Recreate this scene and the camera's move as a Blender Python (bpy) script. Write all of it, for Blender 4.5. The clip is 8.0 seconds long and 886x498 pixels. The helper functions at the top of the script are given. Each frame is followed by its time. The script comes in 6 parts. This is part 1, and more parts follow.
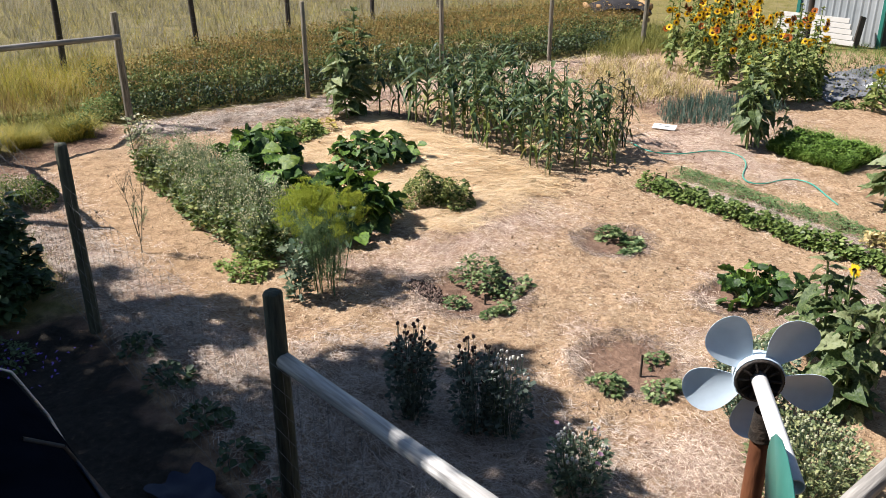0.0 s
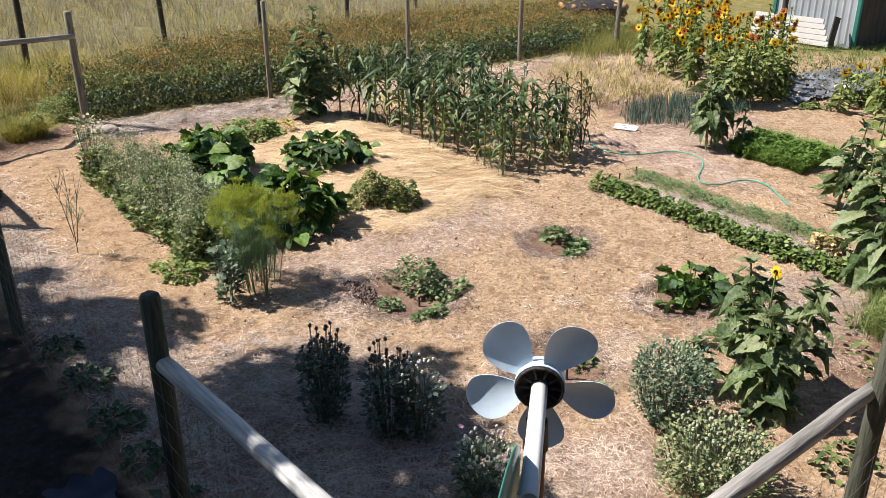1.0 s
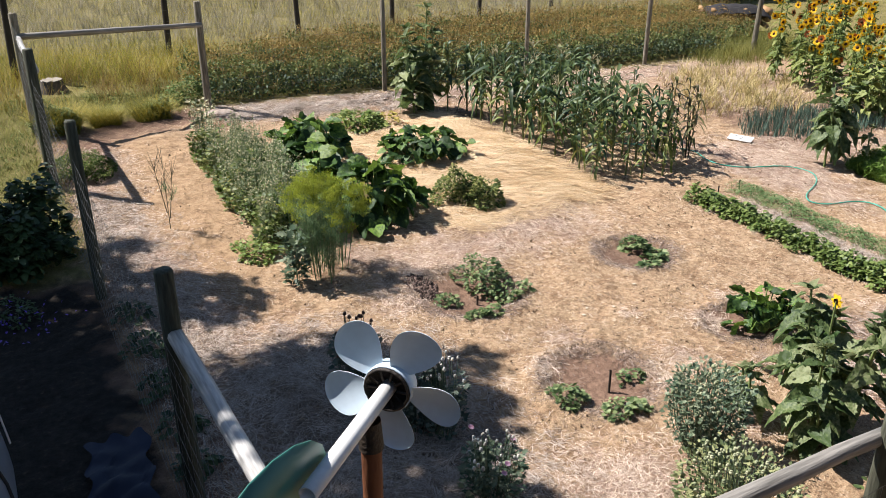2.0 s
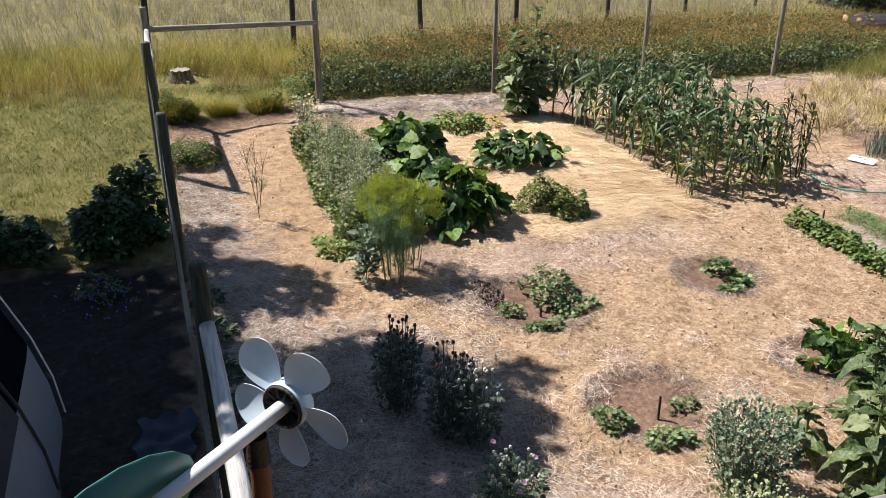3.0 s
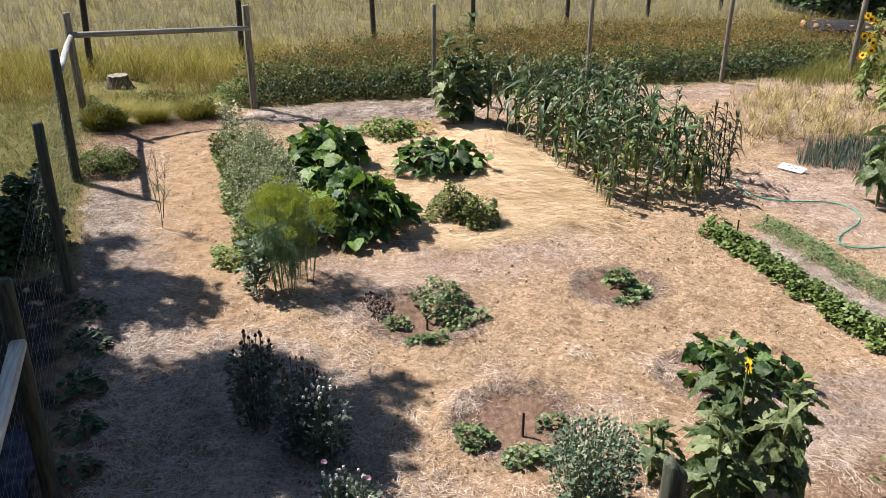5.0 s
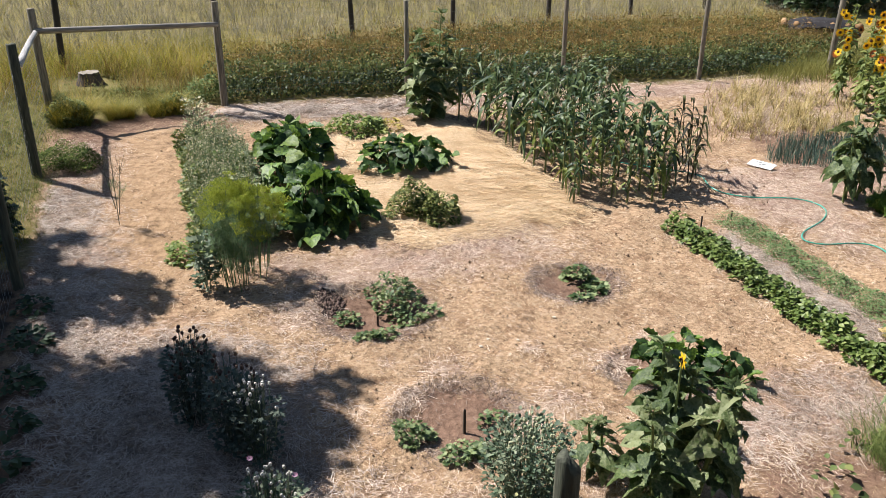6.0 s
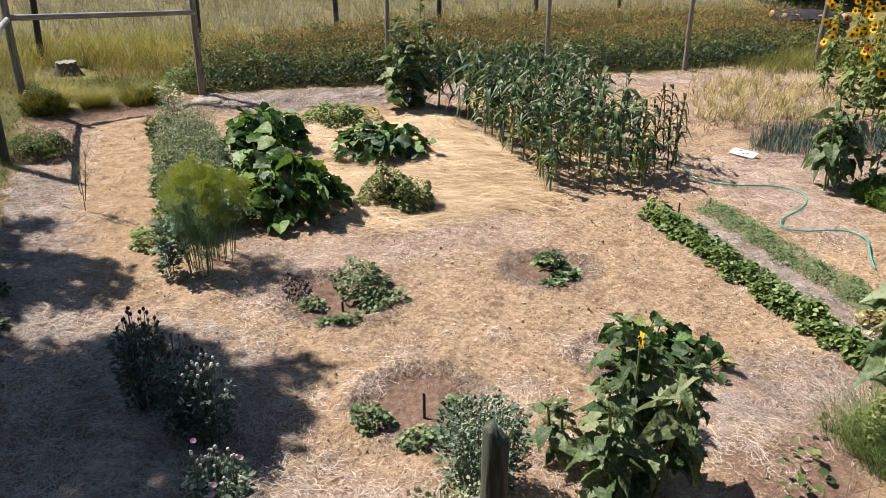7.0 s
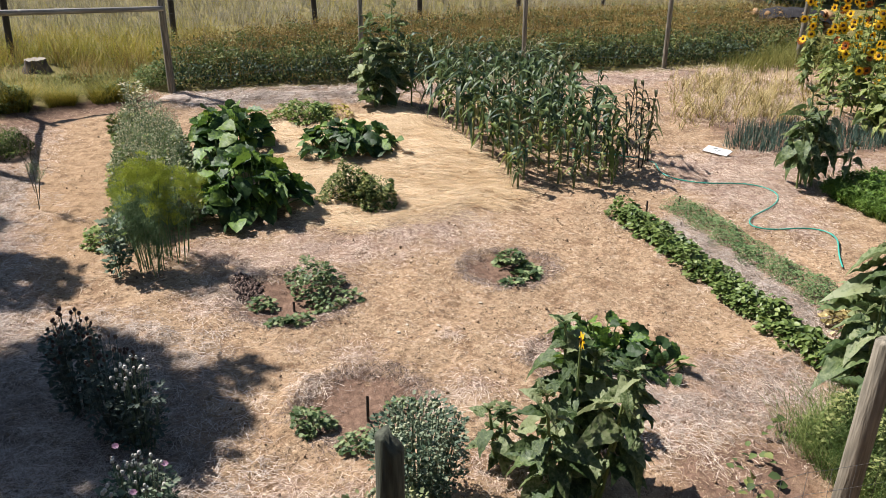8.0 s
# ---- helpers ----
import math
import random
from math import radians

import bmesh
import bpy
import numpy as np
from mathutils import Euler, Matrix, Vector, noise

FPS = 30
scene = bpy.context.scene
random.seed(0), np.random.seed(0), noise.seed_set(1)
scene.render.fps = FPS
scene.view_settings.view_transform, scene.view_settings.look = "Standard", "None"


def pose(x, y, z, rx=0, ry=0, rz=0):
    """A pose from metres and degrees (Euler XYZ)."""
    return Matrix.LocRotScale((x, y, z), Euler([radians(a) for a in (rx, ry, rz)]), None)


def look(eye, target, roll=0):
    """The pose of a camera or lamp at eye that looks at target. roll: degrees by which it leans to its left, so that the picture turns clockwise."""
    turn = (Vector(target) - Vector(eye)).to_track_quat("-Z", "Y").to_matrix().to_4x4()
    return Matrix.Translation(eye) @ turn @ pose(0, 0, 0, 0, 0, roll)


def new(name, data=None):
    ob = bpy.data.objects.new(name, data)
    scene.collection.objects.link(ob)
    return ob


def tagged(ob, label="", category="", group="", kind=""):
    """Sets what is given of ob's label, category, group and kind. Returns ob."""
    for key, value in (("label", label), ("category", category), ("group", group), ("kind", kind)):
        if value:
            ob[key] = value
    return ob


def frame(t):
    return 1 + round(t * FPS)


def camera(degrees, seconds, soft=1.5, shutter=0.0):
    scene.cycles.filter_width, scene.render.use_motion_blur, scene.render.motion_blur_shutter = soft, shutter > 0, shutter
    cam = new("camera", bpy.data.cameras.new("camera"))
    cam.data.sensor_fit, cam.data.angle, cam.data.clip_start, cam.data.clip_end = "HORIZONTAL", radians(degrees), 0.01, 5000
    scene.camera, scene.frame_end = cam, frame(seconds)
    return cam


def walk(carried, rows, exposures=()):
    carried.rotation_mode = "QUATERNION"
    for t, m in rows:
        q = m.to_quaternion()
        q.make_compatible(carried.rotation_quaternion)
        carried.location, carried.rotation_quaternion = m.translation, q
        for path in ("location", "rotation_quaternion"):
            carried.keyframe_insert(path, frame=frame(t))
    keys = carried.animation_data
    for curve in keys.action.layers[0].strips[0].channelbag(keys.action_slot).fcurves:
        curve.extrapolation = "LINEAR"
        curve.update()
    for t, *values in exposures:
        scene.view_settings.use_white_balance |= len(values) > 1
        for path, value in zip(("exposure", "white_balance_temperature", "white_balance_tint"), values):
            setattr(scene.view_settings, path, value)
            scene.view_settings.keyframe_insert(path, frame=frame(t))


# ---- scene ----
cam = camera(55.3, 8.0, soft=0.5)
METRES, EYE, TILT, LEAN, TURN = 4.56, 3.93, 0.0, 0.0, -39.7
ROWS = [
    (0.0, 0.0, 0.0, 0.0, -0.12, -23.6, 0.27),
    (0.5, 0.0595, 0.0043, -0.0007, -0.17, -23.62, 0.23),
    (1.0, 0.1413, 0.015, -0.0053, -0.24, -23.57, 0.2),
    (1.2, 0.179, 0.0178, -0.0058, -0.2, -23.59, 0.19),
    (1.5, 0.2313, 0.0222, -0.0066, 3.54, -23.62, 0.17),
    (1.8, 0.2835, 0.0255, -0.004, 7.65, -23.68, 0.11),
    (2.0, 0.3176, 0.027, -0.002, 10.35, -23.71, 0.08),
    (2.2, 0.3524, 0.03, -0.0006, 13.8, -23.74, 0.1),
    (3.3, 0.4903, 0.0873, 0.0235, 20.43, -23.86, -0.01),
    (3.5, 0.5152, 0.097, 0.0258, 20.41, -23.83, -0.01),
    (4.0, 0.5745, 0.1273, 0.0301, 20.33, -23.76, -0.04),
    (4.5, 0.6272, 0.1566, 0.0321, 20.28, -23.74, -0.07),
    (4.7, 0.6465, 0.1686, 0.0302, 20.25, -23.73, -0.08),
    (5.8, 0.7473, 0.223, 0.0106, 20.07, -23.67, -0.12),
    (6.0, 0.7644, 0.2324, 0.0077, 20.05, -23.68, -0.12),
    (6.5, 0.7954, 0.2548, -0.0118, 19.92, -23.66, -0.14),
    (7.0, 0.8197, 0.2748, -0.0392, 19.92, -23.66, -0.14),
    (7.5, 0.8556, 0.2989, -0.0534, 19.79, -23.65, -0.18),
    (8.0, 0.8891, 0.338, -0.0585, 19.68, -23.63, -0.17),
]
walk(cam, [(t, pose(0, 0, EYE, TILT, LEAN, TURN) @ pose(METRES * x, METRES * y, METRES * z, 90 + pitch, roll, yaw)) for t, x, y, z, yaw, pitch, roll in ROWS], [(0.0, 0.95), (4.5, 0.94), (6.5, 0.89), (8.0, 0.83)])

# sky, sun
SUN_TO = Vector((-0.535, 0.575, 1.0)).normalized()
world = bpy.data.worlds.new("sky")
scene.world = world
world.use_nodes = True
wn = world.node_tree.nodes
sky = wn.new("ShaderNodeTexSky")
sky.sky_type = "NISHITA"
sky.sun_disc = False
sky.ozone_density = 2.2
sky.dust_density = 0.3
sky.sun_elevation = math.asin(SUN_TO.z)
sky.sun_rotation = math.atan2(SUN_TO.x, SUN_TO.y)
wn["Background"].inputs["Strength"].default_value = 0.06
world.node_tree.links.new(sky.outputs["Color"], wn["Background"].inputs["Color"])
sun = new("sun", bpy.data.lights.new("sun", "SUN"))
sun.data.energy = 5.0
sun.data.angle = radians(0.6)
sun.data.color = (1.0, 0.967, 0.95)
sun.matrix_world = look(SUN_TO * 60, (0, 0, 0))

rng = np.random.default_rng(7)


# ---- materials ----
def mat(name, colours, scale=8.0, rough=0.7, bump=0.0, bump_scale=60.0, island=0.0, per_object=0.0,
        translucent=0.0, metal=0.0, spec=0.3, fine=0.0, stretch=(1, 1, 1)):
    """Principled material: noise between the colours, shifts per island or object, fine grain and bump."""
    m = bpy.data.materials.new(name)
    m.use_nodes = True
    nt = m.node_tree
    nd, ln = nt.nodes, nt.links
    bsdf = nd["Principled BSDF"]
    coord = nd.new("ShaderNodeTexCoord")
    mapping = nd.new("ShaderNodeMapping")
    mapping.inputs["Scale"].default_value = stretch
    ln.new(coord.outputs["Object"], mapping.inputs["Vector"])
    tex = nd.new("ShaderNodeTexNoise")
    tex.inputs["Scale"].default_value = scale
    tex.inputs["Detail"].default_value = 5
    ln.new(mapping.outputs["Vector"], tex.inputs["Vector"])
    ramp = nd.new("ShaderNodeValToRGB")
    el = ramp.color_ramp.elements
    el[0].position, el[1].position = 0.3, 0.7
    el[0].color, el[1].color = (*colours[0], 1), (*colours[-1], 1)
    for i, c in enumerate(colours[1:-1]):
        e = el.new(0.3 + 0.4 * (i + 1) / (len(colours) - 1))
        e.color = (*c, 1)
    source = tex.outputs["Fac"]
    if island or per_object:
        info = nd.new("ShaderNodeNewGeometry" if island else "ShaderNodeObjectInfo")
        add = nd.new("ShaderNodeMath")
        add.operation = "MULTIPLY_ADD"
        ln.new(info.outputs["Random Per Island" if island else "Random"], add.inputs[0])
        add.inputs[1].default_value = island or per_object
        sub = nd.new("ShaderNodeMath")
        sub.operation = "SUBTRACT"
        ln.new(source, sub.inputs[0])
        sub.inputs[1].default_value = (island or per_object) / 2
        ln.new(sub.outputs[0], add.inputs[2])
        source = add.outputs[0]
    ln.new(source, ramp.inputs["Fac"])
    colour = ramp.outputs["Color"]
    if fine:
        grain = nd.new("ShaderNodeTexNoise")
        grain.inputs["Scale"].default_value = bump_scale
        grain.inputs["Detail"].default_value = 6
        ln.new(mapping.outputs["Vector"], grain.inputs["Vector"])
        span = nd.new("ShaderNodeMapRange")
        span.inputs["From Min"].default_value, span.inputs["From Max"].default_value = 0.3, 0.7
        span.inputs["To Min"].default_value, span.inputs["To Max"].default_value = 1 - fine, 1 + fine
        ln.new(grain.outputs["Fac"], span.inputs["Value"])
        mul = nd.new("ShaderNodeVectorMath")
        mul.operation = "SCALE"
        ln.new(colour, mul.inputs[0])
        ln.new(span.outputs["Result"], mul.inputs["Scale"])
        colour = mul.outputs["Vector"]
    ln.new(colour, bsdf.inputs["Base Color"])
    bsdf.inputs["Roughness"].default_value = rough
    bsdf.inputs["Metallic"].default_value = metal
    bsdf.inputs["Specular IOR Level"].default_value = spec
    if bump:
        bt = nd.new("ShaderNodeTexNoise")
        bt.inputs["Scale"].default_value = bump_scale
        bt.inputs["Detail"].default_value = 6
        ln.new(mapping.outputs["Vector"], bt.inputs["Vector"])
        bn = nd.new("ShaderNodeBump")
        bn.inputs["Strength"].default_value = bump
        bn.inputs["Distance"].default_value = 0.01
        ln.new(bt.outputs["Fac"], bn.inputs["Height"])
        ln.new(bn.outputs["Normal"], bsdf.inputs["Normal"])
    if translucent:
        tr = nd.new("ShaderNodeBsdfTranslucent")
        ln.new(colour, tr.inputs["Color"])
        mix = nd.new("ShaderNodeMixShader")
        mix.inputs["Fac"].default_value = translucent
        ln.new(bsdf.outputs["BSDF"], mix.inputs[1])
        ln.new(tr.outputs["BSDF"], mix.inputs[2])
        ln.new(mix.outputs["Shader"], nd["Material Output"].inputs["Surface"])
    return m


M = {}
M["corn_leaf"] = mat("corn_leaf", [(0.026, 0.05, 0.018), (0.06, 0.1, 0.034), (0.14, 0.185, 0.07)], 5, 0.5, per_object=0.55, translucent=0.28, spec=0.38)
M["corn_low"] = mat("corn_low_leaf", [(0.1, 0.14, 0.03), (0.2, 0.25, 0.05), (0.36, 0.33, 0.13)], 5, 0.55, per_object=0.5, translucent=0.3)
M["corn_stalk"] = mat("corn_stalk", [(0.10, 0.13, 0.04), (0.16, 0.16, 0.06)], 10, 0.5)
M["tassel"] = mat("tassel", [(0.22, 0.19, 0.10), (0.34, 0.29, 0.17)], 20, 0.8)
M["sun_leaf"] = mat("sunflower_leaf", [(0.058, 0.095, 0.03), (0.13, 0.178, 0.06), (0.28, 0.31, 0.15)], 9, 0.48, 0.4, 40, per_object=0.5, translucent=0.35, spec=0.38)
M["sun_stem"] = mat("sunflower_stem", [(0.13, 0.18, 0.05), (0.2, 0.24, 0.09)], 14, 0.6)
M["petal"] = mat("petal", [(0.8, 0.42, 0.012), (0.92, 0.6, 0.025)], 30, 0.6, translucent=0.3, per_object=0.3)
M["petal_rust"] = mat("petal_rust", [(0.28, 0.05, 0.01), (0.5, 0.16, 0.02)], 30, 0.6)
M["disc"] = mat("flower_disc", [(0.03, 0.012, 0.006), (0.1, 0.045, 0.015)], 60, 0.9, 0.5, 200)
M["squash_leaf"] = mat("squash_leaf", [(0.024, 0.054, 0.012), (0.048, 0.1, 0.022), (0.15, 0.24, 0.035)], 5, 0.5, 0.3, 30, per_object=0.45, translucent=0.25, spec=0.35)
M["melon_leaf"] = mat("melon_leaf", [(0.045, 0.082, 0.024), (0.11, 0.16, 0.052), (0.24, 0.285, 0.12)], 9, 0.55, 0.3, 40, island=0.6, translucent=0.2, spec=0.35)
# lighter squash leaf, with yellow-green highlights put into the colour
M["squash_lime"] = mat("squash_highlit_leaf", [(0.06, 0.11, 0.015), (0.12, 0.19, 0.025), (0.2, 0.27, 0.045)], 5, 0.5, 0.3, 30, per_object=0.4, translucent=0.35, spec=0.35)
M["bean_leaf"] = mat("bean_leaf", [(0.0594, 0.0966, 0.0198), (0.132, 0.187, 0.0418), (0.264, 0.314, 0.099)], 9, 0.5, island=0.35, translucent=0.22, spec=0.4)
M["tomato_leaf"] = mat("tomato_leaf", [(0.065, 0.095, 0.02), (0.15, 0.185, 0.045), (0.3, 0.3, 0.1)], 6, 0.65, island=0.6, translucent=0.28)
M["poppy_leaf"] = mat("poppy_leaf", [(0.05, 0.085, 0.048), (0.105, 0.148, 0.085), (0.22, 0.255, 0.16)], 6, 0.6, island=0.55, translucent=0.15)
M["poppy_pale"] = mat("poppy_pale_leaf", [(0.095, 0.135, 0.065), (0.19, 0.235, 0.125), (0.33, 0.35, 0.2)], 6, 0.6, island=0.55, translucent=0.2)
M["poppy_olive"] = mat("poppy_olive_leaf", [(0.085, 0.115, 0.045), (0.18, 0.215, 0.09), (0.33, 0.33, 0.15)], 6, 0.65, island=0.6, translucent=0.2)
M["poppy_yellow"] = mat("poppy_yellow_leaf", [(0.11, 0.14, 0.04), (0.22, 0.25, 0.085), (0.4, 0.36, 0.14)], 6, 0.65, island=0.6, translucent=0.2)
M["bed_leaf"] = mat("bed_leaf", [(0.07, 0.115, 0.025), (0.145, 0.205, 0.05), (0.27, 0.31, 0.1)], 3, 0.6, island=0.45, translucent=0.22)
M["poppy_dark"] = mat("poppy_dark_leaf", [(0.05, 0.075, 0.055), (0.09, 0.115, 0.085), (0.15, 0.175, 0.13)], 6, 0.7, island=0.4, translucent=0.1)
M["pod_pale"] = mat("pod_pale", [(0.19, 0.215, 0.115), (0.36, 0.36, 0.22)], 30, 0.7, per_object=0.6)
M["pod_white"] = mat("pod_white", [(0.42, 0.4, 0.33), (0.62, 0.58, 0.52)], 30, 0.7, per_object=0.5)
M["pod_dark"] = mat("pod_dark", [(0.055, 0.03, 0.022), (0.13, 0.085, 0.06)], 30, 0.8, per_object=0.5)
M["pod_mix"] = mat("pod_mix", [(0.17, 0.2, 0.09), (0.33, 0.34, 0.19), (0.5, 0.44, 0.27)], 12, 0.7, island=0.7)
M["pink"] = mat("pink_petal", [(0.55, 0.25, 0.36), (0.75, 0.5, 0.58)], 20, 0.7, translucent=0.3)
M["purple"] = mat("purple_petal", [(0.09, 0.05, 0.35), (0.16, 0.1, 0.5)], 20, 0.7, island=0.4)
M["dill_yellow"] = mat("dill_umbel", [(0.25, 0.32, 0.025), (0.4, 0.46, 0.045), (0.56, 0.58, 0.085)], 5, 0.7, island=0.5, translucent=0.4)
M["dill_green"] = mat("dill_frond", [(0.1, 0.17, 0.07), (0.2, 0.28, 0.13)], 5, 0.7, island=0.4, translucent=0.35)
M["carrot"] = mat("feathery_green", [(0.06, 0.117, 0.014), (0.12, 0.208, 0.028), (0.195, 0.286, 0.056)], 4, 0.6, island=0.4, translucent=0.25)
M["herb"] = mat("grey_green_herb", [(0.0994, 0.161, 0.0525), (0.188, 0.265, 0.105)], 5, 0.7, island=0.4, translucent=0.15)
M["onion"] = mat("onion_leaf", [(0.05, 0.095, 0.065), (0.1, 0.16, 0.12)], 5, 0.5, island=0.4, spec=0.4)
M["garlic"] = mat("dry_leaf", [(0.2, 0.16, 0.055), (0.42, 0.325, 0.13), (0.62, 0.49, 0.24)], 4, 0.8, island=0.7, translucent=0.2)
M["yellow_leaf"] = mat("yellowing_leaf", [(0.3, 0.26, 0.06), (0.48, 0.38, 0.1)], 6, 0.7, island=0.5, translucent=0.2)
M["weed_green"] = mat("weed_leaf", [(0.05, 0.075, 0.022), (0.1, 0.135, 0.038), (0.18, 0.2, 0.06)], 1.2, 0.7, island=0.55, translucent=0.18)
M["weed_rust"] = mat("weed_seed", [(0.15, 0.095, 0.028), (0.27, 0.165, 0.045), (0.38, 0.27, 0.085)], 1.0, 0.8, island=0.6, translucent=0.15)
M["grass_yellow"] = mat("grass_yellow", [(0.152, 0.154, 0.0198), (0.313, 0.266, 0.033), (0.438, 0.335, 0.0726)], 0.8, 0.7, island=0.5, translucent=0.2)
M["grass_pale"] = mat("grass_pale", [(0.18, 0.16, 0.1), (0.28, 0.245, 0.165), (0.38, 0.335, 0.24)], 0.5, 0.8, island=0.5, translucent=0.15)
M["grass_green"] = mat("grass_green", [(0.07, 0.12, 0.02), (0.13, 0.19, 0.04), (0.2, 0.24, 0.07)], 0.8, 0.7, island=0.4, translucent=0.2)
M["shrub"] = mat("shrub_leaf", [(0.025, 0.05, 0.018), (0.05, 0.09, 0.03), (0.09, 0.13, 0.05)], 4, 0.5, island=0.4, translucent=0.15, spec=0.4)
M["straw_gold"] = mat("straw_gold", [(0.518, 0.353, 0.184), (0.705, 0.505, 0.301), (0.829, 0.657, 0.427)], 1.5, 0.6, island=0.6, spec=0.4)
M["straw_pale"] = mat("straw_pale", [(0.28, 0.184, 0.135), (0.56, 0.41, 0.31), (0.79, 0.64, 0.51)], 1.5, 0.65, island=0.7, spec=0.4)
M["straw_tan"] = mat("clippings", [(0.205, 0.132, 0.0706), (0.432, 0.3, 0.172), (0.616, 0.473, 0.303)], 1.5, 0.75, island=0.6)
M["bark"] = mat("bark", [(0.06, 0.045, 0.035), (0.13, 0.1, 0.075)], 6, 0.9, 0.8, 30)
M["tree_leaf"] = mat("tree_leaf", [(0.035, 0.07, 0.02), (0.08, 0.13, 0.035)], 3, 0.5, island=0.4, translucent=0.2)
M["post_dark"] = mat("treated_post", [(0.03, 0.036, 0.024), (0.06, 0.062, 0.042), (0.1, 0.09, 0.062)], 5, 0.8, 0.9, 50, fine=0.45, stretch=(1, 1, 0.12))
M["post_grey"] = mat("weathered_post", [(0.13, 0.11, 0.08), (0.2, 0.17, 0.125), (0.26, 0.22, 0.17)], 6, 0.85, 0.9, 50, fine=0.45, stretch=(1, 1, 0.1))
M["rail"] = mat("peeled_rail", [(0.26, 0.24, 0.22), (0.43, 0.41, 0.385), (0.54, 0.52, 0.49)], 9, 0.75, 0.6, 60, fine=0.3, stretch=(1, 1, 0.08))
M["rail_grey"] = mat("weathered_rail", [(0.16, 0.145, 0.125), (0.27, 0.245, 0.215), (0.36, 0.33, 0.29)], 9, 0.8, 0.6, 60, fine=0.35, stretch=(1, 1, 0.08))
M["wire"] = mat("galvanised_wire", [(0.14, 0.14, 0.135), (0.2, 0.2, 0.19)], 10, 0.5, metal=0.3)
M["blade"] = mat("painted_blade", [(0.558, 0.662, 0.74), (0.648, 0.739, 0.81)], 6, 0.28, 0.06, 30, spec=0.5, fine=0.04)
M["white_pipe"] = mat("white_pipe", [(0.72, 0.7, 0.66), (0.8, 0.78, 0.74)], 8, 0.35, spec=0.5, fine=0.05)
M["black"] = mat("black_hub", [(0.012, 0.011, 0.01), (0.05, 0.035, 0.025)], 25, 0.6, 0.6, 80)
M["vane"] = mat("green_vane", [(0.025, 0.12, 0.095), (0.04, 0.16, 0.125)], 8, 0.4, spec=0.5)
M["rust"] = mat("rusty_pole", [(0.09, 0.03, 0.014), (0.2, 0.075, 0.03)], 12, 0.75, 0.4, 60, stretch=(1, 1, 0.3))
M["hose"] = mat("teal_hose", [(0.03, 0.3, 0.22), (0.06, 0.4, 0.3)], 6, 0.35, spec=0.5)
M["board"] = mat("white_board", [(0.72, 0.71, 0.68), (0.8, 0.79, 0.77)], 8, 0.5)
M["ink"] = mat("dark_marks", [(0.02, 0.02, 0.02), (0.04, 0.04, 0.04)], 8, 0.6)
M["metal_wall"] = mat("grey_metal_wall", [(0.27, 0.285, 0.285), (0.35, 0.36, 0.36)], 1.5, 0.45, 0.1, 20, spec=0.5)
M["green_trim"] = mat("green_trim", [(0.02, 0.13, 0.1), (0.03, 0.17, 0.13)], 3, 0.5)
M["siding"] = mat("white_siding", [(0.4, 0.37, 0.33), (0.5, 0.47, 0.43)], 3, 0.6)
M["dark_wood"] = mat("dark_wood", [(0.03, 0.025, 0.02), (0.08, 0.06, 0.045)], 5, 0.85, 0.5, 40, stretch=(1, 1, 0.2))
M["log"] = mat("split_log", [(0.28, 0.15, 0.06), (0.45, 0.28, 0.14)], 6, 0.8, 0.4, 30)
M["fabric"] = mat("weed_fabric", [(0.04, 0.042, 0.045), (0.12, 0.12, 0.125), (0.22, 0.22, 0.225)], 2.5, 0.55, 0.5, 12, spec=0.5)
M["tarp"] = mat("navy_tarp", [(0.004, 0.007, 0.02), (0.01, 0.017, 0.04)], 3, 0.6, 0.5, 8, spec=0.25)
M["stone"] = mat("pale_stone", [(0.2, 0.15, 0.12), (0.32, 0.25, 0.2), (0.44, 0.36, 0.3)], 12, 0.85, 0.6, 40)
M["stump"] = mat("stump_bark", [(0.05, 0.04, 0.032), (0.12, 0.095, 0.075)], 8, 0.9, 0.7, 30)
M["stump_top"] = mat("stump_top", [(0.225, 0.188, 0.143), (0.315, 0.27, 0.217)], 12, 0.85, 0.5, 60)
M["roof_panel"] = mat("van_paint", [(0.003, 0.004, 0.007), (0.006, 0.008, 0.013)], 4, 0.9, 0.1, 6, spec=0.0)
M["chip"] = mat("pale_chip", [(0.51, 0.44, 0.338), (0.595, 0.52, 0.413)], 20, 0.8)
M["patch_leaf"] = mat("patch_leaf", [(0.1, 0.14, 0.036), (0.2, 0.25, 0.065), (0.36, 0.39, 0.13)], 9, 0.5, 0.3, 40, per_object=0.55, translucent=0.4, spec=0.3)
M["lime_leaf"] = mat("lime_leaf", [(0.09, 0.14, 0.025), (0.17, 0.24, 0.05), (0.3, 0.34, 0.1)], 6, 0.55, island=0.5, translucent=0.3)
M["lawn"] = mat("lawn_grass", [(0.098, 0.112, 0.02), (0.18, 0.182, 0.04), (0.285, 0.26, 0.072)], 0.8, 0.8, island=0.5, translucent=0.18)
M["litter"] = mat("dry_litter", [(0.06, 0.04, 0.03), (0.17, 0.115, 0.09), (0.34, 0.26, 0.21)], 1.5, 0.8, island=0.8)
M["straw_bleached"] = mat("straw_bleached", [(0.22, 0.165, 0.125), (0.4, 0.32, 0.26), (0.6, 0.5, 0.42)], 1.5, 0.6, island=0.8, spec=0.4)
M["sheet"] = mat("dark_sheet", [(0.018, 0.017, 0.018), (0.05, 0.045, 0.045)], 3, 0.95, 0.5, 12, spec=0.1)
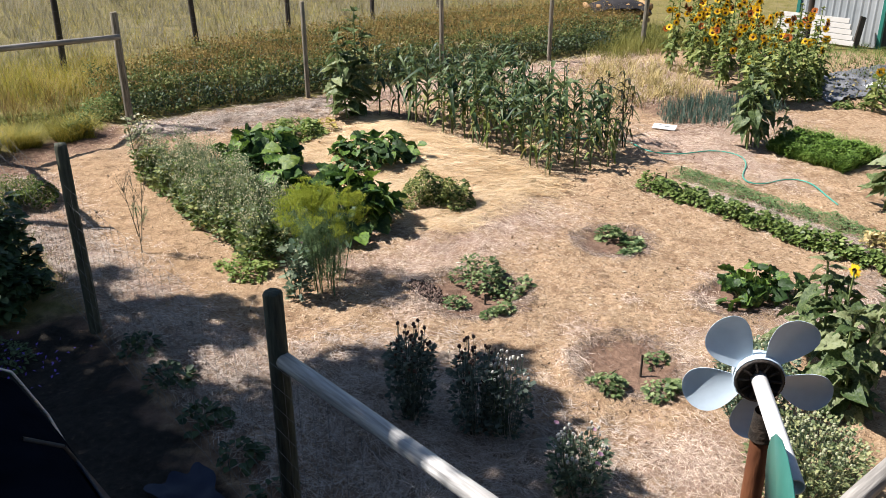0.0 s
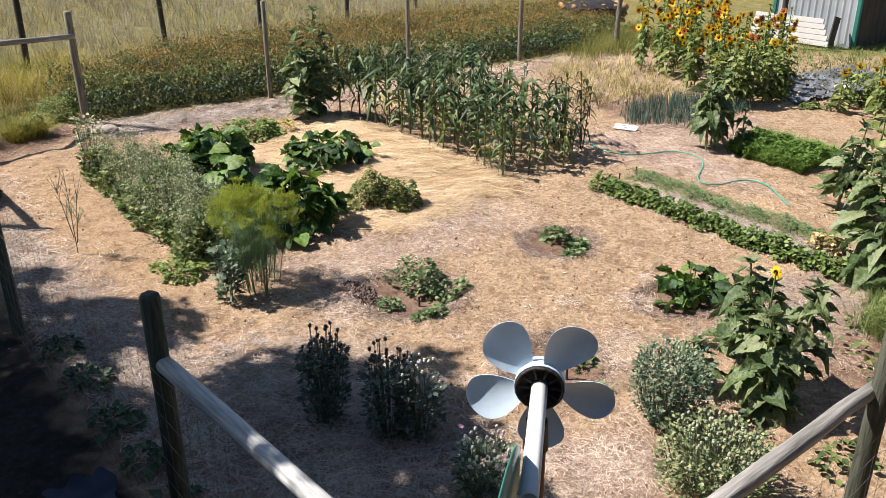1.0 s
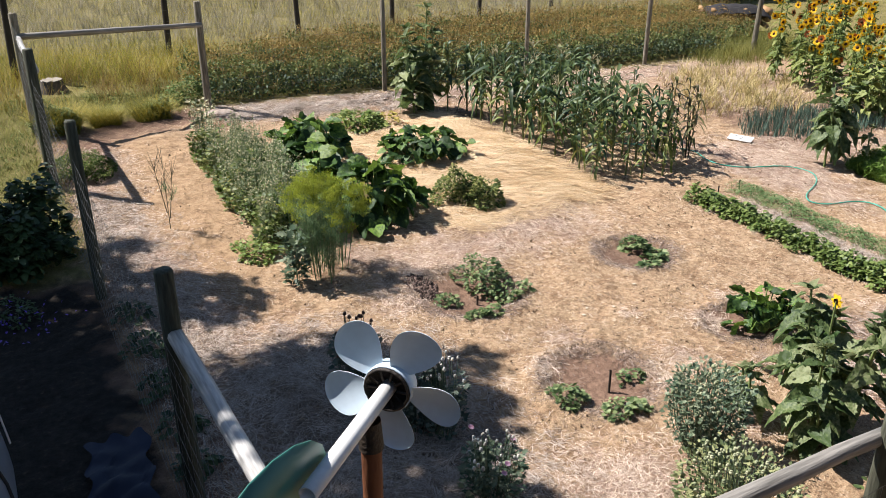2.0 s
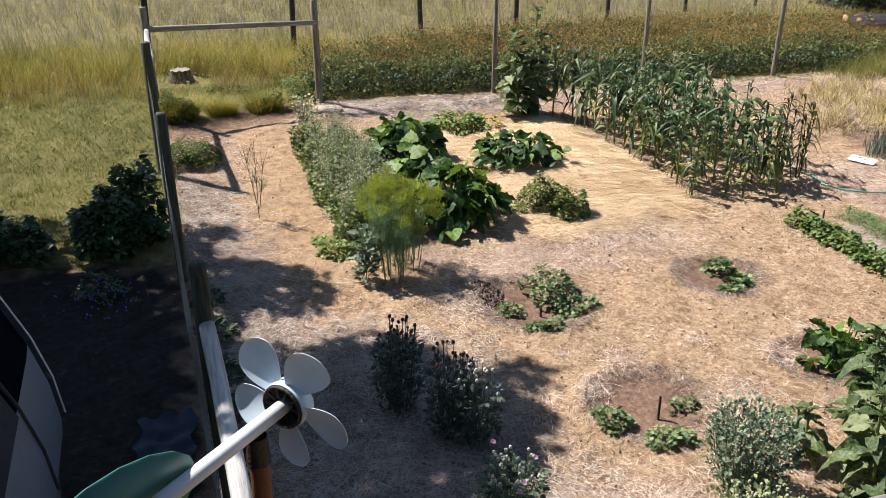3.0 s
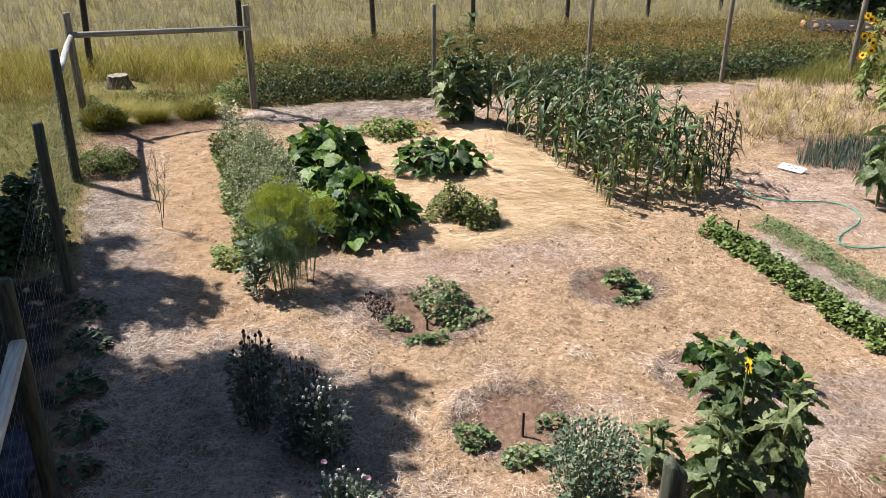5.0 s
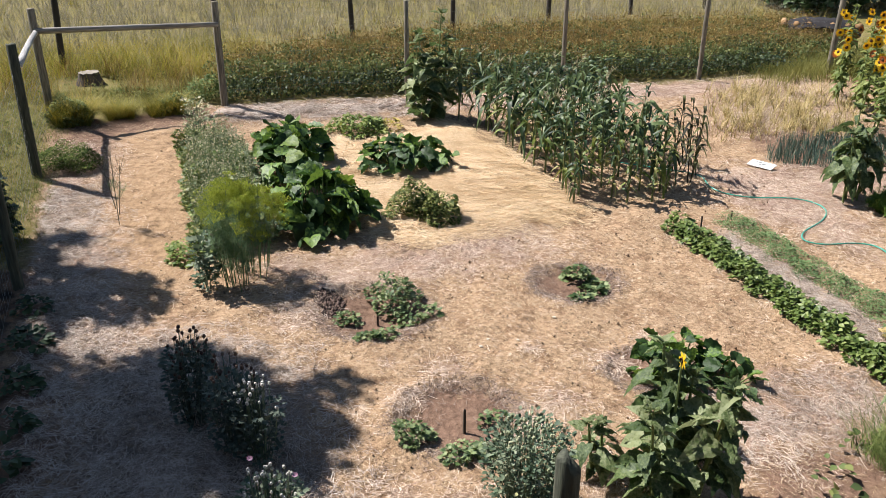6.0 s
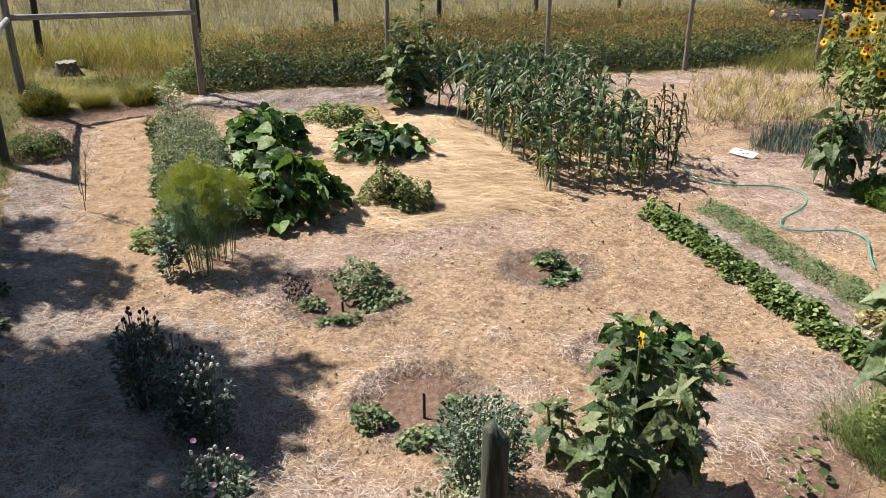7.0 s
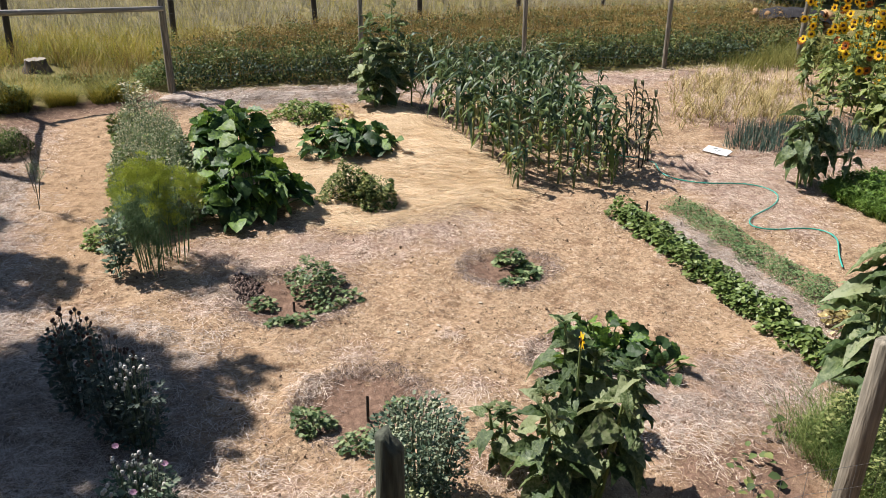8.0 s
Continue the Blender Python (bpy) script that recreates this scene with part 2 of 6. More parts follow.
# darker copy of the weed leaf, with shade put into its green
M["weed_shaded"] = mat("weed_shaded_leaf", [(0.02, 0.04, 0.018), (0.045, 0.075, 0.03), (0.09, 0.12, 0.05)], 1.5, 0.6, island=0.4, translucent=0.12)
M["amaranth"] = mat("dark_purple_leaf", [(0.03, 0.028, 0.016), (0.06, 0.06, 0.025), (0.13, 0.13, 0.045)], 6, 0.6, per_object=0.6, translucent=0.15)
M["herb_bush"] = mat("thyme_leaf", [(0.032, 0.062, 0.01), (0.08, 0.12, 0.022), (0.17, 0.2, 0.05)], 5, 0.8, island=0.55, translucent=0.15, spec=0.15)
M["weed_lime"] = mat("yellow_green_weed", [(0.085, 0.12, 0.028), (0.17, 0.205, 0.055), (0.3, 0.31, 0.11)], 3, 0.7, island=0.6, translucent=0.25)
M["grass_lime"] = mat("lime_grass", [(0.19, 0.2, 0.018), (0.33, 0.32, 0.03), (0.45, 0.39, 0.06)], 0.8, 0.7, island=0.5, translucent=0.25)
M["van_side"] = mat("pale_van_paint", [(0.13, 0.155, 0.2), (0.17, 0.2, 0.25)], 3, 0.4, 0.06, 8, spec=0.4, fine=0.06)
M["hollow_clod"] = mat("dark_clod", [(0.03, 0.02, 0.015), (0.07, 0.046, 0.036), (0.15, 0.1, 0.08)], 4, 0.9, 0.5, 80, island=0.6)
M["clod"] = mat("brown_clod", [(0.12, 0.078, 0.048), (0.23, 0.155, 0.098), (0.36, 0.25, 0.165)], 4, 0.9, 0.5, 80, island=0.6)
M["litter_leaf"] = mat("fallen_leaf", [(0.06, 0.075, 0.03), (0.14, 0.13, 0.06), (0.27, 0.22, 0.1)], 4, 0.7, island=0.7, translucent=0.1)
M["twig"] = mat("dry_twig", [(0.09, 0.075, 0.045), (0.17, 0.14, 0.09)], 10, 0.85)


# ---- mesh helpers ----
def mesh_of(name, verts, faces, material, smooth=True):
    """A mesh from an (n, 3) array and one or more (m, k) index arrays."""
    me = bpy.data.meshes.new(name)
    verts = np.asarray(verts, dtype=np.float32)
    if isinstance(faces, np.ndarray):
        faces = [faces]
    faces = [np.asarray(f, dtype=np.int32) for f in faces if len(f)]
    idx = np.concatenate([f.ravel() for f in faces])
    size = np.concatenate([np.full(len(f), f.shape[1], np.int32) for f in faces])
    me.vertices.add(len(verts))
    me.vertices.foreach_set("co", verts.ravel())
    me.loops.add(len(idx))
    me.loops.foreach_set("vertex_index", idx)
    me.polygons.add(len(size))
    me.polygons.foreach_set("loop_start", np.concatenate([[0], np.cumsum(size)[:-1]]).astype(np.int32))
    if smooth:
        me.polygons.foreach_set("use_smooth", np.ones(len(size), dtype=bool))
    me.update(calc_edges=True)
    if material:
        for m in material if isinstance(material, (list, tuple)) else [material]:
            me.materials.append(m)
    return me


def unit(v):
    return v / np.maximum(np.linalg.norm(v, axis=-1, keepdims=True), 1e-9)


def ribbons(P, D, L, W, B=None, side=None, levels=4, profile=None, fold=0.0):
    """Curved strips: base P, direction D, length L, width W, quadratic bend B. Returns verts and quads."""
    n = len(P)
    L, W = np.broadcast_to(L, n), np.broadcast_to(W, n)
    D = unit(D)
    B = np.zeros((n, 3)) if B is None else B
    if side is None:
        side = np.cross(D, np.array([0, 0, 1.0]))
        bad = np.linalg.norm(side, axis=1) < 0.05
        a = rng.uniform(0, 2 * np.pi, n)
        side[bad] = np.c_[np.cos(a), np.sin(a), a * 0][bad]
    side = unit(side)
    s = np.linspace(0, 1, levels)
    prof = np.interp(s, np.linspace(0, 1, len(profile)), profile) if profile is not None else 1 - 0.75 * s
    C = P[:, None] + D[:, None] * (L[:, None] * s)[..., None] + B[:, None] * (L[:, None] * s ** 2)[..., None]
    off = side[:, None] * (W[:, None] * prof / 2)[..., None]
    if fold:
        V = np.stack([C - off + np.array([0, 0, 1]) * (W[:, None] * prof * fold)[..., None], C, C + off + np.array([0, 0, 1]) * (W[:, None] * prof * fold)[..., None]], 2)
        c = 3
    else:
        V = np.stack([C - off, C + off], 2)
        c = 2
    V = V.reshape(-1, 3)
    q = []
    for k in range(levels - 1):
        for j in range(c - 1):
            a = k * c + j
            q.append([a, a + 1, a + c + 1, a + c])
    q = np.array(q)
    F = (q[None] + (np.arange(n) * levels * c)[:, None, None]).reshape(-1, 4)
    return V, F


def tubes(A, Bn, ra, rb, sides=5, mid=None):
    """Tapered tubes from points A to Bn (through mid when given)."""
    n = len(A)
    pts = [A, Bn] if mid is None else [A, mid, Bn]
    ra, rb = np.broadcast_to(ra, n), np.broadcast_to(rb, n)
    d = unit(Bn - A)
    u = np.cross(d, np.array([0.31, 0.95, 0.05]))
    u = unit(u)
    v = np.cross(d, u)
    ang = np.arange(sides) * 2 * np.pi / sides
    k = len(pts)
    V = np.zeros((n, k, sides, 3))
    for i, p in enumerate(pts):
        r = ra + (rb - ra) * i / (k - 1)
        V[:, i] = p[:, None] + r[:, None, None] * (u[:, None] * np.cos(ang)[None, :, None] + v[:, None] * np.sin(ang)[None, :, None])
    q = []
    for i in range(k - 1):
        for j in range(sides):
            a, b = i * sides + j, i * sides + (j + 1) % sides
            q.append([a, b, b + sides, a + sides])
    F = (np.array(q)[None] + (np.arange(n) * k * sides)[:, None, None]).reshape(-1, 4)
    return V.reshape(-1, 3), F


def stamp(tv, tf, P, D, U, S):
    """Copies of a template (x across, y along, z up) at points P, along D, with up-direction U and size S."""
    n = len(P)
    D = unit(D)
    X = unit(np.cross(D, U))
    Z = np.cross(X, D)
    S = np.broadcast_to(S, n)
    V = P[:, None] + S[:, None, None] * (tv[None, :, 0:1] * X[:, None] + tv[None, :, 1:2] * D[:, None] + tv[None, :, 2:3] * Z[:, None])
    F = (tf[None] + (np.arange(n) * len(tv))[:, None, None]).reshape(-1, tf.shape[1])
    return V.reshape(-1, 3), F


def joined(*pieces):
    """Joins (verts, faces) pairs."""
    V, F, k = [], [], 0
    for v, f in pieces:
        V.append(v)
        F.append(f + k)
        k += len(v)
    return np.concatenate(V), F


def part(name, data, parent, m=None, label="", kind=""):
    ob = new(name, data)
    ob.parent = parent
    if m is not None:
        ob.matrix_basis = m
    return tagged(ob, label, kind=kind)


def thing(name, x, y, z, label, category, group="", kind="", rz=0.0):
    ob = new(name)
    ob.empty_display_size = 0.1
    ob.matrix_world = pose(x, y, z, 0, 0, rz)
    return tagged(ob, label, category, group, kind)


SQUASH_EDGE = [(0.05, 0.02), (0.25, -0.12), (0.43, -0.04), (0.47, 0.1), (0.55, 0.27), (0.49, 0.4), (0.47, 0.58), (0.35, 0.66), (0.25, 0.83), (0.12, 0.88), (0, 1.0)]
SUN_EDGE = [(0.03, 0.03), (0.15, -0.08), (0.29, -0.04), (0.36, 0.08), (0.385, 0.19), (0.37, 0.3), (0.36, 0.41), (0.29, 0.53), (0.25, 0.66), (0.16, 0.8), (0.1, 0.93), (0, 1.12)]


def polar_leaf(half, seed, droop=0.3, fold=0.3, crinkle=0.04):
    """A leaf with a jagged outline, folded along its midrib and crinkled between the veins."""
    r = np.random.default_rng(seed)
    out = [(-x, y) for x, y in half] + [(x, y) for x, y in half[-2::-1]]
    n = len(out)
    ring = lambda k, j: [(x * k, 0.42 + (y - 0.42) * k) for x, y in out]
    pts = [(0.0, 0.42)] + ring(0.38, 0) + ring(0.72, 0) + ring(1.0, 1)
    V = []
    curl, twist = r.normal(0, 0.12), r.normal(0, 0.25)
    for i, (x, y) in enumerate(pts):
        vein = crinkle * (1 if i % 2 else -1) * (0.5 if i > 2 * n else 1.0)
        V.append((x + curl * y * y, y, fold * abs(x) + twist * x * y - droop * y * abs(y) + vein + r.normal(0, crinkle * 0.5)))
    F3 = np.array([(0, 1 + j, 1 + (j + 1) % n) for j in range(n)])
    F4 = np.array([(k * n + 1 + j, k * n + 1 + n + j, k * n + 1 + n + (j + 1) % n, k * n + 1 + (j + 1) % n) for k in range(2) for j in range(n)])
    return np.array(V), F3, F4


small_leaf = (np.array([(0, 0, 0), (0.32, 0.45, 0.08), (0, 1, -0.05), (-0.32, 0.45, 0.08)]), np.array([(0, 1, 2, 3)]))
fold_leaf = (np.array([(0, 0, 0), (0.38, 0.35, 0.1), (0.3, 0.7, 0.05), (0, 1, -0.12), (-0.3, 0.7, 0.05), (-0.38, 0.35, 0.1), (0, 0.5, -0.03)]),
             np.array([(0, 1, 6), (1, 2, 6), (2, 3, 6), (3, 4, 6), (4, 5, 6), (5, 0, 6)]))
lobed = (np.array([(0, 0, 0), (0.45, 0.15, 0.06), (0.3, 0.42, 0.03), (0.42, 0.75, 0.0), (0.14, 0.7, 0.0), (0, 1.05, -0.12),
                   (-0.14, 0.7, 0.0), (-0.42, 0.75, 0.0), (-0.3, 0.42, 0.03), (-0.45, 0.15, 0.06), (0, 0.45, -0.03)]),
         np.array([(i, (i + 1) % 10, 10) for i in range(10)]))


# ---- ground shape ----
def wave_noise(x, y, scale, seed):
    r = np.random.default_rng(seed)
    out = 0
    for k in range(7):
        a, f, p = r.uniform(0, 2 * np.pi), r.uniform(0.6, 1.9) / scale, r.uniform(0, 6.28)
        out = out + np.sin((x * math.cos(a) + y * math.sin(a)) * f * 6.28 + p + 0.8 * np.sin((y * math.cos(a) - x * math.sin(a)) * f * 4.1 + p * 2))
    return out / 4.0


def inside(x, y, poly, soft=0.15, rough=0.12, seed=3):
    """Soft mask of a polygon with an uneven edge."""
    x, y = np.asarray(x, float), np.asarray(y, float)
    d = np.full(x.shape, 1e9)
    inn = np.zeros(x.shape, bool)
    for (ax, ay), (bx, by) in zip(poly, poly[1:] + poly[:1]):
        ex, ey = bx - ax, by - ay
        t = np.clip(((x - ax) * ex + (y - ay) * ey) / (ex * ex + ey * ey), 0, 1)
        d = np.minimum(d, np.hypot(x - ax - t * ex, y - ay - t * ey))
        cross = ((ay > y) != (by > y)) & (x < ex * (y - ay) / (ey if ey else 1e-9) + ax)
        inn ^= cross
    sd = np.where(inn, d, -d) + rough * wave_noise(x, y, 0.5, seed)
    return np.clip(sd / soft * 0.5 + 0.5, 0, 1)


def disc(x, y, cx, cy, rx, ry, soft=0.5, seed=5):
    d = 1 - np.hypot((x - cx) / rx, (y - cy) / ry) + 0.2 * wave_noise(x, y, 0.3, seed)
    return np.clip(d / soft + 0.5, 0, 1)


BASINS = [(7.45, 5.83, 0.42, 0.36), (5.2, 5.8, 0.48, 0.46), (5.42, 3.95, 0.44, 0.42), (7.35, 4.1, 0.38, 0.32)]
GOLD = [(5.7, 11.1), (7.0, 11.2), (8.2, 11.7), (8.55, 9.5), (8.45, 7.5), (7.3, 7.35), (6.1, 7.1), (5.6, 8.0)]
PALE = [
    [(4.7, 12.65), (8.2, 12.5), (8.4, 13.25), (4.9, 13.35)],
    [(2.55, 2.0), (3.9, 2.4), (4.1, 3.6), (4.15, 4.4), (3.5, 5.6), (2.9, 6.0), (2.65, 8.3), (2.1, 9.9), (2.2, 7.5), (2.45, 6.0)],
    [(4.2, 2.3), (5.0, 2.3), (5.2, 2.9), (4.3, 3.1)],
    [(7.2, 3.4), (9.1, 3.5), (9.0, 2.85), (7.5, 2.9)],
    [(9.62, 6.4), (9.9, 6.4), (9.95, 4.1), (9.6, 3.7)],
    [(2.1, 9.8), (2.5, 10.1), (2.7, 11.5), (2.1, 11.7)],
    [(4.6, 6.9), (7.3, 7.3), (7.6, 6.7), (4.7, 6.3)],
    [(10.9, 8.5), (12.2, 8.3), (14.6, 7.5), (12.4, 7.1), (11.2, 5.6), (10.7, 6.9)],
    [(8.5, 12.5), (14.0, 12.4), (17.0, 12.8), (17.0, 13.3), (8.5, 13.3)],
    [(12.7, 10.3), (15.0, 9.7), (17.0, 11.9), (15.2, 12.7), (14.0, 12.4)],
]
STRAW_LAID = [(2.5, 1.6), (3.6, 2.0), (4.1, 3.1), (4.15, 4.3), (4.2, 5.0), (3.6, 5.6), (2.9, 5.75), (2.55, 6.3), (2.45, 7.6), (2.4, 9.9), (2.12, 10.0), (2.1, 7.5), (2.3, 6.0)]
PATH = [(2.55, 7.2), (3.5, 7.0), (3.75, 9.5), (3.9, 12.2), (2.9, 12.2), (2.75, 9.8)]
# second outline: weedy strip by the fence, soil colour also darkens its shade
SOIL = [[(7.3, 2.0), (8.0, 1.9), (8.45, 2.6), (7.5, 2.85), (7.1, 2.5)], [(1.9, 1.6), (2.4, 1.6), (2.35, 6.0), (2.2, 7.8), (1.9, 7.8)], [(8.38, 7.9), (8.85, 7.8), (9.0, 12.1), (8.3, 12.0)], [(2.0, 11.4), (2.7, 11.4), (3.0, 12.3), (4.3, 12.6), (4.5, 13.55), (2.7, 13.4), (2.0, 13.0)],
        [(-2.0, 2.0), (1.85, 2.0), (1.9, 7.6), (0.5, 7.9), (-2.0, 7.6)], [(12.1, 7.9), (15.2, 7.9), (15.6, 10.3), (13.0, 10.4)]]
GARDEN = [(1.9, -3.0), (28.0, -3.0), (24.0, 8.5), (17.5, 13.3), (8.3, 13.4), (4.75, 13.5), (4.2, 13.55), (3.5, 13.35), (2.75, 13.1), (1.9, 12.6), (1.9, 7.7), (0.4, 7.8), (-4.0, 7.5), (-4.0, -3.0)]


def ground_z(x, y):
    x, y = np.asarray(x, float), np.asarray(y, float)
    z = -0.062 - 0.0234 * np.clip(x, -12, 26) + 0.0367 * np.clip(y, -8, 40)
    near = np.clip(1 - (np.hypot(x - 6, y - 7) - 10) / 8, 0, 1)
    z = z + near * (0.018 * wave_noise(x, y, 1.6, 1) + 0.012 * wave_noise(x, y, 0.5, 2) + 0.006 * wave_noise(x, y, 0.18, 5))
    for cx, cy, rx, ry in BASINS:
        d = np.hypot((x - cx) / rx, (y - cy) / ry)
        z = z - 0.035 * np.clip(1.25 - d, 0, 0.7) / 0.7 + 0.018 * np.exp(-((d - 1.3) / 0.25) ** 2)
    z = z + 0.05 * inside(x, y, GOLD, 0.5, 0.1)
    z = z + 0.12 * np.exp(-((x - 4.45) / 0.35) ** 2 - ((y - 12.6) / 0.25) ** 2)
    return z


def gz(x, y):
    return float(ground_z(np.array([x]), np.array([y]))[0])


def axis(lo, hi, step, far_lo, far_hi):
    mid = np.arange(lo, hi + step / 2, step)
    def out(span):
        d, a, s = [], 0.0, step
        while a < span:
            s *= 1.22
            a += s
            d.append(a)
        return np.array(d)
    return np.concatenate([(lo - out(lo - far_lo))[::-1], mid, hi + out(far_hi - hi)])


gx, gy = axis(1.0, 13.0, 0.035, -1500, 1500), axis(0.5, 13.5, 0.035, -1500, 1500)
X, Y = np.meshgrid(gx, gy)
Z = ground_z(X, Y)
nx, ny = len(gx), len(gy)
clod = np.random.default_rng(77)
rough = clod.normal(0, 1, Z.shape)
rough = 0.6 * rough + 0.5 * (np.roll(rough, 1, 0) + np.roll(rough, 1, 1) + np.roll(rough, 2, 0) + np.roll(rough, 2, 1)) / 2
near_bed = (X > 1.0) & (X < 13.0) & (Y > 0.5) & (Y < 13.5)
Z = Z + near_bed * 0.003 * rough
I = np.arange(nx * ny).reshape(ny, nx)
quads = np.stack([I[:-1, :-1], I[:-1, 1:], I[1:, 1:], I[1:, :-1]], -1).reshape(-1, 4)
gold = inside(X, Y, GOLD, 0.25, 0.15)
soil = np.max([disc(X, Y, *b) for b in BASINS] + [inside(X, Y, p, 0.3, 0.15, 11) for p in SOIL], axis=0)
pale = np.max([inside(X, Y, p, 0.5, 0.2, 13) for p in PALE], axis=0)
for cx, cy, rx, ry in BASINS[:3]:
    d = np.hypot((X - cx) / rx, (Y - cy) / ry)
    pale = np.maximum(pale, 0.5 * np.exp(-((d - 1.15 + 0.1 * wave_noise(X, Y, 0.4, 8)) / 0.16) ** 2))
meadow = 1 - inside(X, Y, GARDEN, 0.3, 0.15, 17)
# dark soil beyond the fence, its colour taken near black for deep shade
yard_shade = inside(X, Y, SOIL[4], 0.4, 0.15, 21)
path = inside(X, Y, PATH, 0.5, 0.15, 19)
# laid: soil under the straw, with shade between the straws in its colour
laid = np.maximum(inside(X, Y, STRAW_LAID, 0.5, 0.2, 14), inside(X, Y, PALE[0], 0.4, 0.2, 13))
ground_me = mesh_of("ground", np.stack([X, Y, Z], -1).reshape(-1, 3), quads, None)
for nm, chans in (("zones", (gold, soil, pale, meadow)), ("zones_b", (path, yard_shade, laid, path * 0))):
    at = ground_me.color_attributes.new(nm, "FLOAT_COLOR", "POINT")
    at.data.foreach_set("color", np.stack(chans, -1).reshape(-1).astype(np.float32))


def ground_material():
    m = bpy.data.materials.new("garden_ground")
    m.use_nodes = True
    nd, ln = m.node_tree.nodes, m.node_tree.links
    bsdf = nd["Principled BSDF"]
    coord = nd.new("ShaderNodeTexCoord")

    def tex(scale, detail=6, rough=0.6):
        t = nd.new("ShaderNodeTexNoise")
        t.inputs["Scale"].default_value, t.inputs["Detail"].default_value, t.inputs["Roughness"].default_value = scale, detail, rough
        ln.new(coord.outputs["Object"], t.inputs["Vector"])
        return t.outputs["Fac"]

    def ramp(fac, stops):
        r = nd.new("ShaderNodeValToRGB")
        el = r.color_ramp.elements
        el[0].position, el[0].color = stops[0][0], (*stops[0][1], 1)
        el[1].position, el[1].color = stops[-1][0], (*stops[-1][1], 1)
        for p, c in stops[1:-1]:
            el.new(p).color = (*c, 1)
        ln.new(fac, r.inputs["Fac"])
        return r.outputs["Color"]

    def mix(fac, a, b):
        x = nd.new("ShaderNodeMix")
        x.data_type = "RGBA"
        ln.new(fac, x.inputs["Factor"])
        ln.new(a, x.inputs["A"])
        ln.new(b, x.inputs["B"])
        return x.outputs["Result"]

    def sharpen(value, by):
        # break the zone edges up with noise
        a = nd.new("ShaderNodeMath")
        a.operation = "MULTIPLY_ADD"
        ln.new(by, a.inputs[0])
        a.inputs[1].default_value = 0.9
        ln.new(value, a.inputs[2])
        r = nd.new("ShaderNodeMapRange")
        r.inputs["From Min"].default_value, r.inputs["From Max"].default_value = 0.75, 1.2
        ln.new(a.outputs[0], r.inputs["Value"])
        return r.outputs["Result"]

    za, zb = nd.new("ShaderNodeAttribute"), nd.new("ShaderNodeAttribute")
    za.attribute_name, zb.attribute_name = "zones", "zones_b"
    sa, sb = nd.new("ShaderNodeSeparateColor"), nd.new("ShaderNodeSeparateColor")
    ln.new(za.outputs["Color"], sa.inputs["Color"])
    ln.new(zb.outputs["Color"], sb.inputs["Color"])
    fine, mid, big = tex(140, 8, 0.7), tex(18, 8, 0.65), tex(1.3, 4)
    edge = tex(9, 6, 0.7)
    tan = ramp(mid, [(0.28, (0.179, 0.109, 0.0581)), (0.42, (0.39, 0.243, 0.136)), (0.7, (0.591, 0.398, 0.242))])
    tan_b = ramp(mid, [(0.3, (0.211, 0.145, 0.0872)), (0.7, (0.475, 0.341, 0.218))])
    tan = mix(big, tan, tan_b)
    blot = ramp(tex(3.6, 9, 0.8), [(0.43, (1, 1, 1)), (0.5, (0, 0, 0))])
    tan = mix(blot, tan, ramp(mid, [(0.3, (0.159, 0.0931, 0.0532)), (0.7, (0.379, 0.238, 0.136))]))
    tan = mix(ramp(tex(26, 6, 0.8), [(0.39, (1, 1, 1)), (0.45, (0, 0, 0))]), tan, ramp(fine, [(0.3, (0.074, 0.0466, 0.0291)), (0.7, (0.233, 0.145, 0.0872))]))
    tan = mix(ramp(tex(11, 7, 0.75), [(0.56, (0, 0, 0)), (0.66, (1, 1, 1))]), tan, ramp(fine, [(0.3, (0.444, 0.321, 0.213)), (0.7, (0.696, 0.538, 0.387))]))
    gold_c = ramp(mid, [(0.3, (0.456, 0.305, 0.157)), (0.7, (0.674, 0.48, 0.285))])
    soil_c = ramp(mid, [(0.3, (0.115, 0.068, 0.045)), (0.7, (0.285, 0.176, 0.12))])
    pale_c = ramp(mid, [(0.3, (0.18, 0.113, 0.082)), (0.7, (0.52, 0.36, 0.265))])
    path_c = ramp(tex(7, 8, 0.75), [(0.34, (0.175, 0.106, 0.06)), (0.46, (0.325, 0.208, 0.117)), (0.7, (0.475, 0.322, 0.192))])
    mead_c = ramp(tex(3.0, 8, 0.7), [(0.3, (0.132, 0.122, 0.0263)), (0.5, (0.187, 0.153, 0.0525)), (0.7, (0.264, 0.209, 0.0938))])
    c = mix(sharpen(sb.outputs["Red"], edge), tan, path_c)
    c = mix(sharpen(sa.outputs["Red"], edge), c, gold_c)
    c = mix(sharpen(sa.outputs["Blue"], edge), c, pale_c)
    # darkened soil under the straw; the colour carries shade between the straws
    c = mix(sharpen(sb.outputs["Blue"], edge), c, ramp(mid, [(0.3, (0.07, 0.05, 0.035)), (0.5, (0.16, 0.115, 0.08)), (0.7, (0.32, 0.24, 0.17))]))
    c = mix(sharpen(sa.outputs["Green"], edge), c, soil_c)
    c = mix(sharpen(za.outputs["Alpha"], edge), c, mead_c)
    # yard soil with the deep shade put into its colour
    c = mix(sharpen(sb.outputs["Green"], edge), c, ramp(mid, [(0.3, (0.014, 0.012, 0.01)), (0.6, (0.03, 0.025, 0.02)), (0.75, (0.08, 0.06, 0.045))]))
    span = nd.new("ShaderNodeMapRange")
    span.inputs["From Min"].default_value, span.inputs["From Max"].default_value = 0.3, 0.7
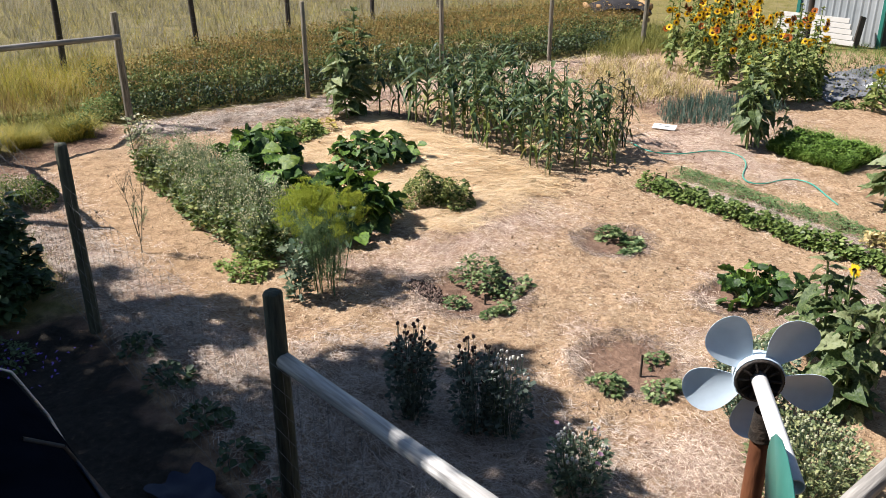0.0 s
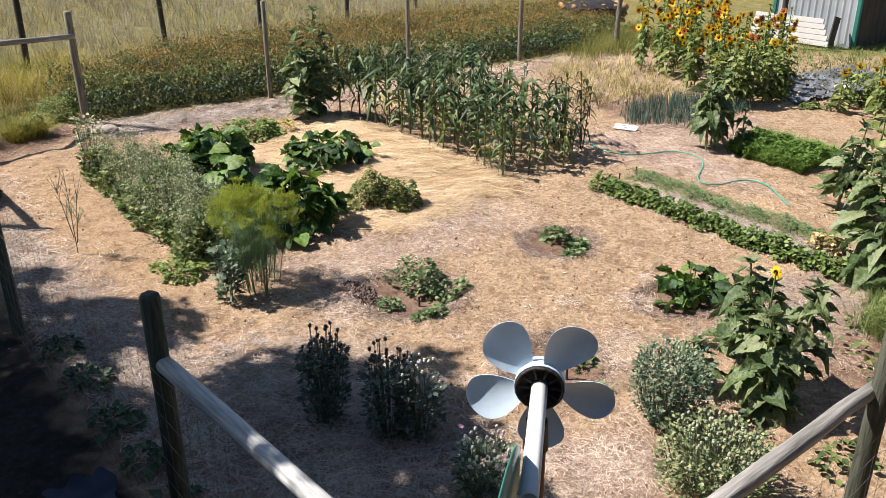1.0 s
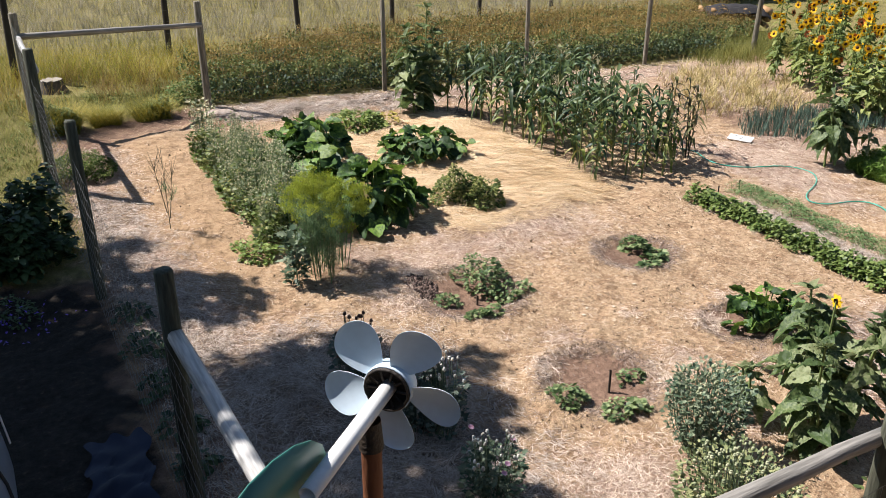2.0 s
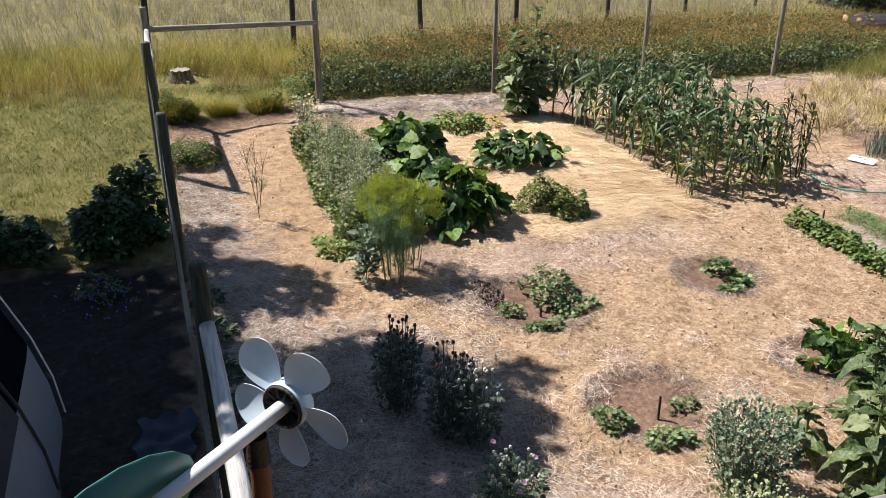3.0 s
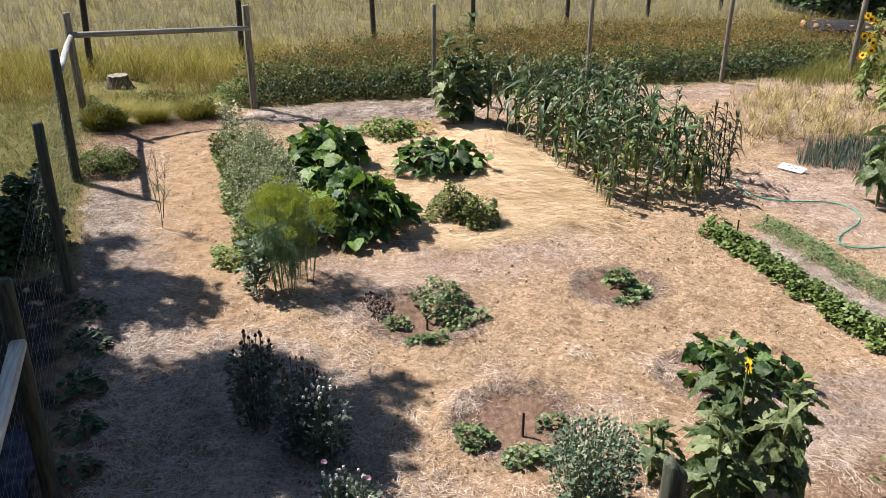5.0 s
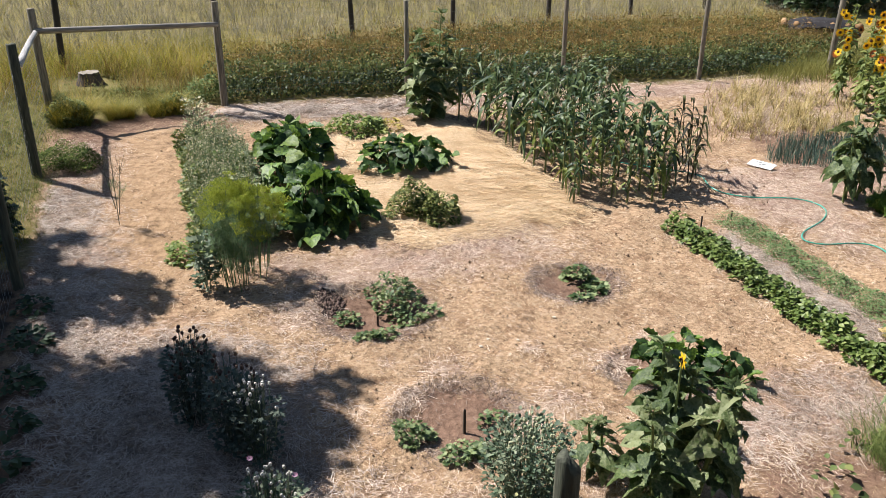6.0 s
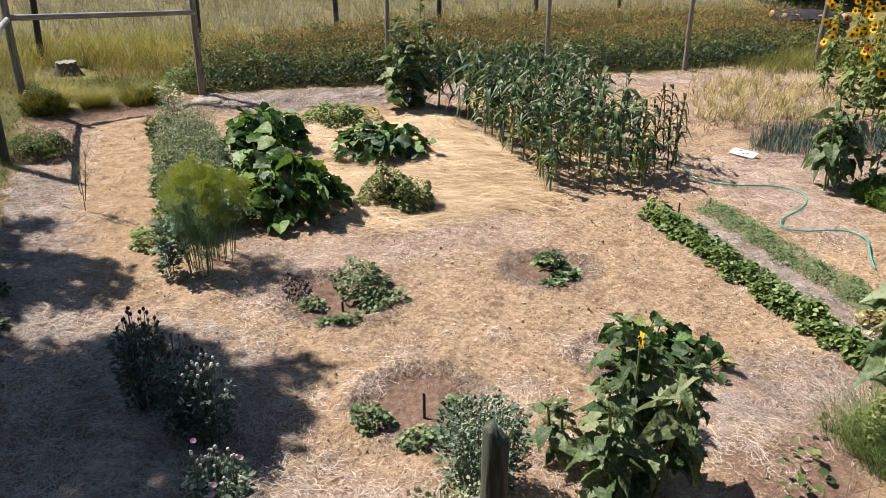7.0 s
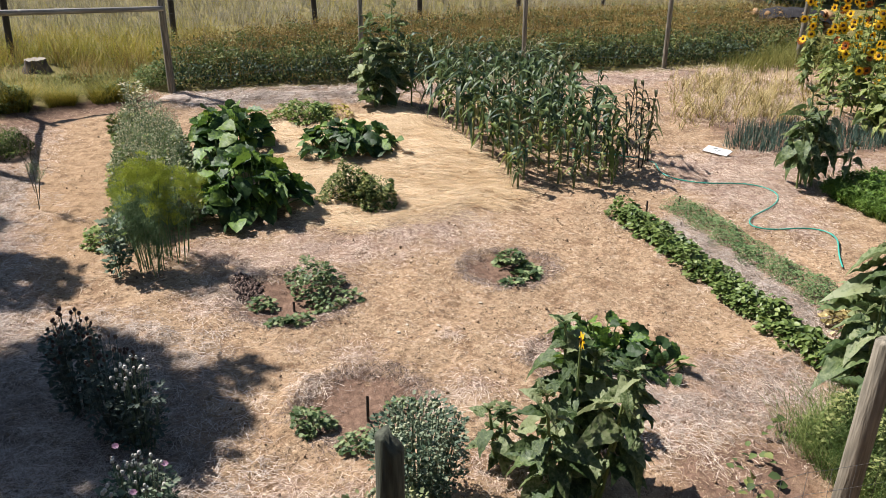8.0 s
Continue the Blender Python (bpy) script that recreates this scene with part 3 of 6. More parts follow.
    span.inputs["To Min"].default_value, span.inputs["To Max"].default_value = 0.42, 1.5
    ln.new(fine, span.inputs["Value"])
    mul = nd.new("ShaderNodeVectorMath")
    mul.operation = "SCALE"
    ln.new(c, mul.inputs[0])
    ln.new(span.outputs["Result"], mul.inputs["Scale"])
    ln.new(mul.outputs["Vector"], bsdf.inputs["Base Color"])
    bsdf.inputs["Roughness"].default_value = 0.9
    bsdf.inputs["Specular IOR Level"].default_value = 0.15
    b1 = nd.new("ShaderNodeBump")
    b1.inputs["Strength"].default_value, b1.inputs["Distance"].default_value = 0.9, 0.03
    ln.new(mid, b1.inputs["Height"])
    b2 = nd.new("ShaderNodeBump")
    b2.inputs["Strength"].default_value, b2.inputs["Distance"].default_value = 0.8, 0.008
    ln.new(fine, b2.inputs["Height"])
    ln.new(b1.outputs["Normal"], b2.inputs["Normal"])
    ln.new(b2.outputs["Normal"], bsdf.inputs["Normal"])
    return m


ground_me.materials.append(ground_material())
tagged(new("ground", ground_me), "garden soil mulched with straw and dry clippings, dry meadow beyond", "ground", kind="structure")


# ---- fences ----
def post_mesh(name, h, r, material, chamfer=0.015, seed=0, notch=False):
    """Round wooden post, slightly crooked, with a worn chamfered top."""
    q = np.random.default_rng(seed)
    sides, rings = 14, [(-0.3, 1.05), (0.0, 1.04), (h * 0.3, 1.02), (h * 0.65, 1.0), (h - chamfer, 0.96), (h, 0.8)]
    V, k = [], len(rings)
    ox, oy = np.cumsum(q.normal(0, r * 0.06, k)), np.cumsum(q.normal(0, r * 0.06, k))
    lump = 1 + q.normal(0, 0.025, sides)
    for i, (z, s) in enumerate(rings):
        for j in range(sides):
            a = 2 * math.pi * j / sides
            zz = z - (0.06 if notch and i >= k - 2 and math.cos(a) > 0.2 else 0) + (q.normal(0, 0.004) if i == k - 1 else 0)
            V.append((ox[i] + r * s * lump[j] * math.cos(a), oy[i] + r * s * lump[j] * math.sin(a), zz))
    F = [(i * sides + j, i * sides + (j + 1) % sides, (i + 1) * sides + (j + 1) % sides, (i + 1) * sides + j) for i in range(k - 1) for j in range(sides)]
    V.append((ox[-1], oy[-1], h - 0.004))
    top = np.array([((k - 1) * sides + j, (k - 1) * sides + (j + 1) % sides, len(V) - 1) for j in range(sides)])
    return mesh_of(name, np.array(V), [np.array(F), top], material)


def rail_part(parent, a, b, r, material, seed, label=""):
    """Round pole laid between two points, tapering and gently bowed, with sawn ends."""
    q = np.random.default_rng(seed)
    a, b = Vector(a), Vector(b)
    sides, n = 12, 9
    L = (b - a).length
    V = []
    lump = 1 + q.normal(0, 0.035, sides)
    for i in range(n):
        s = i / (n - 1)
        off = 0.012 * math.sin(math.pi * s) + q.normal(0, 0.003)
        rr = r * (1.08 - 0.16 * s) * (1 + q.normal(0, 0.02))
        for j in range(sides):
            t = 2 * math.pi * j / sides
            V.append((rr * lump[j] * math.cos(t) + off, rr * lump[j] * math.sin(t), s * L))
    F = [(i * sides + j, i * sides + (j + 1) % sides, (i + 1) * sides + (j + 1) % sides, (i + 1) * sides + j) for i in range(n - 1) for j in range(sides)]
    V += [(0, 0, -0.003), (0, 0, L + 0.003)]
    caps = np.array([((j + 1) % sides, j, len(V) - 2) for j in range(sides)] + [((n - 1) * sides + j, (n - 1) * sides + (j + 1) % sides, len(V) - 1) for j in range(sides)])
    me = mesh_of("rail", np.array(V), [np.array(F), caps], material)
    m = Matrix.Translation(a) @ (b - a).to_track_quat("Z", "Y").to_matrix().to_4x4()
    return part("rail", me, parent, m, label)


def wire_net(parent, a, b, h, cell=0.15, rows=10, z0=0.05):
    """Woven wire between two plan points: level strands and upright stays, sagging a little."""
    a, b = np.array(a, float), np.array(b, float)
    L = np.hypot(*(b - a))
    n = max(2, int(L / cell))
    s = np.linspace(0, 1, n + 1)
    px, py = a[0] + (b[0] - a[0]) * s, a[1] + (b[1] - a[1]) * s
    zg = ground_z(px, py)
    levels = np.linspace(z0, h, rows)
    A, B = [], []
    for k in levels:
        w = 0.012 * np.sin(9 * s * L / 2.8 + k * 5)
        p = np.c_[px + w * 0.3, py, zg + k + w]
        A.append(p[:-1])
        B.append(p[1:])
    A.append(np.c_[px, py, zg + z0])
    B.append(np.c_[px, py, zg + h])
    v, f = tubes(np.concatenate(A), np.concatenate(B), 0.0013, 0.0013, 3)
    part("wire_net", mesh_of("wire_net", v, f, M["wire"]), parent, None, "thin galvanised woven wire", "stuff")


fence = thing("garden_fence", 0, 0, 0, "round wooden garden fence posts with rails and woven wire", "fence")
for i, (x, y, top, r, mt, notch, lean) in enumerate([
        (1.95, 3.83, 1.85, 0.058, "post_dark", False, 0), (1.9, 7.27, 1.93, 0.055, "post_dark", False, 0),
        (1.87, 10.55, 2.05, 0.062, "post_dark", False, 0), (1.91, 13.1, 2.15, 0.06, "post_grey", False, 0), (4.66, 13.52, 2.09, 0.06, "post_grey", False, 0),
        (7.98, 13.5, 1.97, 0.042, "post_grey", False, 0), (11.19, 13.5, 1.97, 0.042, "post_grey", False, 0), (14.4, 13.5, 1.95, 0.048, "post_grey", False, 1.5),
        (17.85, 13.5, 1.9, 0.06, "post_grey", False, 2), (4.81, 1.09, 1.8, 0.055, "post_dark", True, 0), (7.12, 1.07, 1.72, 0.06, "post_grey", False, 3),
        (1.93, 1.07, 1.72, 0.055, "post_dark", False, 0), (21.7, 11.2, 1.75, 0.07, "dark_wood", False, 0)]):
    z = gz(x, y)
    part("post", post_mesh("post", top - z, r, M[mt], seed=i, notch=notch), fence, pose(x, y, z, 0, lean, 37 * i))
rail_part(fence, (1.963, 3.8, 1.420), (1.928, 0.95, 1.572), 0.047, M["rail"], 1, "peeled pale rail")
rail_part(fence, (1.98, 1.12, 1.4), (4.86, 1.14, 1.37), 0.047, M["rail_grey"], 2, "weathered grey rail")
rail_part(fence, (1.92, 13.05, 1.82), (4.68, 13.47, 1.72), 0.042, M["rail_grey"], 3)
rail_part(fence, (1.91, 10.55, 1.78), (1.93, 13.1, 1.8), 0.042, M["rail"], 4)
wire_net(fence, (1.89, 1.1), (1.84, 10.55), 1.42)
wire_net(fence, (1.84, 10.6), (1.88, 13.1), 1.6)
wire_net(fence, (2.0, 1.02), (11.0, 1.0), 1.3)
wire_net(fence, (4.67, 13.58), (17.85, 13.56), 1.7, 0.3, 9)
wire_net(fence, (17.85, 13.5), (21.7, 11.2), 1.6, 0.3, 9)

far_fence = thing("meadow_fence", 0, 0, 0, "dark wooden fence posts along the dry meadow", "fence")
for i, (x, y, h) in enumerate([(1.95, 16.74, 1.75), (5.01, 17.83, 1.75), (8.28, 18.8, 1.7), (11.1, 19.5, 1.7), (14.05, 19.97, 1.7), (17.16, 20.83, 1.7), (20.13, 21.4, 1.7), (23.2, 22.1, 1.7), (-1.4, 15.6, 1.75)]):
    part("post", post_mesh("post", h, 0.06, M["dark_wood"], seed=40 + i), far_fence, pose(x, y, gz(x, y), 2 * math.sin(i * 2.1), 2 * math.cos(i * 1.7), 20 * i))
wire_net(far_fence, (1.95, 16.74), (20.13, 21.4), 1.2, 0.4, 6)


# ---- windmill ----
def windmill():
    hub = Vector((2.07, 1.045, 2.586))
    back = Vector((-0.754, -0.657, 0))
    turn = math.degrees(math.atan2(back.y, back.x))
    base = hub + back * 0.14
    z = gz(base.x, base.y)
    mill = thing("garden_windmill", base.x, base.y, z, "white five-bladed wind spinner on a rusty brown pole", "windmill")
    inv = mill.matrix_world.inverted()
    v, f = tubes(np.array([[0, 0, -0.3]]), np.array([[0, 0, 2.47 - z]]), 0.031, 0.029, 16)
    part("pole", mesh_of("pole", v, f, M["rust"]), mill, None, "rusty brown pole")
    v, f = tubes(np.array([[0, 0, 2.47 - z]]), np.array([[0, 0, 2.56 - z]]), 0.036, 0.03, 14)
    part("swivel", mesh_of("swivel", v, f, M["black"]), mill, None, "black swivel bearing")
    # axle frame: local +x runs back along the shaft
    fr = inv @ Matrix.Translation(hub) @ pose(0, 0, 0, 0, 0, turn)
    sides = 20
    ang = np.arange(sides) * 2 * np.pi / sides
    prof = [(-0.05, 0.0235), (0.50, 0.0235), (0.50, 0.0195), (-0.05, 0.0195)]
    V = np.array([(x, r * math.cos(a), r * math.sin(a)) for x, r in prof for a in ang])
    F = np.array([(i * sides + j, i * sides + (j + 1) % sides, ((i + 1) % 4) * sides + (j + 1) % sides, ((i + 1) % 4) * sides + j) for i in range(4) for j in range(sides)])
    part("shaft", mesh_of("shaft", V, F[:, ::-1], M["white_pipe"]), mill, fr, "white plastic pipe shaft")
    # drum hub with ring of ribs
    prof = [(-0.03, 0.03), (-0.035, 0.068), (0.028, 0.07), (0.03, 0.064), (0.006, 0.056), (0.004, 0.02)]
    V = np.array([(x, r * math.cos(a), r * math.sin(a)) for x, r in prof for a in ang])
    F = np.array([(i * sides + j, (i * sides + (j + 1) % sides), (i + 1) * sides + (j + 1) % sides, (i + 1) * sides + j) for i in range(5) for j in range(sides)])
    hubp = part("hub", mesh_of("hub", V, F, M["black"], False), mill, fr, "black hub drum")
    rim = [(-0.036, 0.071), (0.02, 0.074), (0.02, 0.0705), (-0.036, 0.0685)]
    V = np.array([(x, r * math.cos(a), r * math.sin(a)) for x, r in rim for a in ang])
    F = np.array([(i * sides + j, i * sides + (j + 1) % sides, ((i + 1) % 4) * sides + (j + 1) % sides, ((i + 1) % 4) * sides + j) for i in range(4) for j in range(sides)])
    part("hub_ring", mesh_of("hub_ring", V, F, M["blade"]), hubp, None, "white metal ring")
    A = np.array([(0.022, 0.03 * math.cos(a), 0.03 * math.sin(a)) for a in ang[::2]])
    B = np.array([(0.024, 0.061 * math.cos(a), 0.061 * math.sin(a)) for a in ang[::2]])
    v, f = tubes(A, B, 0.004, 0.005, 4)
    part("hub_ribs", mesh_of("hub_ribs", v, f, M["black"]), hubp)
    # blades: broad rounded paddles, twisted and dished
    rows, cols = 18, 11
    V = []
    for i in range(rows):
        s = math.sin(0.5 * math.pi * i / (rows - 1))
        rad = 0.066 + 0.154 * s
        if s < 0.62:
            w = 0.03 + 0.04 * math.sin(0.5 * math.pi * s / 0.62)
        else:
            w = 0.07 * math.sqrt(max(0.002, 1 - ((s - 0.62) / 0.38) ** 2))
        tw = math.radians(15 - 7 * s)
        for j in range(cols):
            u = 2 * j / (cols - 1) - 1
            y = u * w + 0.012 * s
            dish = 0.012 * (1 - u * u) * w / 0.07
            V.append((-y * math.sin(tw) - dish, y * math.cos(tw), rad))
    F = np.array([(i * cols + j, i * cols + j + 1, (i + 1) * cols + j + 1, (i + 1) * cols + j) for i in range(rows - 1) for j in range(cols - 1)])
    n = len(V)
    V = np.array(V)
    V2 = V + np.array([0.002, 0, 0])
    edge = [j for j in range(cols)] + [i * cols + cols - 1 for i in range(1, rows)] + [(rows - 1) * cols + j for j in range(cols - 2, -1, -1)] + [i * cols for i in range(rows - 2, 0, -1)]
    m = len(edge)
    E = np.array([(k, (k + 1) % m, (k + 1) % m + m, k + m) for k in range(m)]) + 2 * n
    blade_me = mesh_of("blade", np.concatenate([V, V2, V[edge], V2[edge]]), [F, F[:, ::-1] + n, E], M["blade"])
    for k in range(5):
        part("blade", blade_me, mill, fr @ pose(0, 0, 0, 42 + 72 * k, 0, 0), "white painted metal blade" if k == 0 else "")
    # tail vane: upright green sheet with a rounded top
    m = 18
    out = [(0.6 + 0.26 * math.cos(a), 0.14 * math.sin(a) - 0.01) for a in np.linspace(0, 2 * math.pi, m, endpoint=False)]
    V = np.array([(x, -0.03 - 0.08 * (x - 0.34), z2) for x, z2 in out] + [(x, -0.034 - 0.08 * (x - 0.34), z2) for x, z2 in out] + [(0.6, -0.0508, -0.01), (0.6, -0.0548, -0.01)])
    Fq = np.array([(j, (j + 1) % m, (j + 1) % m + m, j + m) for j in range(m)])
    Ft = np.array([((j + 1) % m, j, 2 * m) for j in range(m)] + [(j + m, (j + 1) % m + m, 2 * m + 1) for j in range(m)])
    part("tail_vane", mesh_of("tail_vane", V, [Fq, Ft], M["vane"], False), mill, fr, "dark green sheet tail vane")


windmill()


# ---- plant builders ----
corn_leaf_me, corn_low_me, dark_leaf_me = [], [], []
for i in range(6):
    n = 1
    L, W = 1.0, 0.11
    droop = [0.75, 1.0, 0.5, 1.2, 0.85, 0.6][i]
    s = np.linspace(0, 1, 9)
    up = 0.85 * s - (0.55 + droop) * s ** 2.2
    outx = 0.75 * s + 0.1 * s * s
    w = np.interp(s, [0, 0.15, 0.5, 0.8, 1], [0.55, 0.9, 1.0, 0.65, 0.05]) * W
    V = []
    for k in range(9):
        twist = 1.0 * math.sin(4 * s[k] + i * 1.7) * s[k]
        rip = 0.012 * math.sin(14 * s[k] + i)
        for u, dz in ((-0.5, 0.28), (0, 0), (0.5, 0.28)):
            V.append((u * w[k] * math.cos(twist) + 0.08 * math.sin(2 * s[k] + i) * s[k], outx[k], up[k] + dz * w[k] + u * w[k] * math.sin(twist) + rip * (u != 0)))
    F = np.array([(k * 3 + j, k * 3 + j + 1, k * 3 + j + 4, k * 3 + j + 3) for k in range(8) for j in range(2)])
    dark_leaf_me.append(mesh_of("dark_leaf", np.array(V), F, M["amaranth"]))
    corn_leaf_me.append(mesh_of("corn_leaf", np.array(V), F, M["corn_leaf"]))
    corn_low_me.append(mesh_of("corn_leaf", np.array(V), F, M["corn_low"]))
v, f = tubes(np.array([[0, 0, -0.05]]), np.array([[0, 0, 1.0]]), 0.016, 0.006, 7)
corn_stalk_me = mesh_of("corn_stalk", v, f, M["corn_stalk"])
a = rng.uniform(0, 6.28, 16)
P = np.zeros((16, 3))
D = np.c_[np.cos(a) * 0.5, np.sin(a) * 0.5, np.ones(16)]
v, f = ribbons(P, D, rng.uniform(0.14, 0.24, 16), 0.01, np.c_[np.cos(a), np.sin(a), -0.6 * np.ones(16)] * 0.35, levels=4)
tassel_me = mesh_of("tassel", v, f, M["tassel"])


def corn(x, y, h, seed, tassel=True, yellow=0.36):
    q = random.Random(seed)
    c = thing("corn_plant", x, y, gz(x, y), "green corn plant with long arching leaves", "corn", "corn block", rz=q.uniform(0, 360))
    stalk_h = h * 0.82
    part("stalk", corn_stalk_me, c, pose(0, 0, 0, q.uniform(-3, 3), q.uniform(-3, 3)) @ Matrix.Diagonal((1, 1, stalk_h, 1)))
    n = q.randint(16, 20)
    for k in range(n):
        s = (k + 0.5) / n
        L = h * (0.165 + 0.1 * math.sin(math.pi * min(1, s * 1.1))) * q.uniform(0.6, 1.35)
        part("leaf", (corn_low_me if s < yellow and q.random() < 0.6 else corn_leaf_me)[q.randrange(6)], c, pose(0, 0, stalk_h * (0.17 + 0.83 * s), q.uniform(-14, 34) + 14 * s, q.uniform(-25, 25), 180 * k + q.uniform(-65, 65)) @ Matrix.Diagonal((L * q.uniform(1.4, 2.3), L, L * q.uniform(0.85, 1.5), 1)))
    if tassel:
        part("tassel", tassel_me, c, pose(0, 0, stalk_h * 0.97))


sun_leaf_me, patch_leaf_me = [], []
for i in range(5):
    v, f3, f4 = polar_leaf(SUN_EDGE, i, [0.25, 0.5, 0.7, 0.4, 0.1][i], [0.25, 0.1, 0.3, -0.1, 0.4][i], 0.055)
    v = v + np.array([0, 0.35, 0.12])
    pv, pf = tubes(np.array([[0, 0, 0]]), np.array([[0, 0.45, 0.13]]), 0.022, 0.016, 4)
    sun_leaf_me.append(mesh_of("sunflower_leaf", np.concatenate([v, pv]), [f3, f4, pf + len(v)], M["sun_leaf"]))
    patch_leaf_me.append(mesh_of("sunflower_leaf", np.concatenate([v, pv]), [f3, f4, pf + len(v)], M["patch_leaf"]))
v, f = tubes(np.array([[0, 0, -0.05]]), np.array([[0, 0, 1.0]]), 0.016, 0.009, 8)
sun_stem_me = mesh_of("sunflower_stem", v, f, M["sun_stem"])
# flower head: domed disc and a ring of pointed petals, facing +y
ang = np.arange(16) * 2 * np.pi / 16
V = [(0, 0.028, 0)] + [(r * math.cos(t), yy, r * math.sin(t)) for r, yy in ((0.025, 0.02), (0.043, 0.005), (0.035, -0.02)) for t in ang]
Ft = np.array([(0, 1 + j, 1 + (j + 1) % 16) for j in range(16)])
Fq = np.array([(1 + i * 16 + j, 1 + (i + 1) * 16 + j, 1 + (i + 1) * 16 + (j + 1) % 16, 1 + i * 16 + (j + 1) % 16) for i in range(2) for j in range(16)])
disc_me = mesh_of("flower_disc", np.array(V), [Ft, Fq], M["disc"])


def petal_ring(material, n=22):
    t = np.arange(n) * 2 * np.pi / n + rng.normal(0, 0.06, n)
    dirs = np.c_[np.cos(t), rng.normal(0.12, 0.18, n), np.sin(t)]
    tv = np.array([(-0.16, 0, 0), (0.16, 0, 0), (0.2, 0.5, 0.05), (0, 1, 0), (-0.2, 0.5, 0.05)])
    tf = np.array([(0, 1, 2), (0, 2, 4), (4, 2, 3)])
    v, f = stamp(tv, tf, 0.036 * np.c_[np.cos(t), 0 * t, np.sin(t)], dirs, np.tile([0, 1.0, 0], (n, 1)), rng.uniform(0.075, 0.1, n))
    return mesh_of("petals", v, f, material)


petals_me = petal_ring(M["petal"])
petals_rust_me = petal_ring(M["petal_rust"])


def flower(parent, m, rust=False, scale=1.0):
    h = part("flower_head", disc_me, parent, m @ Matrix.Diagonal((scale, scale, scale, 1)), "dark round flower disc")
    part("petals", petals_rust_me if rust else petals_me, h, None, "rust red petals" if rust else "bright yellow petals")


def sunflower(x, y, h, leaves, leaf, seed, heads=(), label="leafy green sunflower plant, not yet in bloom", stems=1, spread=0.12, group="", low=0.1, head_scale=1.0, lean=(3, 10), leaf_set=None, lift=(-38, 26)):
    q = random.Random(seed)
    s = thing("sunflower", x, y, gz(x, y), label, "sunflower", group)
    tips = []
    for st in range(stems):
        a = q.uniform(0, 360) if stems > 1 else 0
        tilt = q.uniform(*lean) if stems > 1 else q.uniform(0, 4)
        off = spread * (0.4 + 0.6 * q.random()) if stems > 1 else 0
        hh = h * (1 if st == 0 else q.uniform(0.72, 0.95))
        m = pose(off * math.cos(radians(a)), off * math.sin(radians(a)), 0, 0, tilt, a)
        part("stem", sun_stem_me, s, m @ Matrix.Diagonal((1, 1, hh, 1)))
        tips.append(m @ Matrix.Translation((0, 0, hh)))
        for k in range(leaves // stems):
            f2 = (k + 0.5) / (leaves // stems)
            z = hh * (low + (0.99 - low) * (f2 if stems < 6 else f2 ** 0.75))
            size = leaf * (0.65 + 0.5 * math.sin(math.pi * min(1, 0.25 + f2 * 0.85))) * q.uniform(0.8, 1.2)
            if f2 > 0.85 and stems < 6:
                size *= 0.65
            part("leaf", (leaf_set or sun_leaf_me)[q.randrange(5)], s, m @ pose(0, 0, z, q.uniform(*lift) + 40 * max(0, f2 - 0.6), q.uniform(-32, 32), 137.5 * k + q.uniform(-25, 25)) @ Matrix.Diagonal((size, size, size, 1)))
        for k in range(5):
            size = leaf * q.uniform(0.35, 0.6)
            part("leaf", (leaf_set or sun_leaf_me)[q.randrange(5)], s, m @ pose(0, 0, hh * 0.985, q.uniform(25, 65), 0, 72 * k + q.uniform(-20, 20)) @ Matrix.Diagonal((size, size, size, 1)))
    for (k, dx, dy, dz, yaw, pitch, rust) in heads:
        at = tips[k % stems].translation if k >= 0 else Vector((0, 0, 0))
        if k < 0:
            part("stem", sun_stem_me, s, pose(dx, dy, 0) @ Matrix.Diagonal((0.8, 0.8, dz, 1)))
        flower(s, Matrix.Translation(at + Vector((dx, dy, dz))) @ pose(0, 0, 0, pitch, 0, yaw), rust, head_scale)
    return s


def mound(n, cx, cy, rx, ry, h, seed, flat=0.5, hollow=0.35):
    """Points over an uneven low mound of foliage, local to (cx, cy)."""
    q = np.random.default_rng(seed)
    a, r = q.uniform(0, 2 * np.pi, n), np.sqrt(q.uniform(0.0, 1, n))
    r = r * (1 + 0.18 * np.sin(3 * a + seed) + 0.12 * np.sin(5 * a + 2 * seed))
    x, y = rx * r * np.cos(a), ry * r * np.sin(a)
    top = h * np.clip(1 - r ** 2.2, 0.08, 1) ** flat * (0.8 + 0.25 * wave_noise(x + cx, y + cy, 0.4, seed + 3))
    z = top * np.clip(1 - hollow * q.uniform(0, 1, n) ** 2 * 2, 0.05, 1)
    z = z + ground_z(x + cx, y + cy) - gz(cx, cy)
    D = np.c_[np.cos(a), np.sin(a), q.normal(0, 0.35, n)] + q.normal(0, 0.55, (n, 3)) * np.array([1, 1, 0.3])
    U = np.c_[q.normal(0, 0.35, n), q.normal(0, 0.35, n), np.ones(n)]
    return np.c_[x, y, z], D, U


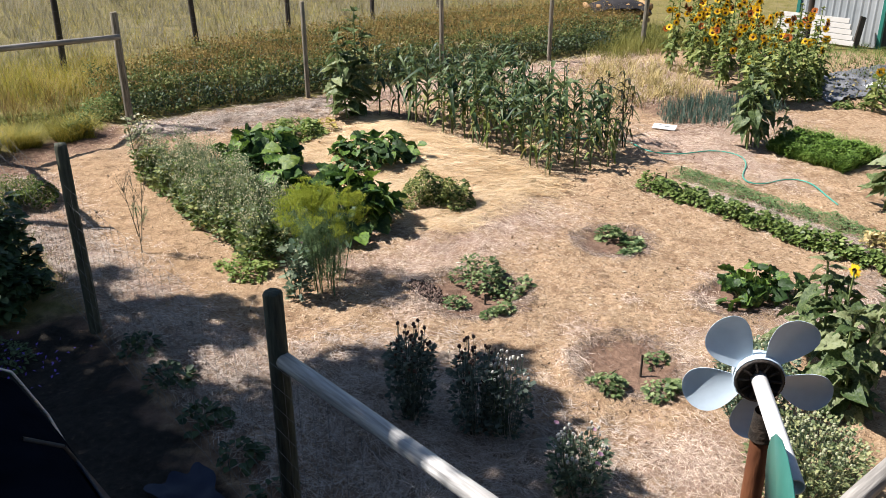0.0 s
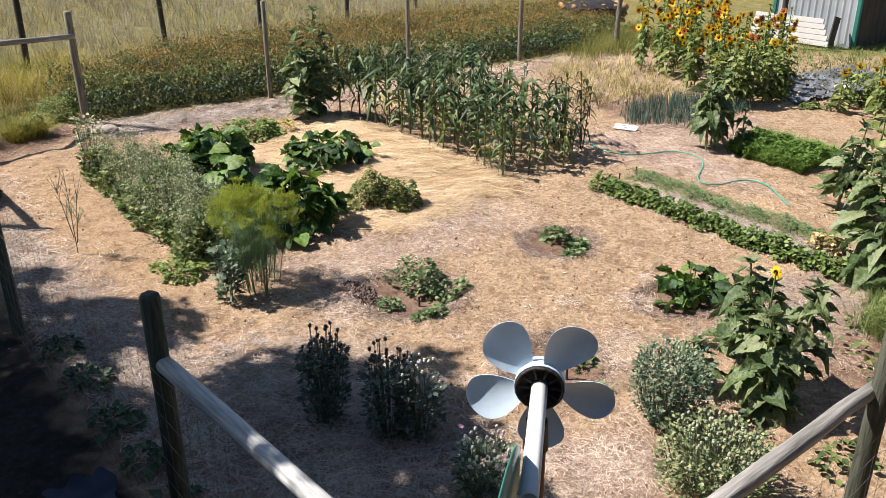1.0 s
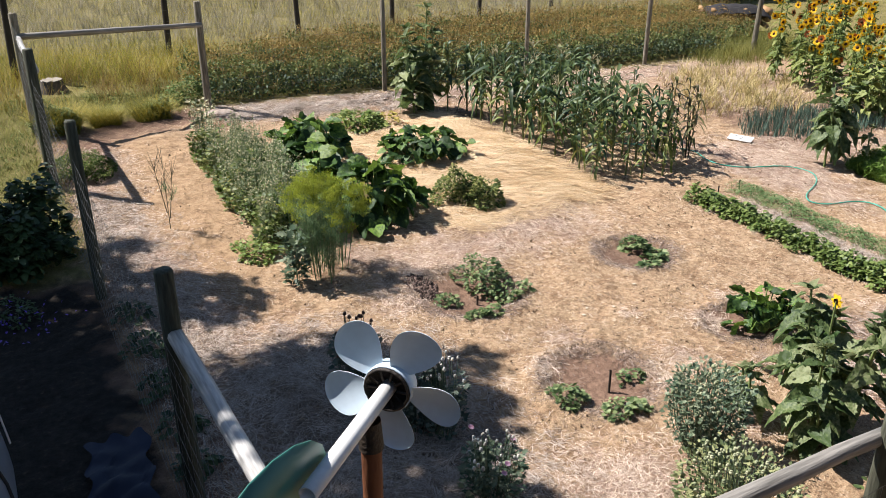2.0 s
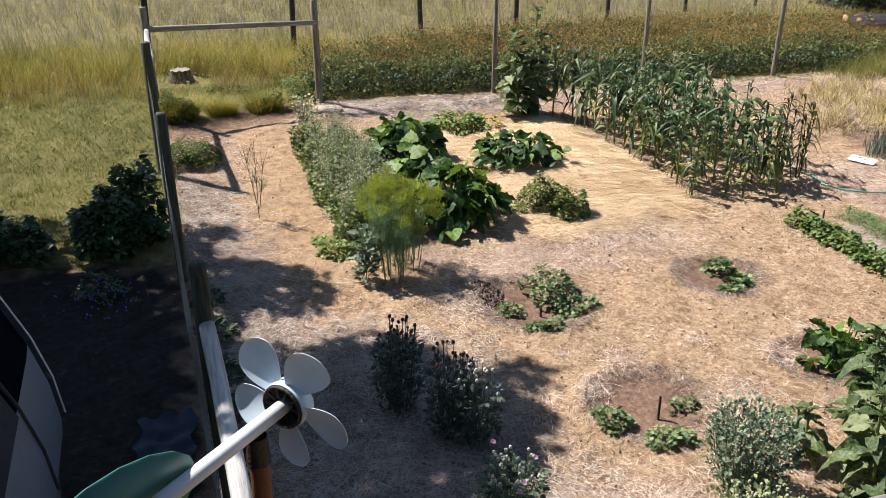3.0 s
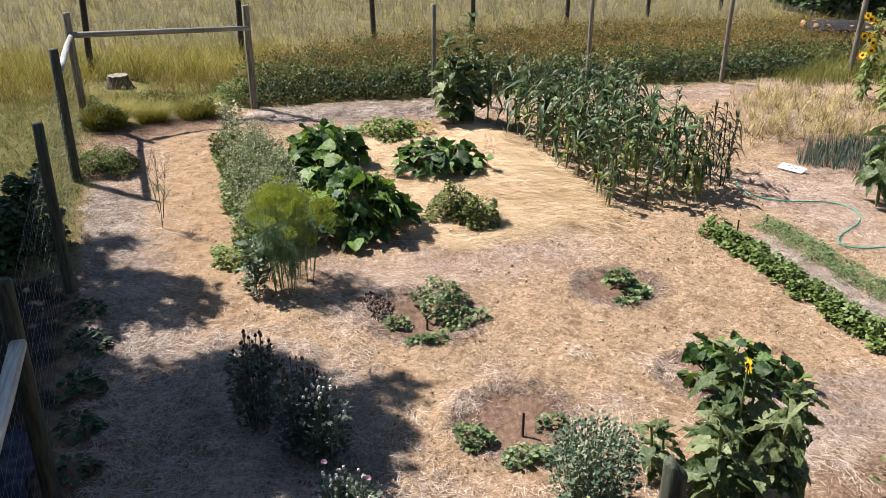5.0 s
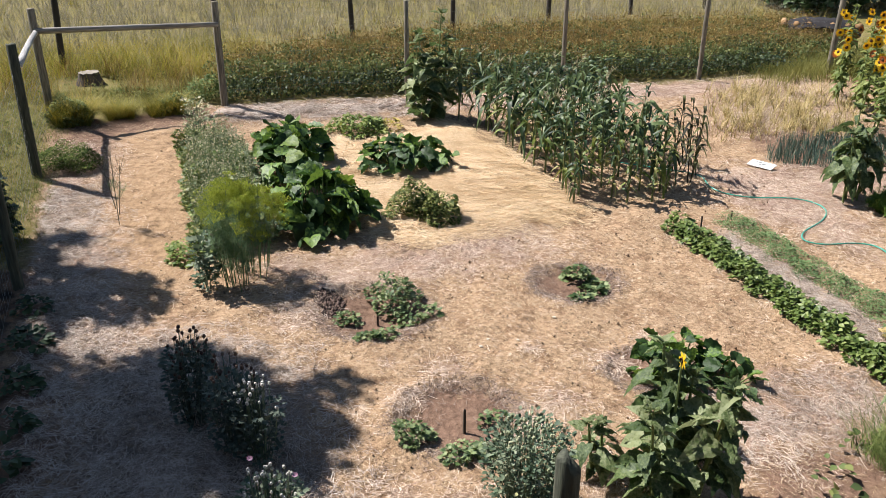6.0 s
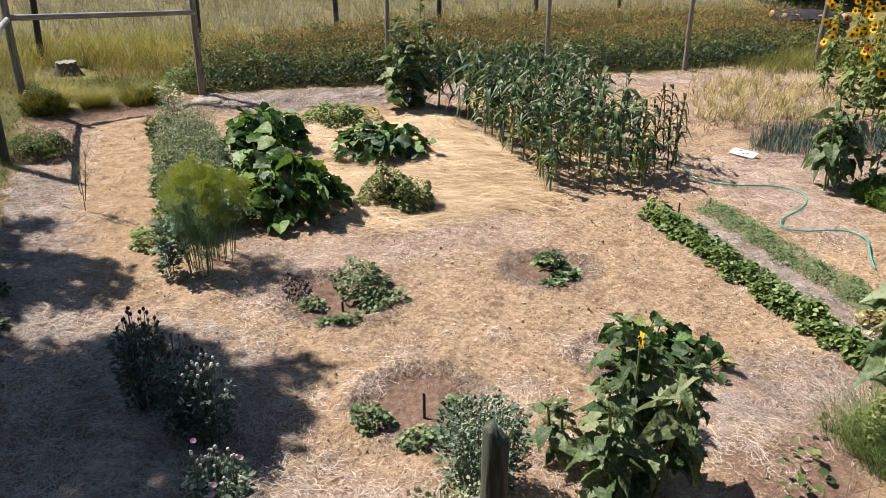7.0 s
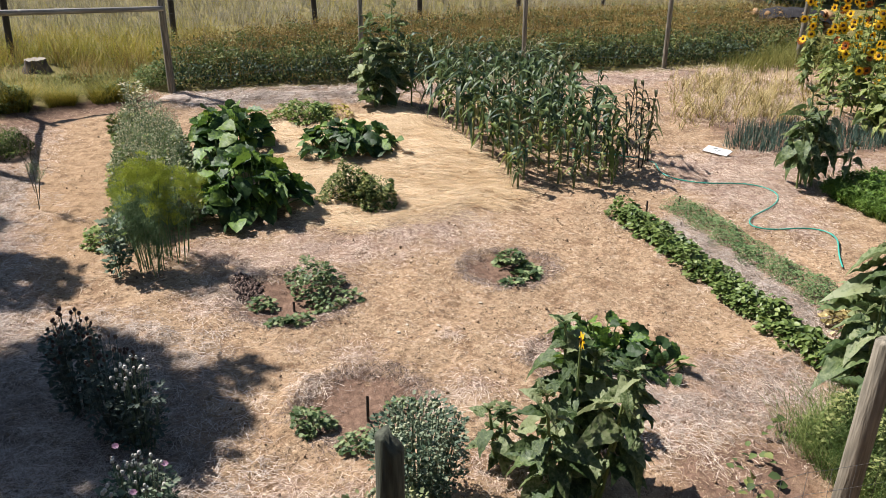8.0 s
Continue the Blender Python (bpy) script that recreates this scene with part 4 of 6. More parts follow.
def leafy(name, x, y, rx, ry, h, n, size, template, material, label, category, seed, group="", stems=False, flat=0.5):
    """A low plant of many small leaves on stems: one foliage mesh and one stem mesh."""
    t = thing(name, x, y, gz(x, y), label, category, group)
    P, D, U = mound(n, x, y, rx, ry, h, seed, flat)
    q = np.random.default_rng(seed)
    v, f = stamp(*template, P, D, U, size * q.uniform(0.6, 1.25, n))
    part("foliage", mesh_of("foliage", v, f, material), t)
    if stems:
        k = min(n, 60)
        B = P[:k]
        A = B * np.array([0.25, 0.25, 0]) + np.array([0, 0, -0.02])
        v, f = tubes(A, B, 0.004, 0.002, 4, mid=(A + B) / 2 + np.array([0, 0, 0.03]))
        part("stem_work", mesh_of("stem_work", v, f, M["sun_stem"]), t, None, "", "stuff")
    return t


def big_leaf_set(material, n=4):
    out = []
    for i in range(n):
        v, f3, f4 = polar_leaf(SQUASH_EDGE, i + 11, [0.3, 0.55, 0.15, 0.45][i % 4], [0.3, 0.1, 0.35, -0.1][i % 4], 0.05)
        out.append(mesh_of("broad_leaf", v, [f3, f4], material))
    return out


squash_leaf_me, squash_lime_me = big_leaf_set(M["squash_leaf"]), big_leaf_set(M["squash_lime"])
v, f = tubes(np.array([[0, 0, 0]]), np.array([[0, 0, 1.0]]), 0.008, 0.006, 5)
petiole_me = mesh_of("petiole", v, f, M["sun_stem"])


def broad_plant(name, x, y, rx, ry, h, n, size, seed, label, category, leaf_meshes=None, up=0.5, tilt=1.0):
    """A squash or cucumber clump: each broad leaf on its own leaf stalk."""
    q = random.Random(seed)
    t = thing(name, x, y, gz(x, y), label, category)
    for k in range(n):
        a = 2.399963 * k + q.uniform(-0.4, 0.4)
        r = math.sqrt((k + 0.5) / n) * (1 + 0.15 * math.sin(3 * a + seed))
        px, py = rx * r * math.cos(a), ry * r * math.sin(a)
        z = h * max(0.22, (1 - r ** 2.4)) ** up * q.uniform(0.45, 1.25) + gz(x + px, y + py) - gz(x, y)
        s = size * q.uniform(0.7, 1.25)
        yaw = math.degrees(a) - 90 + q.uniform(-50, 50)
        # some upper leaves use the lighter copy as painted highlights
        highlit = size > 0.18 and q.random() < 0.13 and z > 0.4 * h
        part("leaf", (squash_lime_me if highlit else leaf_meshes or squash_leaf_me)[q.randrange(4)], t, pose(px, py, z, q.uniform(-62, 45) * tilt, q.uniform(-48, 48) * tilt, yaw) @ Matrix.Diagonal((s, s, s, 1)))
        if k % 2 == 0:
            root = Vector((px * 0.35, py * 0.35, -0.02))
            d = Vector((px, py, z)) - root
            part("leaf_stalk", petiole_me, t, Matrix.Translation(root) @ d.to_track_quat("Z", "Y").to_matrix().to_4x4() @ Matrix.Diagonal((1, 1, d.length, 1)))
    return t


# seed head: ribbed capsule with a flat crown
V, F = [], []
rings = [(0.0, 0.004), (0.006, 0.012), (0.016, 0.0165), (0.026, 0.013), (0.03, 0.006), (0.032, 0.013), (0.035, 0.012), (0.036, 0.001)]
for z, r in rings:
    for j in range(8):
        V.append((r * math.cos(j * math.pi / 4), r * math.sin(j * math.pi / 4), z))
F = np.array([(i * 8 + j, i * 8 + (j + 1) % 8, (i + 1) * 8 + (j + 1) % 8, (i + 1) * 8 + j) for i in range(len(rings) - 1) for j in range(8)])
pod = (np.array(V), F)
pod_white_me = mesh_of("seed_head", *pod, M["pod_white"])
pod_dark_me, pod_pale_me = mesh_of("seed_head", *pod, M["pod_dark"]), mesh_of("seed_head", *pod, M["pod_pale"])
lump = (np.array([(0, 0, 0), (0.5, 0, 0.5), (0, 0.5, 0.5), (-0.5, 0, 0.5), (0, -0.5, 0.5), (0, 0, 1.1)]),
        np.array([(0, 2, 1), (0, 3, 2), (0, 4, 3), (0, 1, 4), (5, 1, 2), (5, 2, 3), (5, 3, 4), (5, 4, 1)]))


def poppy(x, y, r, h, pods, leaves, seed, label, leaf_mat, pod_me, foliage_h=0.65, pink=0, leaf=0.075, foot=0.75):
    """A poppy clump: leafy stems below, bare stalks with seed heads above."""
    q = np.random.default_rng(seed)
    t = thing("poppy_plant", x, y, gz(x, y), label, "poppy", "poppy clumps")
    a, rr = q.uniform(0, 6.28, pods), r * np.sqrt(q.uniform(0, 1, pods))
    hh = h * q.uniform(0.72, 1.0, pods) * (1 - 0.25 * (rr / r) ** 2)
    top = np.c_[rr * np.cos(a), rr * np.sin(a), hh]
    A = top * np.array([0.35, 0.35, 0]) - np.array([0, 0, 0.03])
    mid = (A + top) / 2 + np.c_[rr * np.cos(a), rr * np.sin(a), 0 * a] * 0.12
    stalk_mat = M["poppy_dark"] if pod_me is pod_dark_me else M["poppy_leaf"]
    for k in range(pods):
        s = q.uniform(0.55, 0.95)
        v, f = tubes(A[k:k + 1], top[k:k + 1], 0.004, 0.0025, 4, mid=mid[k:k + 1])
        st = part("stalk", mesh_of("stalk", v, f, stalk_mat), t)
        part("seed_head", pod_me, st, pose(*top[k], q.uniform(-14, 14), q.uniform(-14, 14), 0) @ Matrix.Diagonal((s, s, s, 1)), "round dry seed head" if k == 0 else "")
    a = q.uniform(0, 6.28, leaves)
    zz = q.uniform(0.02, 1, leaves) ** 0.8
    rad = r * np.sqrt(q.uniform(0.02, 1, leaves)) * (foot + (1.1 - foot) * np.sin(np.pi * np.clip(0.5 * zz / 0.55, 0, 0.62)))
    P = np.c_[rad * np.cos(a), rad * np.sin(a), foliage_h * h * zz]
    D = np.c_[np.cos(a), np.sin(a), q.uniform(-0.2, 1.0, leaves)] + q.normal(0, 0.4, (leaves, 3))
    U = np.c_[-np.cos(a) * 0.5, -np.sin(a) * 0.5, np.ones(leaves)] + q.normal(0, 0.3, (leaves, 3))
    v, f = stamp(lobed[0] * np.array([0.8, 1, 1]), lobed[1], P, D, U, leaf * q.uniform(0.6, 1.4, leaves))
    part("foliage", mesh_of("foliage", v, f, leaf_mat), t)
    for k in range(pink):
        b = q.uniform(0, 6.28)
        n = 7
        tt = np.arange(n) * 6.28 / n
        v, f = stamp(fold_leaf[0] * np.array([1.6, 1, 1]), fold_leaf[1], np.zeros((n, 3)), np.c_[np.cos(tt), np.sin(tt), 0.5 + 0 * tt], np.tile([0, 0, 1.0], (n, 1)), 0.024)
        part("blossom", mesh_of("blossom", v, f, M["pink"]), t, pose(r * 0.9 * math.cos(b), r * 0.9 * math.sin(b), h * q.uniform(0.6, 0.95), 20, 10, 0), "pale pink petals")
    return t


# ---- corn block ----
k = 0
for row in range(5):
    for col in range(13):
        x = 8.62 + 0.47 * row + random.uniform(-0.09, 0.09)
        y = 8.02 + 0.3 * col + random.uniform(-0.08, 0.08)
        if row == 4 and (col < 4 or col % 3 == 1):
            continue
        edge = 0.78 if (col == 0 and row < 2) else 1.0
        corn(x, y, random.uniform(1.15, 1.45) * edge, 100 + k, col > 1 and k % 3 == 0)
        k += 1
for x, y, h, yellow in ((8.35, 11.75, 1.45, 0.3), (8.5, 7.85, 0.75, 0.6), (9.25, 7.75, 0.85, 0.7), (9.95, 7.9, 0.8, 1.1), (9.6, 7.7, 0.7, 1.1)):
    corn(x, y, h, 300 + k, False, yellow)
    k += 1


def amaranth(x, y, h, seed):
    q = np.random.default_rng(seed)
    t = thing("amaranth_plant", x, y, gz(x, y), "thin dark purplish amaranth plant with drooping leaves", "amaranth", "amaranth plants")
    for st in range(2):
        lean = pose(0.05 * st, 0, 0, q.uniform(-7, 7), q.uniform(-7, 7), 0)
        hh = h * (1 - 0.2 * st)
        part("stalk", dark_stalk_me, t, lean @ Matrix.Diagonal((0.8, 0.8, hh, 1)))
        for k in range(11):
            size = q.uniform(0.16, 0.3)
            part("leaf", dark_leaf_me[k % 6], t, lean @ pose(0, 0, hh * (0.2 + 0.075 * k), q.uniform(10, 40), 0, 140 * k + q.uniform(-30, 30)) @ Matrix.Diagonal((size * 1.7, size, size * 1.3, 1)))


v, f = tubes(np.array([[0, 0, -0.05]]), np.array([[0, 0, 1.0]]), 0.014, 0.005, 6)
dark_stalk_me = mesh_of("dark_stalk", v, f, M["amaranth"])
for i, (x, y, h) in enumerate([(10.45, 8.12, 1.2), (10.72, 8.38, 1.0), (10.9, 8.9, 0.95), (10.55, 8.65, 1.1)]):
    amaranth(x, y, h, 20 + i)

# ---- sunflowers ----
sunflower(7.87, 11.82, 1.74, 72, 0.27, 1, stems=3, spread=0.24, low=0.06)
sunflower(8.15, 12.05, 1.35, 30, 0.19, 2)
sunflower(12.34, 6.98, 1.24, 72, 0.235, 3, stems=4, spread=0.2, low=0.36, lean=(0, 5), lift=(-50, 15))
sunflower(12.72, 6.7, 0.62, 8, 0.15, 4, low=0.4)
sunflower(13.2, 4.75, 0.95, 26, 0.24, 10, stems=2, low=0.2, leaf_set=patch_leaf_me)
sunflower(9.85, 3.3, 1.3, 44, 0.3, 5, low=0.12, lift=(-50, 10))
sunflower(9.4, 3.0, 0.8, 26, 0.29, 9, low=0.15, lift=(-45, 15))
sunflower(9.05, 2.55, 0.5, 18, 0.22, 12, low=0.2)
sunflower(11.42, 4.5, 1.12, 46, 0.24, 6, stems=2, low=0.2)
sunflower(11.0, 3.9, 0.95, 22, 0.2, 7, low=0.2)
sunflower(6.47, 2.58, 1.14, 114, 0.2, 8, stems=6, spread=0.23, low=0.1, lean=(2, 9), lift=(-34, 20), heads=[(-1, 0.03, 0.05, 1.13, -105, -5, False)], head_scale=0.5, label="bushy sunflower plant with one small yellow bloom")
sunflower(6.85, 3.12, 0.6, 18, 0.19, 14, stems=2, spread=0.1, low=0.2, lift=(-35, 22))
sunflower(6.35, 2.36, 0.5, 20, 0.2, 13, stems=2, spread=0.12, low=0.2, lift=(-40, 20))
sunflower(6.18, 2.96, 0.46, 18, 0.15, 11, stems=2, spread=0.08, low=0.2)
for k in range(46):
    u, w = random.random(), random.random()
    x = 14.8 + 3.0 * u + 1.5 * w
    y = 8.8 + 3.3 * w - 0.35 * u
    h = random.uniform(1.3, 2.1) * (0.75 + 0.25 * w)
    heads = []
    for j in range(random.randint(3, 5)):
        heads.append((0, random.uniform(-0.22, 0.22), random.uniform(-0.22, 0.22), random.uniform(-0.55, 0.05), random.uniform(90, 190), random.uniform(-20, 25), random.random() < 0.1))
    sunflower(x, y, h, 42, 0.122, 50 + k, heads, "blooming sunflower plant with yellow dark-centred heads", group="sunflower patch", head_scale=0.68, leaf_set=patch_leaf_me)
for k in range(14):
    x = 15.0 + 1.9 * random.random()
    y = 8.55 - 0.16 * (x - 15.0) + random.uniform(-0.3, 0.3)
    heads = [(0, 0, 0, 0.02, random.uniform(90, 190), random.uniform(-10, 25), k == 3)] if k % 3 == 0 else []
    sunflower(x, y, random.uniform(0.85, 1.3), 30, 0.15, 120 + k, heads, "leafy sunflower plant at the edge of the patch", group="sunflower patch", head_scale=0.8, leaf_set=patch_leaf_me)
for k in range(14):
    x, y = 16.2 + random.uniform(0, 2.6), 5.9 + random.uniform(0, 1.4)
    sunflower(x, y, random.uniform(0.6, 0.95), 18, 0.15, 90 + k, [(0, 0, 0, 0.02, random.uniform(90, 190), 10, False)], "small yellow sunflower in bloom", group="low sunflowers", head_scale=0.75, leaf_set=patch_leaf_me)

# ---- beds ----
broad_plant("squash_plant", 5.2, 10.2, 0.48, 0.6, 0.52, 120, 0.2, 1, "large squash plant with broad dark green leaves", "squash")
broad_plant("squash_plant", 5.2, 8.05, 0.53, 0.58, 0.54, 136, 0.2, 2, "large squash plant with broad dark green leaves", "squash")
broad_plant("squash_plant", 4.95, 9.2, 0.28, 0.36, 0.42, 22, 0.24, 6, "squash plant with broad dark green leaves", "squash")
broad_plant("cucumber_plant", 6.75, 9.7, 0.62, 0.52, 0.34, 120, 0.165, 3, "low mound of dark green cucumber leaves", "cucumber", tilt=0.6)
broad_plant("squash_plant", 7.5, 4.02, 0.36, 0.28, 0.3, 80, 0.125, 4, "low squash plant with dense green leaves", "squash")
broad_plant("squash_plant", 7.9, 3.75, 0.25, 0.22, 0.2, 24, 0.115, 5, "small squash vine with green leaves", "squash")
for i, (x, y, rx, ry, h, n) in enumerate([(6.33, 7.98, 0.33, 0.28, 0.46, 1400), (6.56, 7.76, 0.31, 0.28, 0.4, 1200)]):
    leafy("tomato_plant", x, y, rx, ry, h, n, 0.043, fold_leaf, M["tomato_leaf"], "bushy tomato plant with dull green leaves", "tomato", 11 + 20 * i, "tomato plants", stems=True, flat=0.55)
leafy("bean_plant", 6.5, 11.5, 0.5, 0.42, 0.32, 1100, 0.065, fold_leaf, M["lime_leaf"], "low bright green leafy plant", "bean plant", 12)
leafy("dry_plant", 7.05, 11.5, 0.2, 0.25, 0.25, 180, 0.05, lobed, M["yellow_leaf"], "small yellowing plant on straw", "plant", 13)
for i, (x, y, rx, ry, h, n) in enumerate([(5.45, 5.95, 0.24, 0.28, 0.33, 560), (5.58, 5.6, 0.26, 0.15, 0.14, 190), (4.93, 5.76, 0.12, 0.11, 0.12, 110), (5.12, 5.34, 0.19, 0.11, 0.1, 200),
                                          (7.57, 5.95, 0.16, 0.18, 0.18, 130), (7.64, 5.68, 0.13, 0.13, 0.12, 80), (7.37, 5.5, 0.12, 0.08, 0.08, 45),
                                          (4.98, 3.82, 0.14, 0.15, 0.18, 200), (5.3, 3.5, 0.2, 0.14, 0.12, 190), (5.68, 3.85, 0.12, 0.09, 0.1, 70)]):
    leafy("melon_plant", x, y, rx, ry, h, n, 0.045 if x < 7 else 0.075, lobed, M["melon_leaf"], "small melon vine with lobed green leaves on bare soil", "melon", 20 + i, "melon plants")


def dill(x, y, h, r, seed, umbels, fronds, label, low=0.12, top=0.82, lean=(0.0, 0.0)):
    """Dill: bare stems, a cloud of fine fronds and flat yellow umbels above."""
    q = np.random.default_rng(seed)
    t = thing("dill_plant", x, y, gz(x, y), label, "dill")
    n = 13
    a, rr = q.uniform(0, 6.28, n), r * np.sqrt(q.uniform(0, 1, n))
    tip = np.c_[rr * np.cos(a) + lean[0], rr * np.sin(a) + lean[1], h * q.uniform(0.8, 1, n)]
    A = np.c_[0.6 * rr * np.cos(a), 0.6 * rr * np.sin(a), 0 * a - 0.02]
    for k in range(n):
        v, f = tubes(A[k:k + 1], tip[k:k + 1], 0.0055, 0.0025, 5, mid=(A[k:k + 1] + tip[k:k + 1]) / 2 + q.normal(0, 0.025, (1, 3)))
        part("stem", mesh_of("stem", v, f, M["dill_green"]), t)
    # fronds: sprays of short threads round a point on a stem
    c = fronds // 24
    k = q.integers(0, n, c)
    u = np.interp(q.uniform(0, 1, c), [0, 0.15, 1], [low, low + 0.12, top])[:, None]
    C = A[k] * (1 - u) + tip[k] * u + np.c_[q.normal(0, 0.3 * r, c), q.normal(0, 0.3 * r, c), q.normal(0, 0.03, c)]
    C = np.repeat(C, 24, axis=0)
    d = unit(q.normal(0, 1, (len(C), 3)) + np.repeat(unit(q.normal(0, 1, (c, 3))), 24, axis=0) * 0.9)
    v, f = ribbons(C + d * 0.02, d + np.array([0, 0, 0.4]), q.uniform(0.03, 0.085, len(C)), 0.0028, levels=2)
    part("fronds", mesh_of("fronds", v, f, M["dill_green"]), t, None, "thread-fine green fronds", "stuff")
    for k in range(umbels):
        b, rb = q.uniform(0, 6.28), r * 1.12 * math.sqrt(q.uniform(0, 1))
        m = 240
        size = q.uniform(0.055, 0.1)
        ray = np.repeat(np.arange(24), 10)
        c, d = (ray * 2.39996), size * np.sqrt((ray + 0.5) / 24)
        P = np.c_[d * np.cos(c), d * np.sin(c), 0.02 - d * d * 3.0] + q.normal(0, 0.0095, (m, 3))
        v, f = stamp(*lump, P, np.tile([0, 1.0, 0], (m, 1)) + q.normal(0, 0.3, (m, 3)), np.tile([0, 0, 1.0], (m, 1)), q.uniform(0.004, 0.009, m))
        hub_z = -0.09
        v2, f2 = tubes(np.tile([0.0, 0.0, hub_z], (24, 1)), P[::10], 0.0012, 0.0008, 3)
        V, F = joined((v, f), (v2, f2))
        me = mesh_of("umbel", V, F, M["dill_yellow"])
        part("umbel", me, t, pose(rb * math.cos(b) + lean[0], rb * math.sin(b) + lean[1], h * (0.98 - 0.34 * (rb / r) ** 2 * q.uniform(0.3, 1)) + q.normal(0, 0.05), q.uniform(-28, 28), q.uniform(-28, 28), 0), "yellow-green flower umbel" if k == 0 else "", "stuff")
    return t


dill(4.03, 6.7, 0.95, 0.22, 1, 10, 8000, "tall feathery dill plant with few yellow umbels", 0.25, 0.92)
dill(4.02, 7.0, 1.03, 0.27, 2, 50, 1800, "dill plant with a broad yellow-green canopy of umbels", 0.4, 0.9)
dill(4.28, 6.98, 0.96, 0.25, 3, 38, 1800, "dill plant with yellow-green flower umbels", 0.4, 0.9, (0.04, -0.06))


def poppy_bed():
    """Dense block of seeding poppies: leafy stems below, bare stalks with seed heads above, thinner at the far end."""
    t = thing("poppy_bed", 4.1, 9.5, gz(4.1, 9.5), "dense bed of grey-green seeding poppies", "poppy", kind="stuff")
    q = np.random.default_rng(5)
    edge_l = lambda y: -0.36 + 0.06 * np.sin(y * 3.1) - 0.1 * np.clip((-1.2 - y) / 0.5, 0, 1)
    edge_r = lambda y: 0.46 + 0.06 * np.sin(y * 2.3 + 1) - 0.1 * np.clip((y - 0.8) / 0.7, 0, 1)
    tall = lambda x, y: (0.52 + 0.2 * wave_noise(x + 4, y + 9, 0.55, 4)) * np.clip(1.0 - 0.2 * (y - 0.2) / 1.4 * (y > 0.2), 0.6, 1)

    def spots(n, soft):
        y = q.uniform(-1.85, 1.25, n)
        w = q.beta(soft, soft, n)
        return edge_l(y) + (edge_r(y) - edge_l(y)) * w, y, 1 - np.abs(2 * w - 1) ** 5

    # leaves gathered on stems, with gaps between the stems
    stems = 620
    sx, sy, sw = spots(stems, 0.9)
    sh = tall(sx, sy) * q.uniform(0.6, 1.1, stems) * (0.55 + 0.45 * sw)
    for name, count, size, mt, reach in (("foliage", 10000, 0.055, "bed_leaf", 0.85), ("foliage", 8000, 0.045, "poppy_pale", 0.98), ("foliage", 4200, 0.05, "poppy_yellow", 0.92)):
        k = q.integers(0, stems, count)
        u = q.uniform(0.03, 1, count) ** 0.8
        a = q.uniform(0, 6.28, count)
        rad = 0.02 + 0.07 * q.uniform(0, 1, count)
        x, y = sx[k] + rad * np.cos(a), sy[k] + rad * np.sin(a)
        P = np.c_[x, y, reach * sh[k] * u + ground_z(x + 4.1, y + 9.5) - gz(4.1, 9.5)]
        D = np.c_[np.cos(a), np.sin(a), q.uniform(-0.3, 1.3, count)] + q.normal(0, 0.3, (count, 3))
        v, f = stamp(*lobed, P, D, q.normal(0, 0.45, (count, 3)) + np.array([0, 0, 1]), size * q.uniform(0.55, 1.3, count))
        part(name, mesh_of(name, v, f, M[mt]), t, None, "", "stuff")
    m = 3000
    x, y, w = spots(m, 0.95)
    h = tall(x, y) * q.uniform(0.75, 1.32, m) * (0.6 + 0.4 * w)
    P = np.c_[x, y, h + ground_z(x + 4.1, y + 9.5) - gz(4.1, 9.5)]
    v, f = stamp(*lump, P, np.tile([0, 1.0, 0], (m, 1)), np.tile([0, 0, 1.0], (m, 1)), q.uniform(0.013, 0.026, m))
    part("seed_heads", mesh_of("seed_heads", v, f, M["pod_mix"]), t, None, "pale green seed heads", "stuff")
    v, f = ribbons(P - np.array([0, 0, 0.28]), np.tile([0, 0, 1.0], (m, 1)) + q.normal(0, 0.05, (m, 3)), 0.28, 0.005, levels=2)
    part("stalks", mesh_of("stalks", v, f, M["poppy_pale"]), t, None, "", "stuff")


poppy_bed()
poppy(3.4, 4.5, 0.17, 0.92, 40, 800, 31, "poppy clump with dark dry seed heads", M["poppy_dark"], pod_dark_me, 0.72, leaf=0.045)
poppy(3.68, 4.05, 0.18, 0.88, 36, 700, 32, "poppy clump with dark dry seed heads", M["poppy_dark"], pod_dark_me, 0.7, leaf=0.045)
poppy(3.82, 3.85, 0.17, 0.78, 34, 420, 36, "poppy clump with pale seed heads", M["poppy_dark"], pod_white_me, leaf=0.045)
poppy(3.78, 3.08, 0.2, 0.58, 36, 620, 33, "low poppy clump with pale heads and a few pink blossoms", M["poppy_leaf"], pod_white_me, pink=4, leaf=0.042)
poppy(5.48, 2.8, 0.29, 0.76, 90, 2300, 34, "grey-green leafy poppy clump", M["poppy_leaf"], pod_pale_me, 0.85, leaf=0.034, foot=0.3)
poppy(5.05, 2.1, 0.38, 0.62, 140, 2200, 35, "poppy clump with many pale yellow-green seed heads", M["poppy_olive"], pod_pale_me, 0.8, leaf=0.034)
poppy(3.72, 6.72, 0.12, 0.7, 6, 200, 37, "small poppy with a pale purple blossom beside the dill", M["poppy_leaf"], pod_pale_me, 0.8, pink=1)
poppy(4.05, 11.5, 0.18, 0.75, 26, 300, 38, "drying pale yellow poppy clump", M["pod_mix"], pod_pale_me, 0.9, leaf=0.05)
poppy(3.82, 10.75, 0.13, 0.52, 10, 180, 39, "drying pale poppy clump", M["tomato_leaf"], pod_pale_me, 0.9)
leafy("weed_patch", 3.6, 7.6, 0.26, 0.32, 0.16, 420, 0.05, lobed, M["lime_leaf"], "sprawling green weeds at the edge of the bed", "weeds", 14)


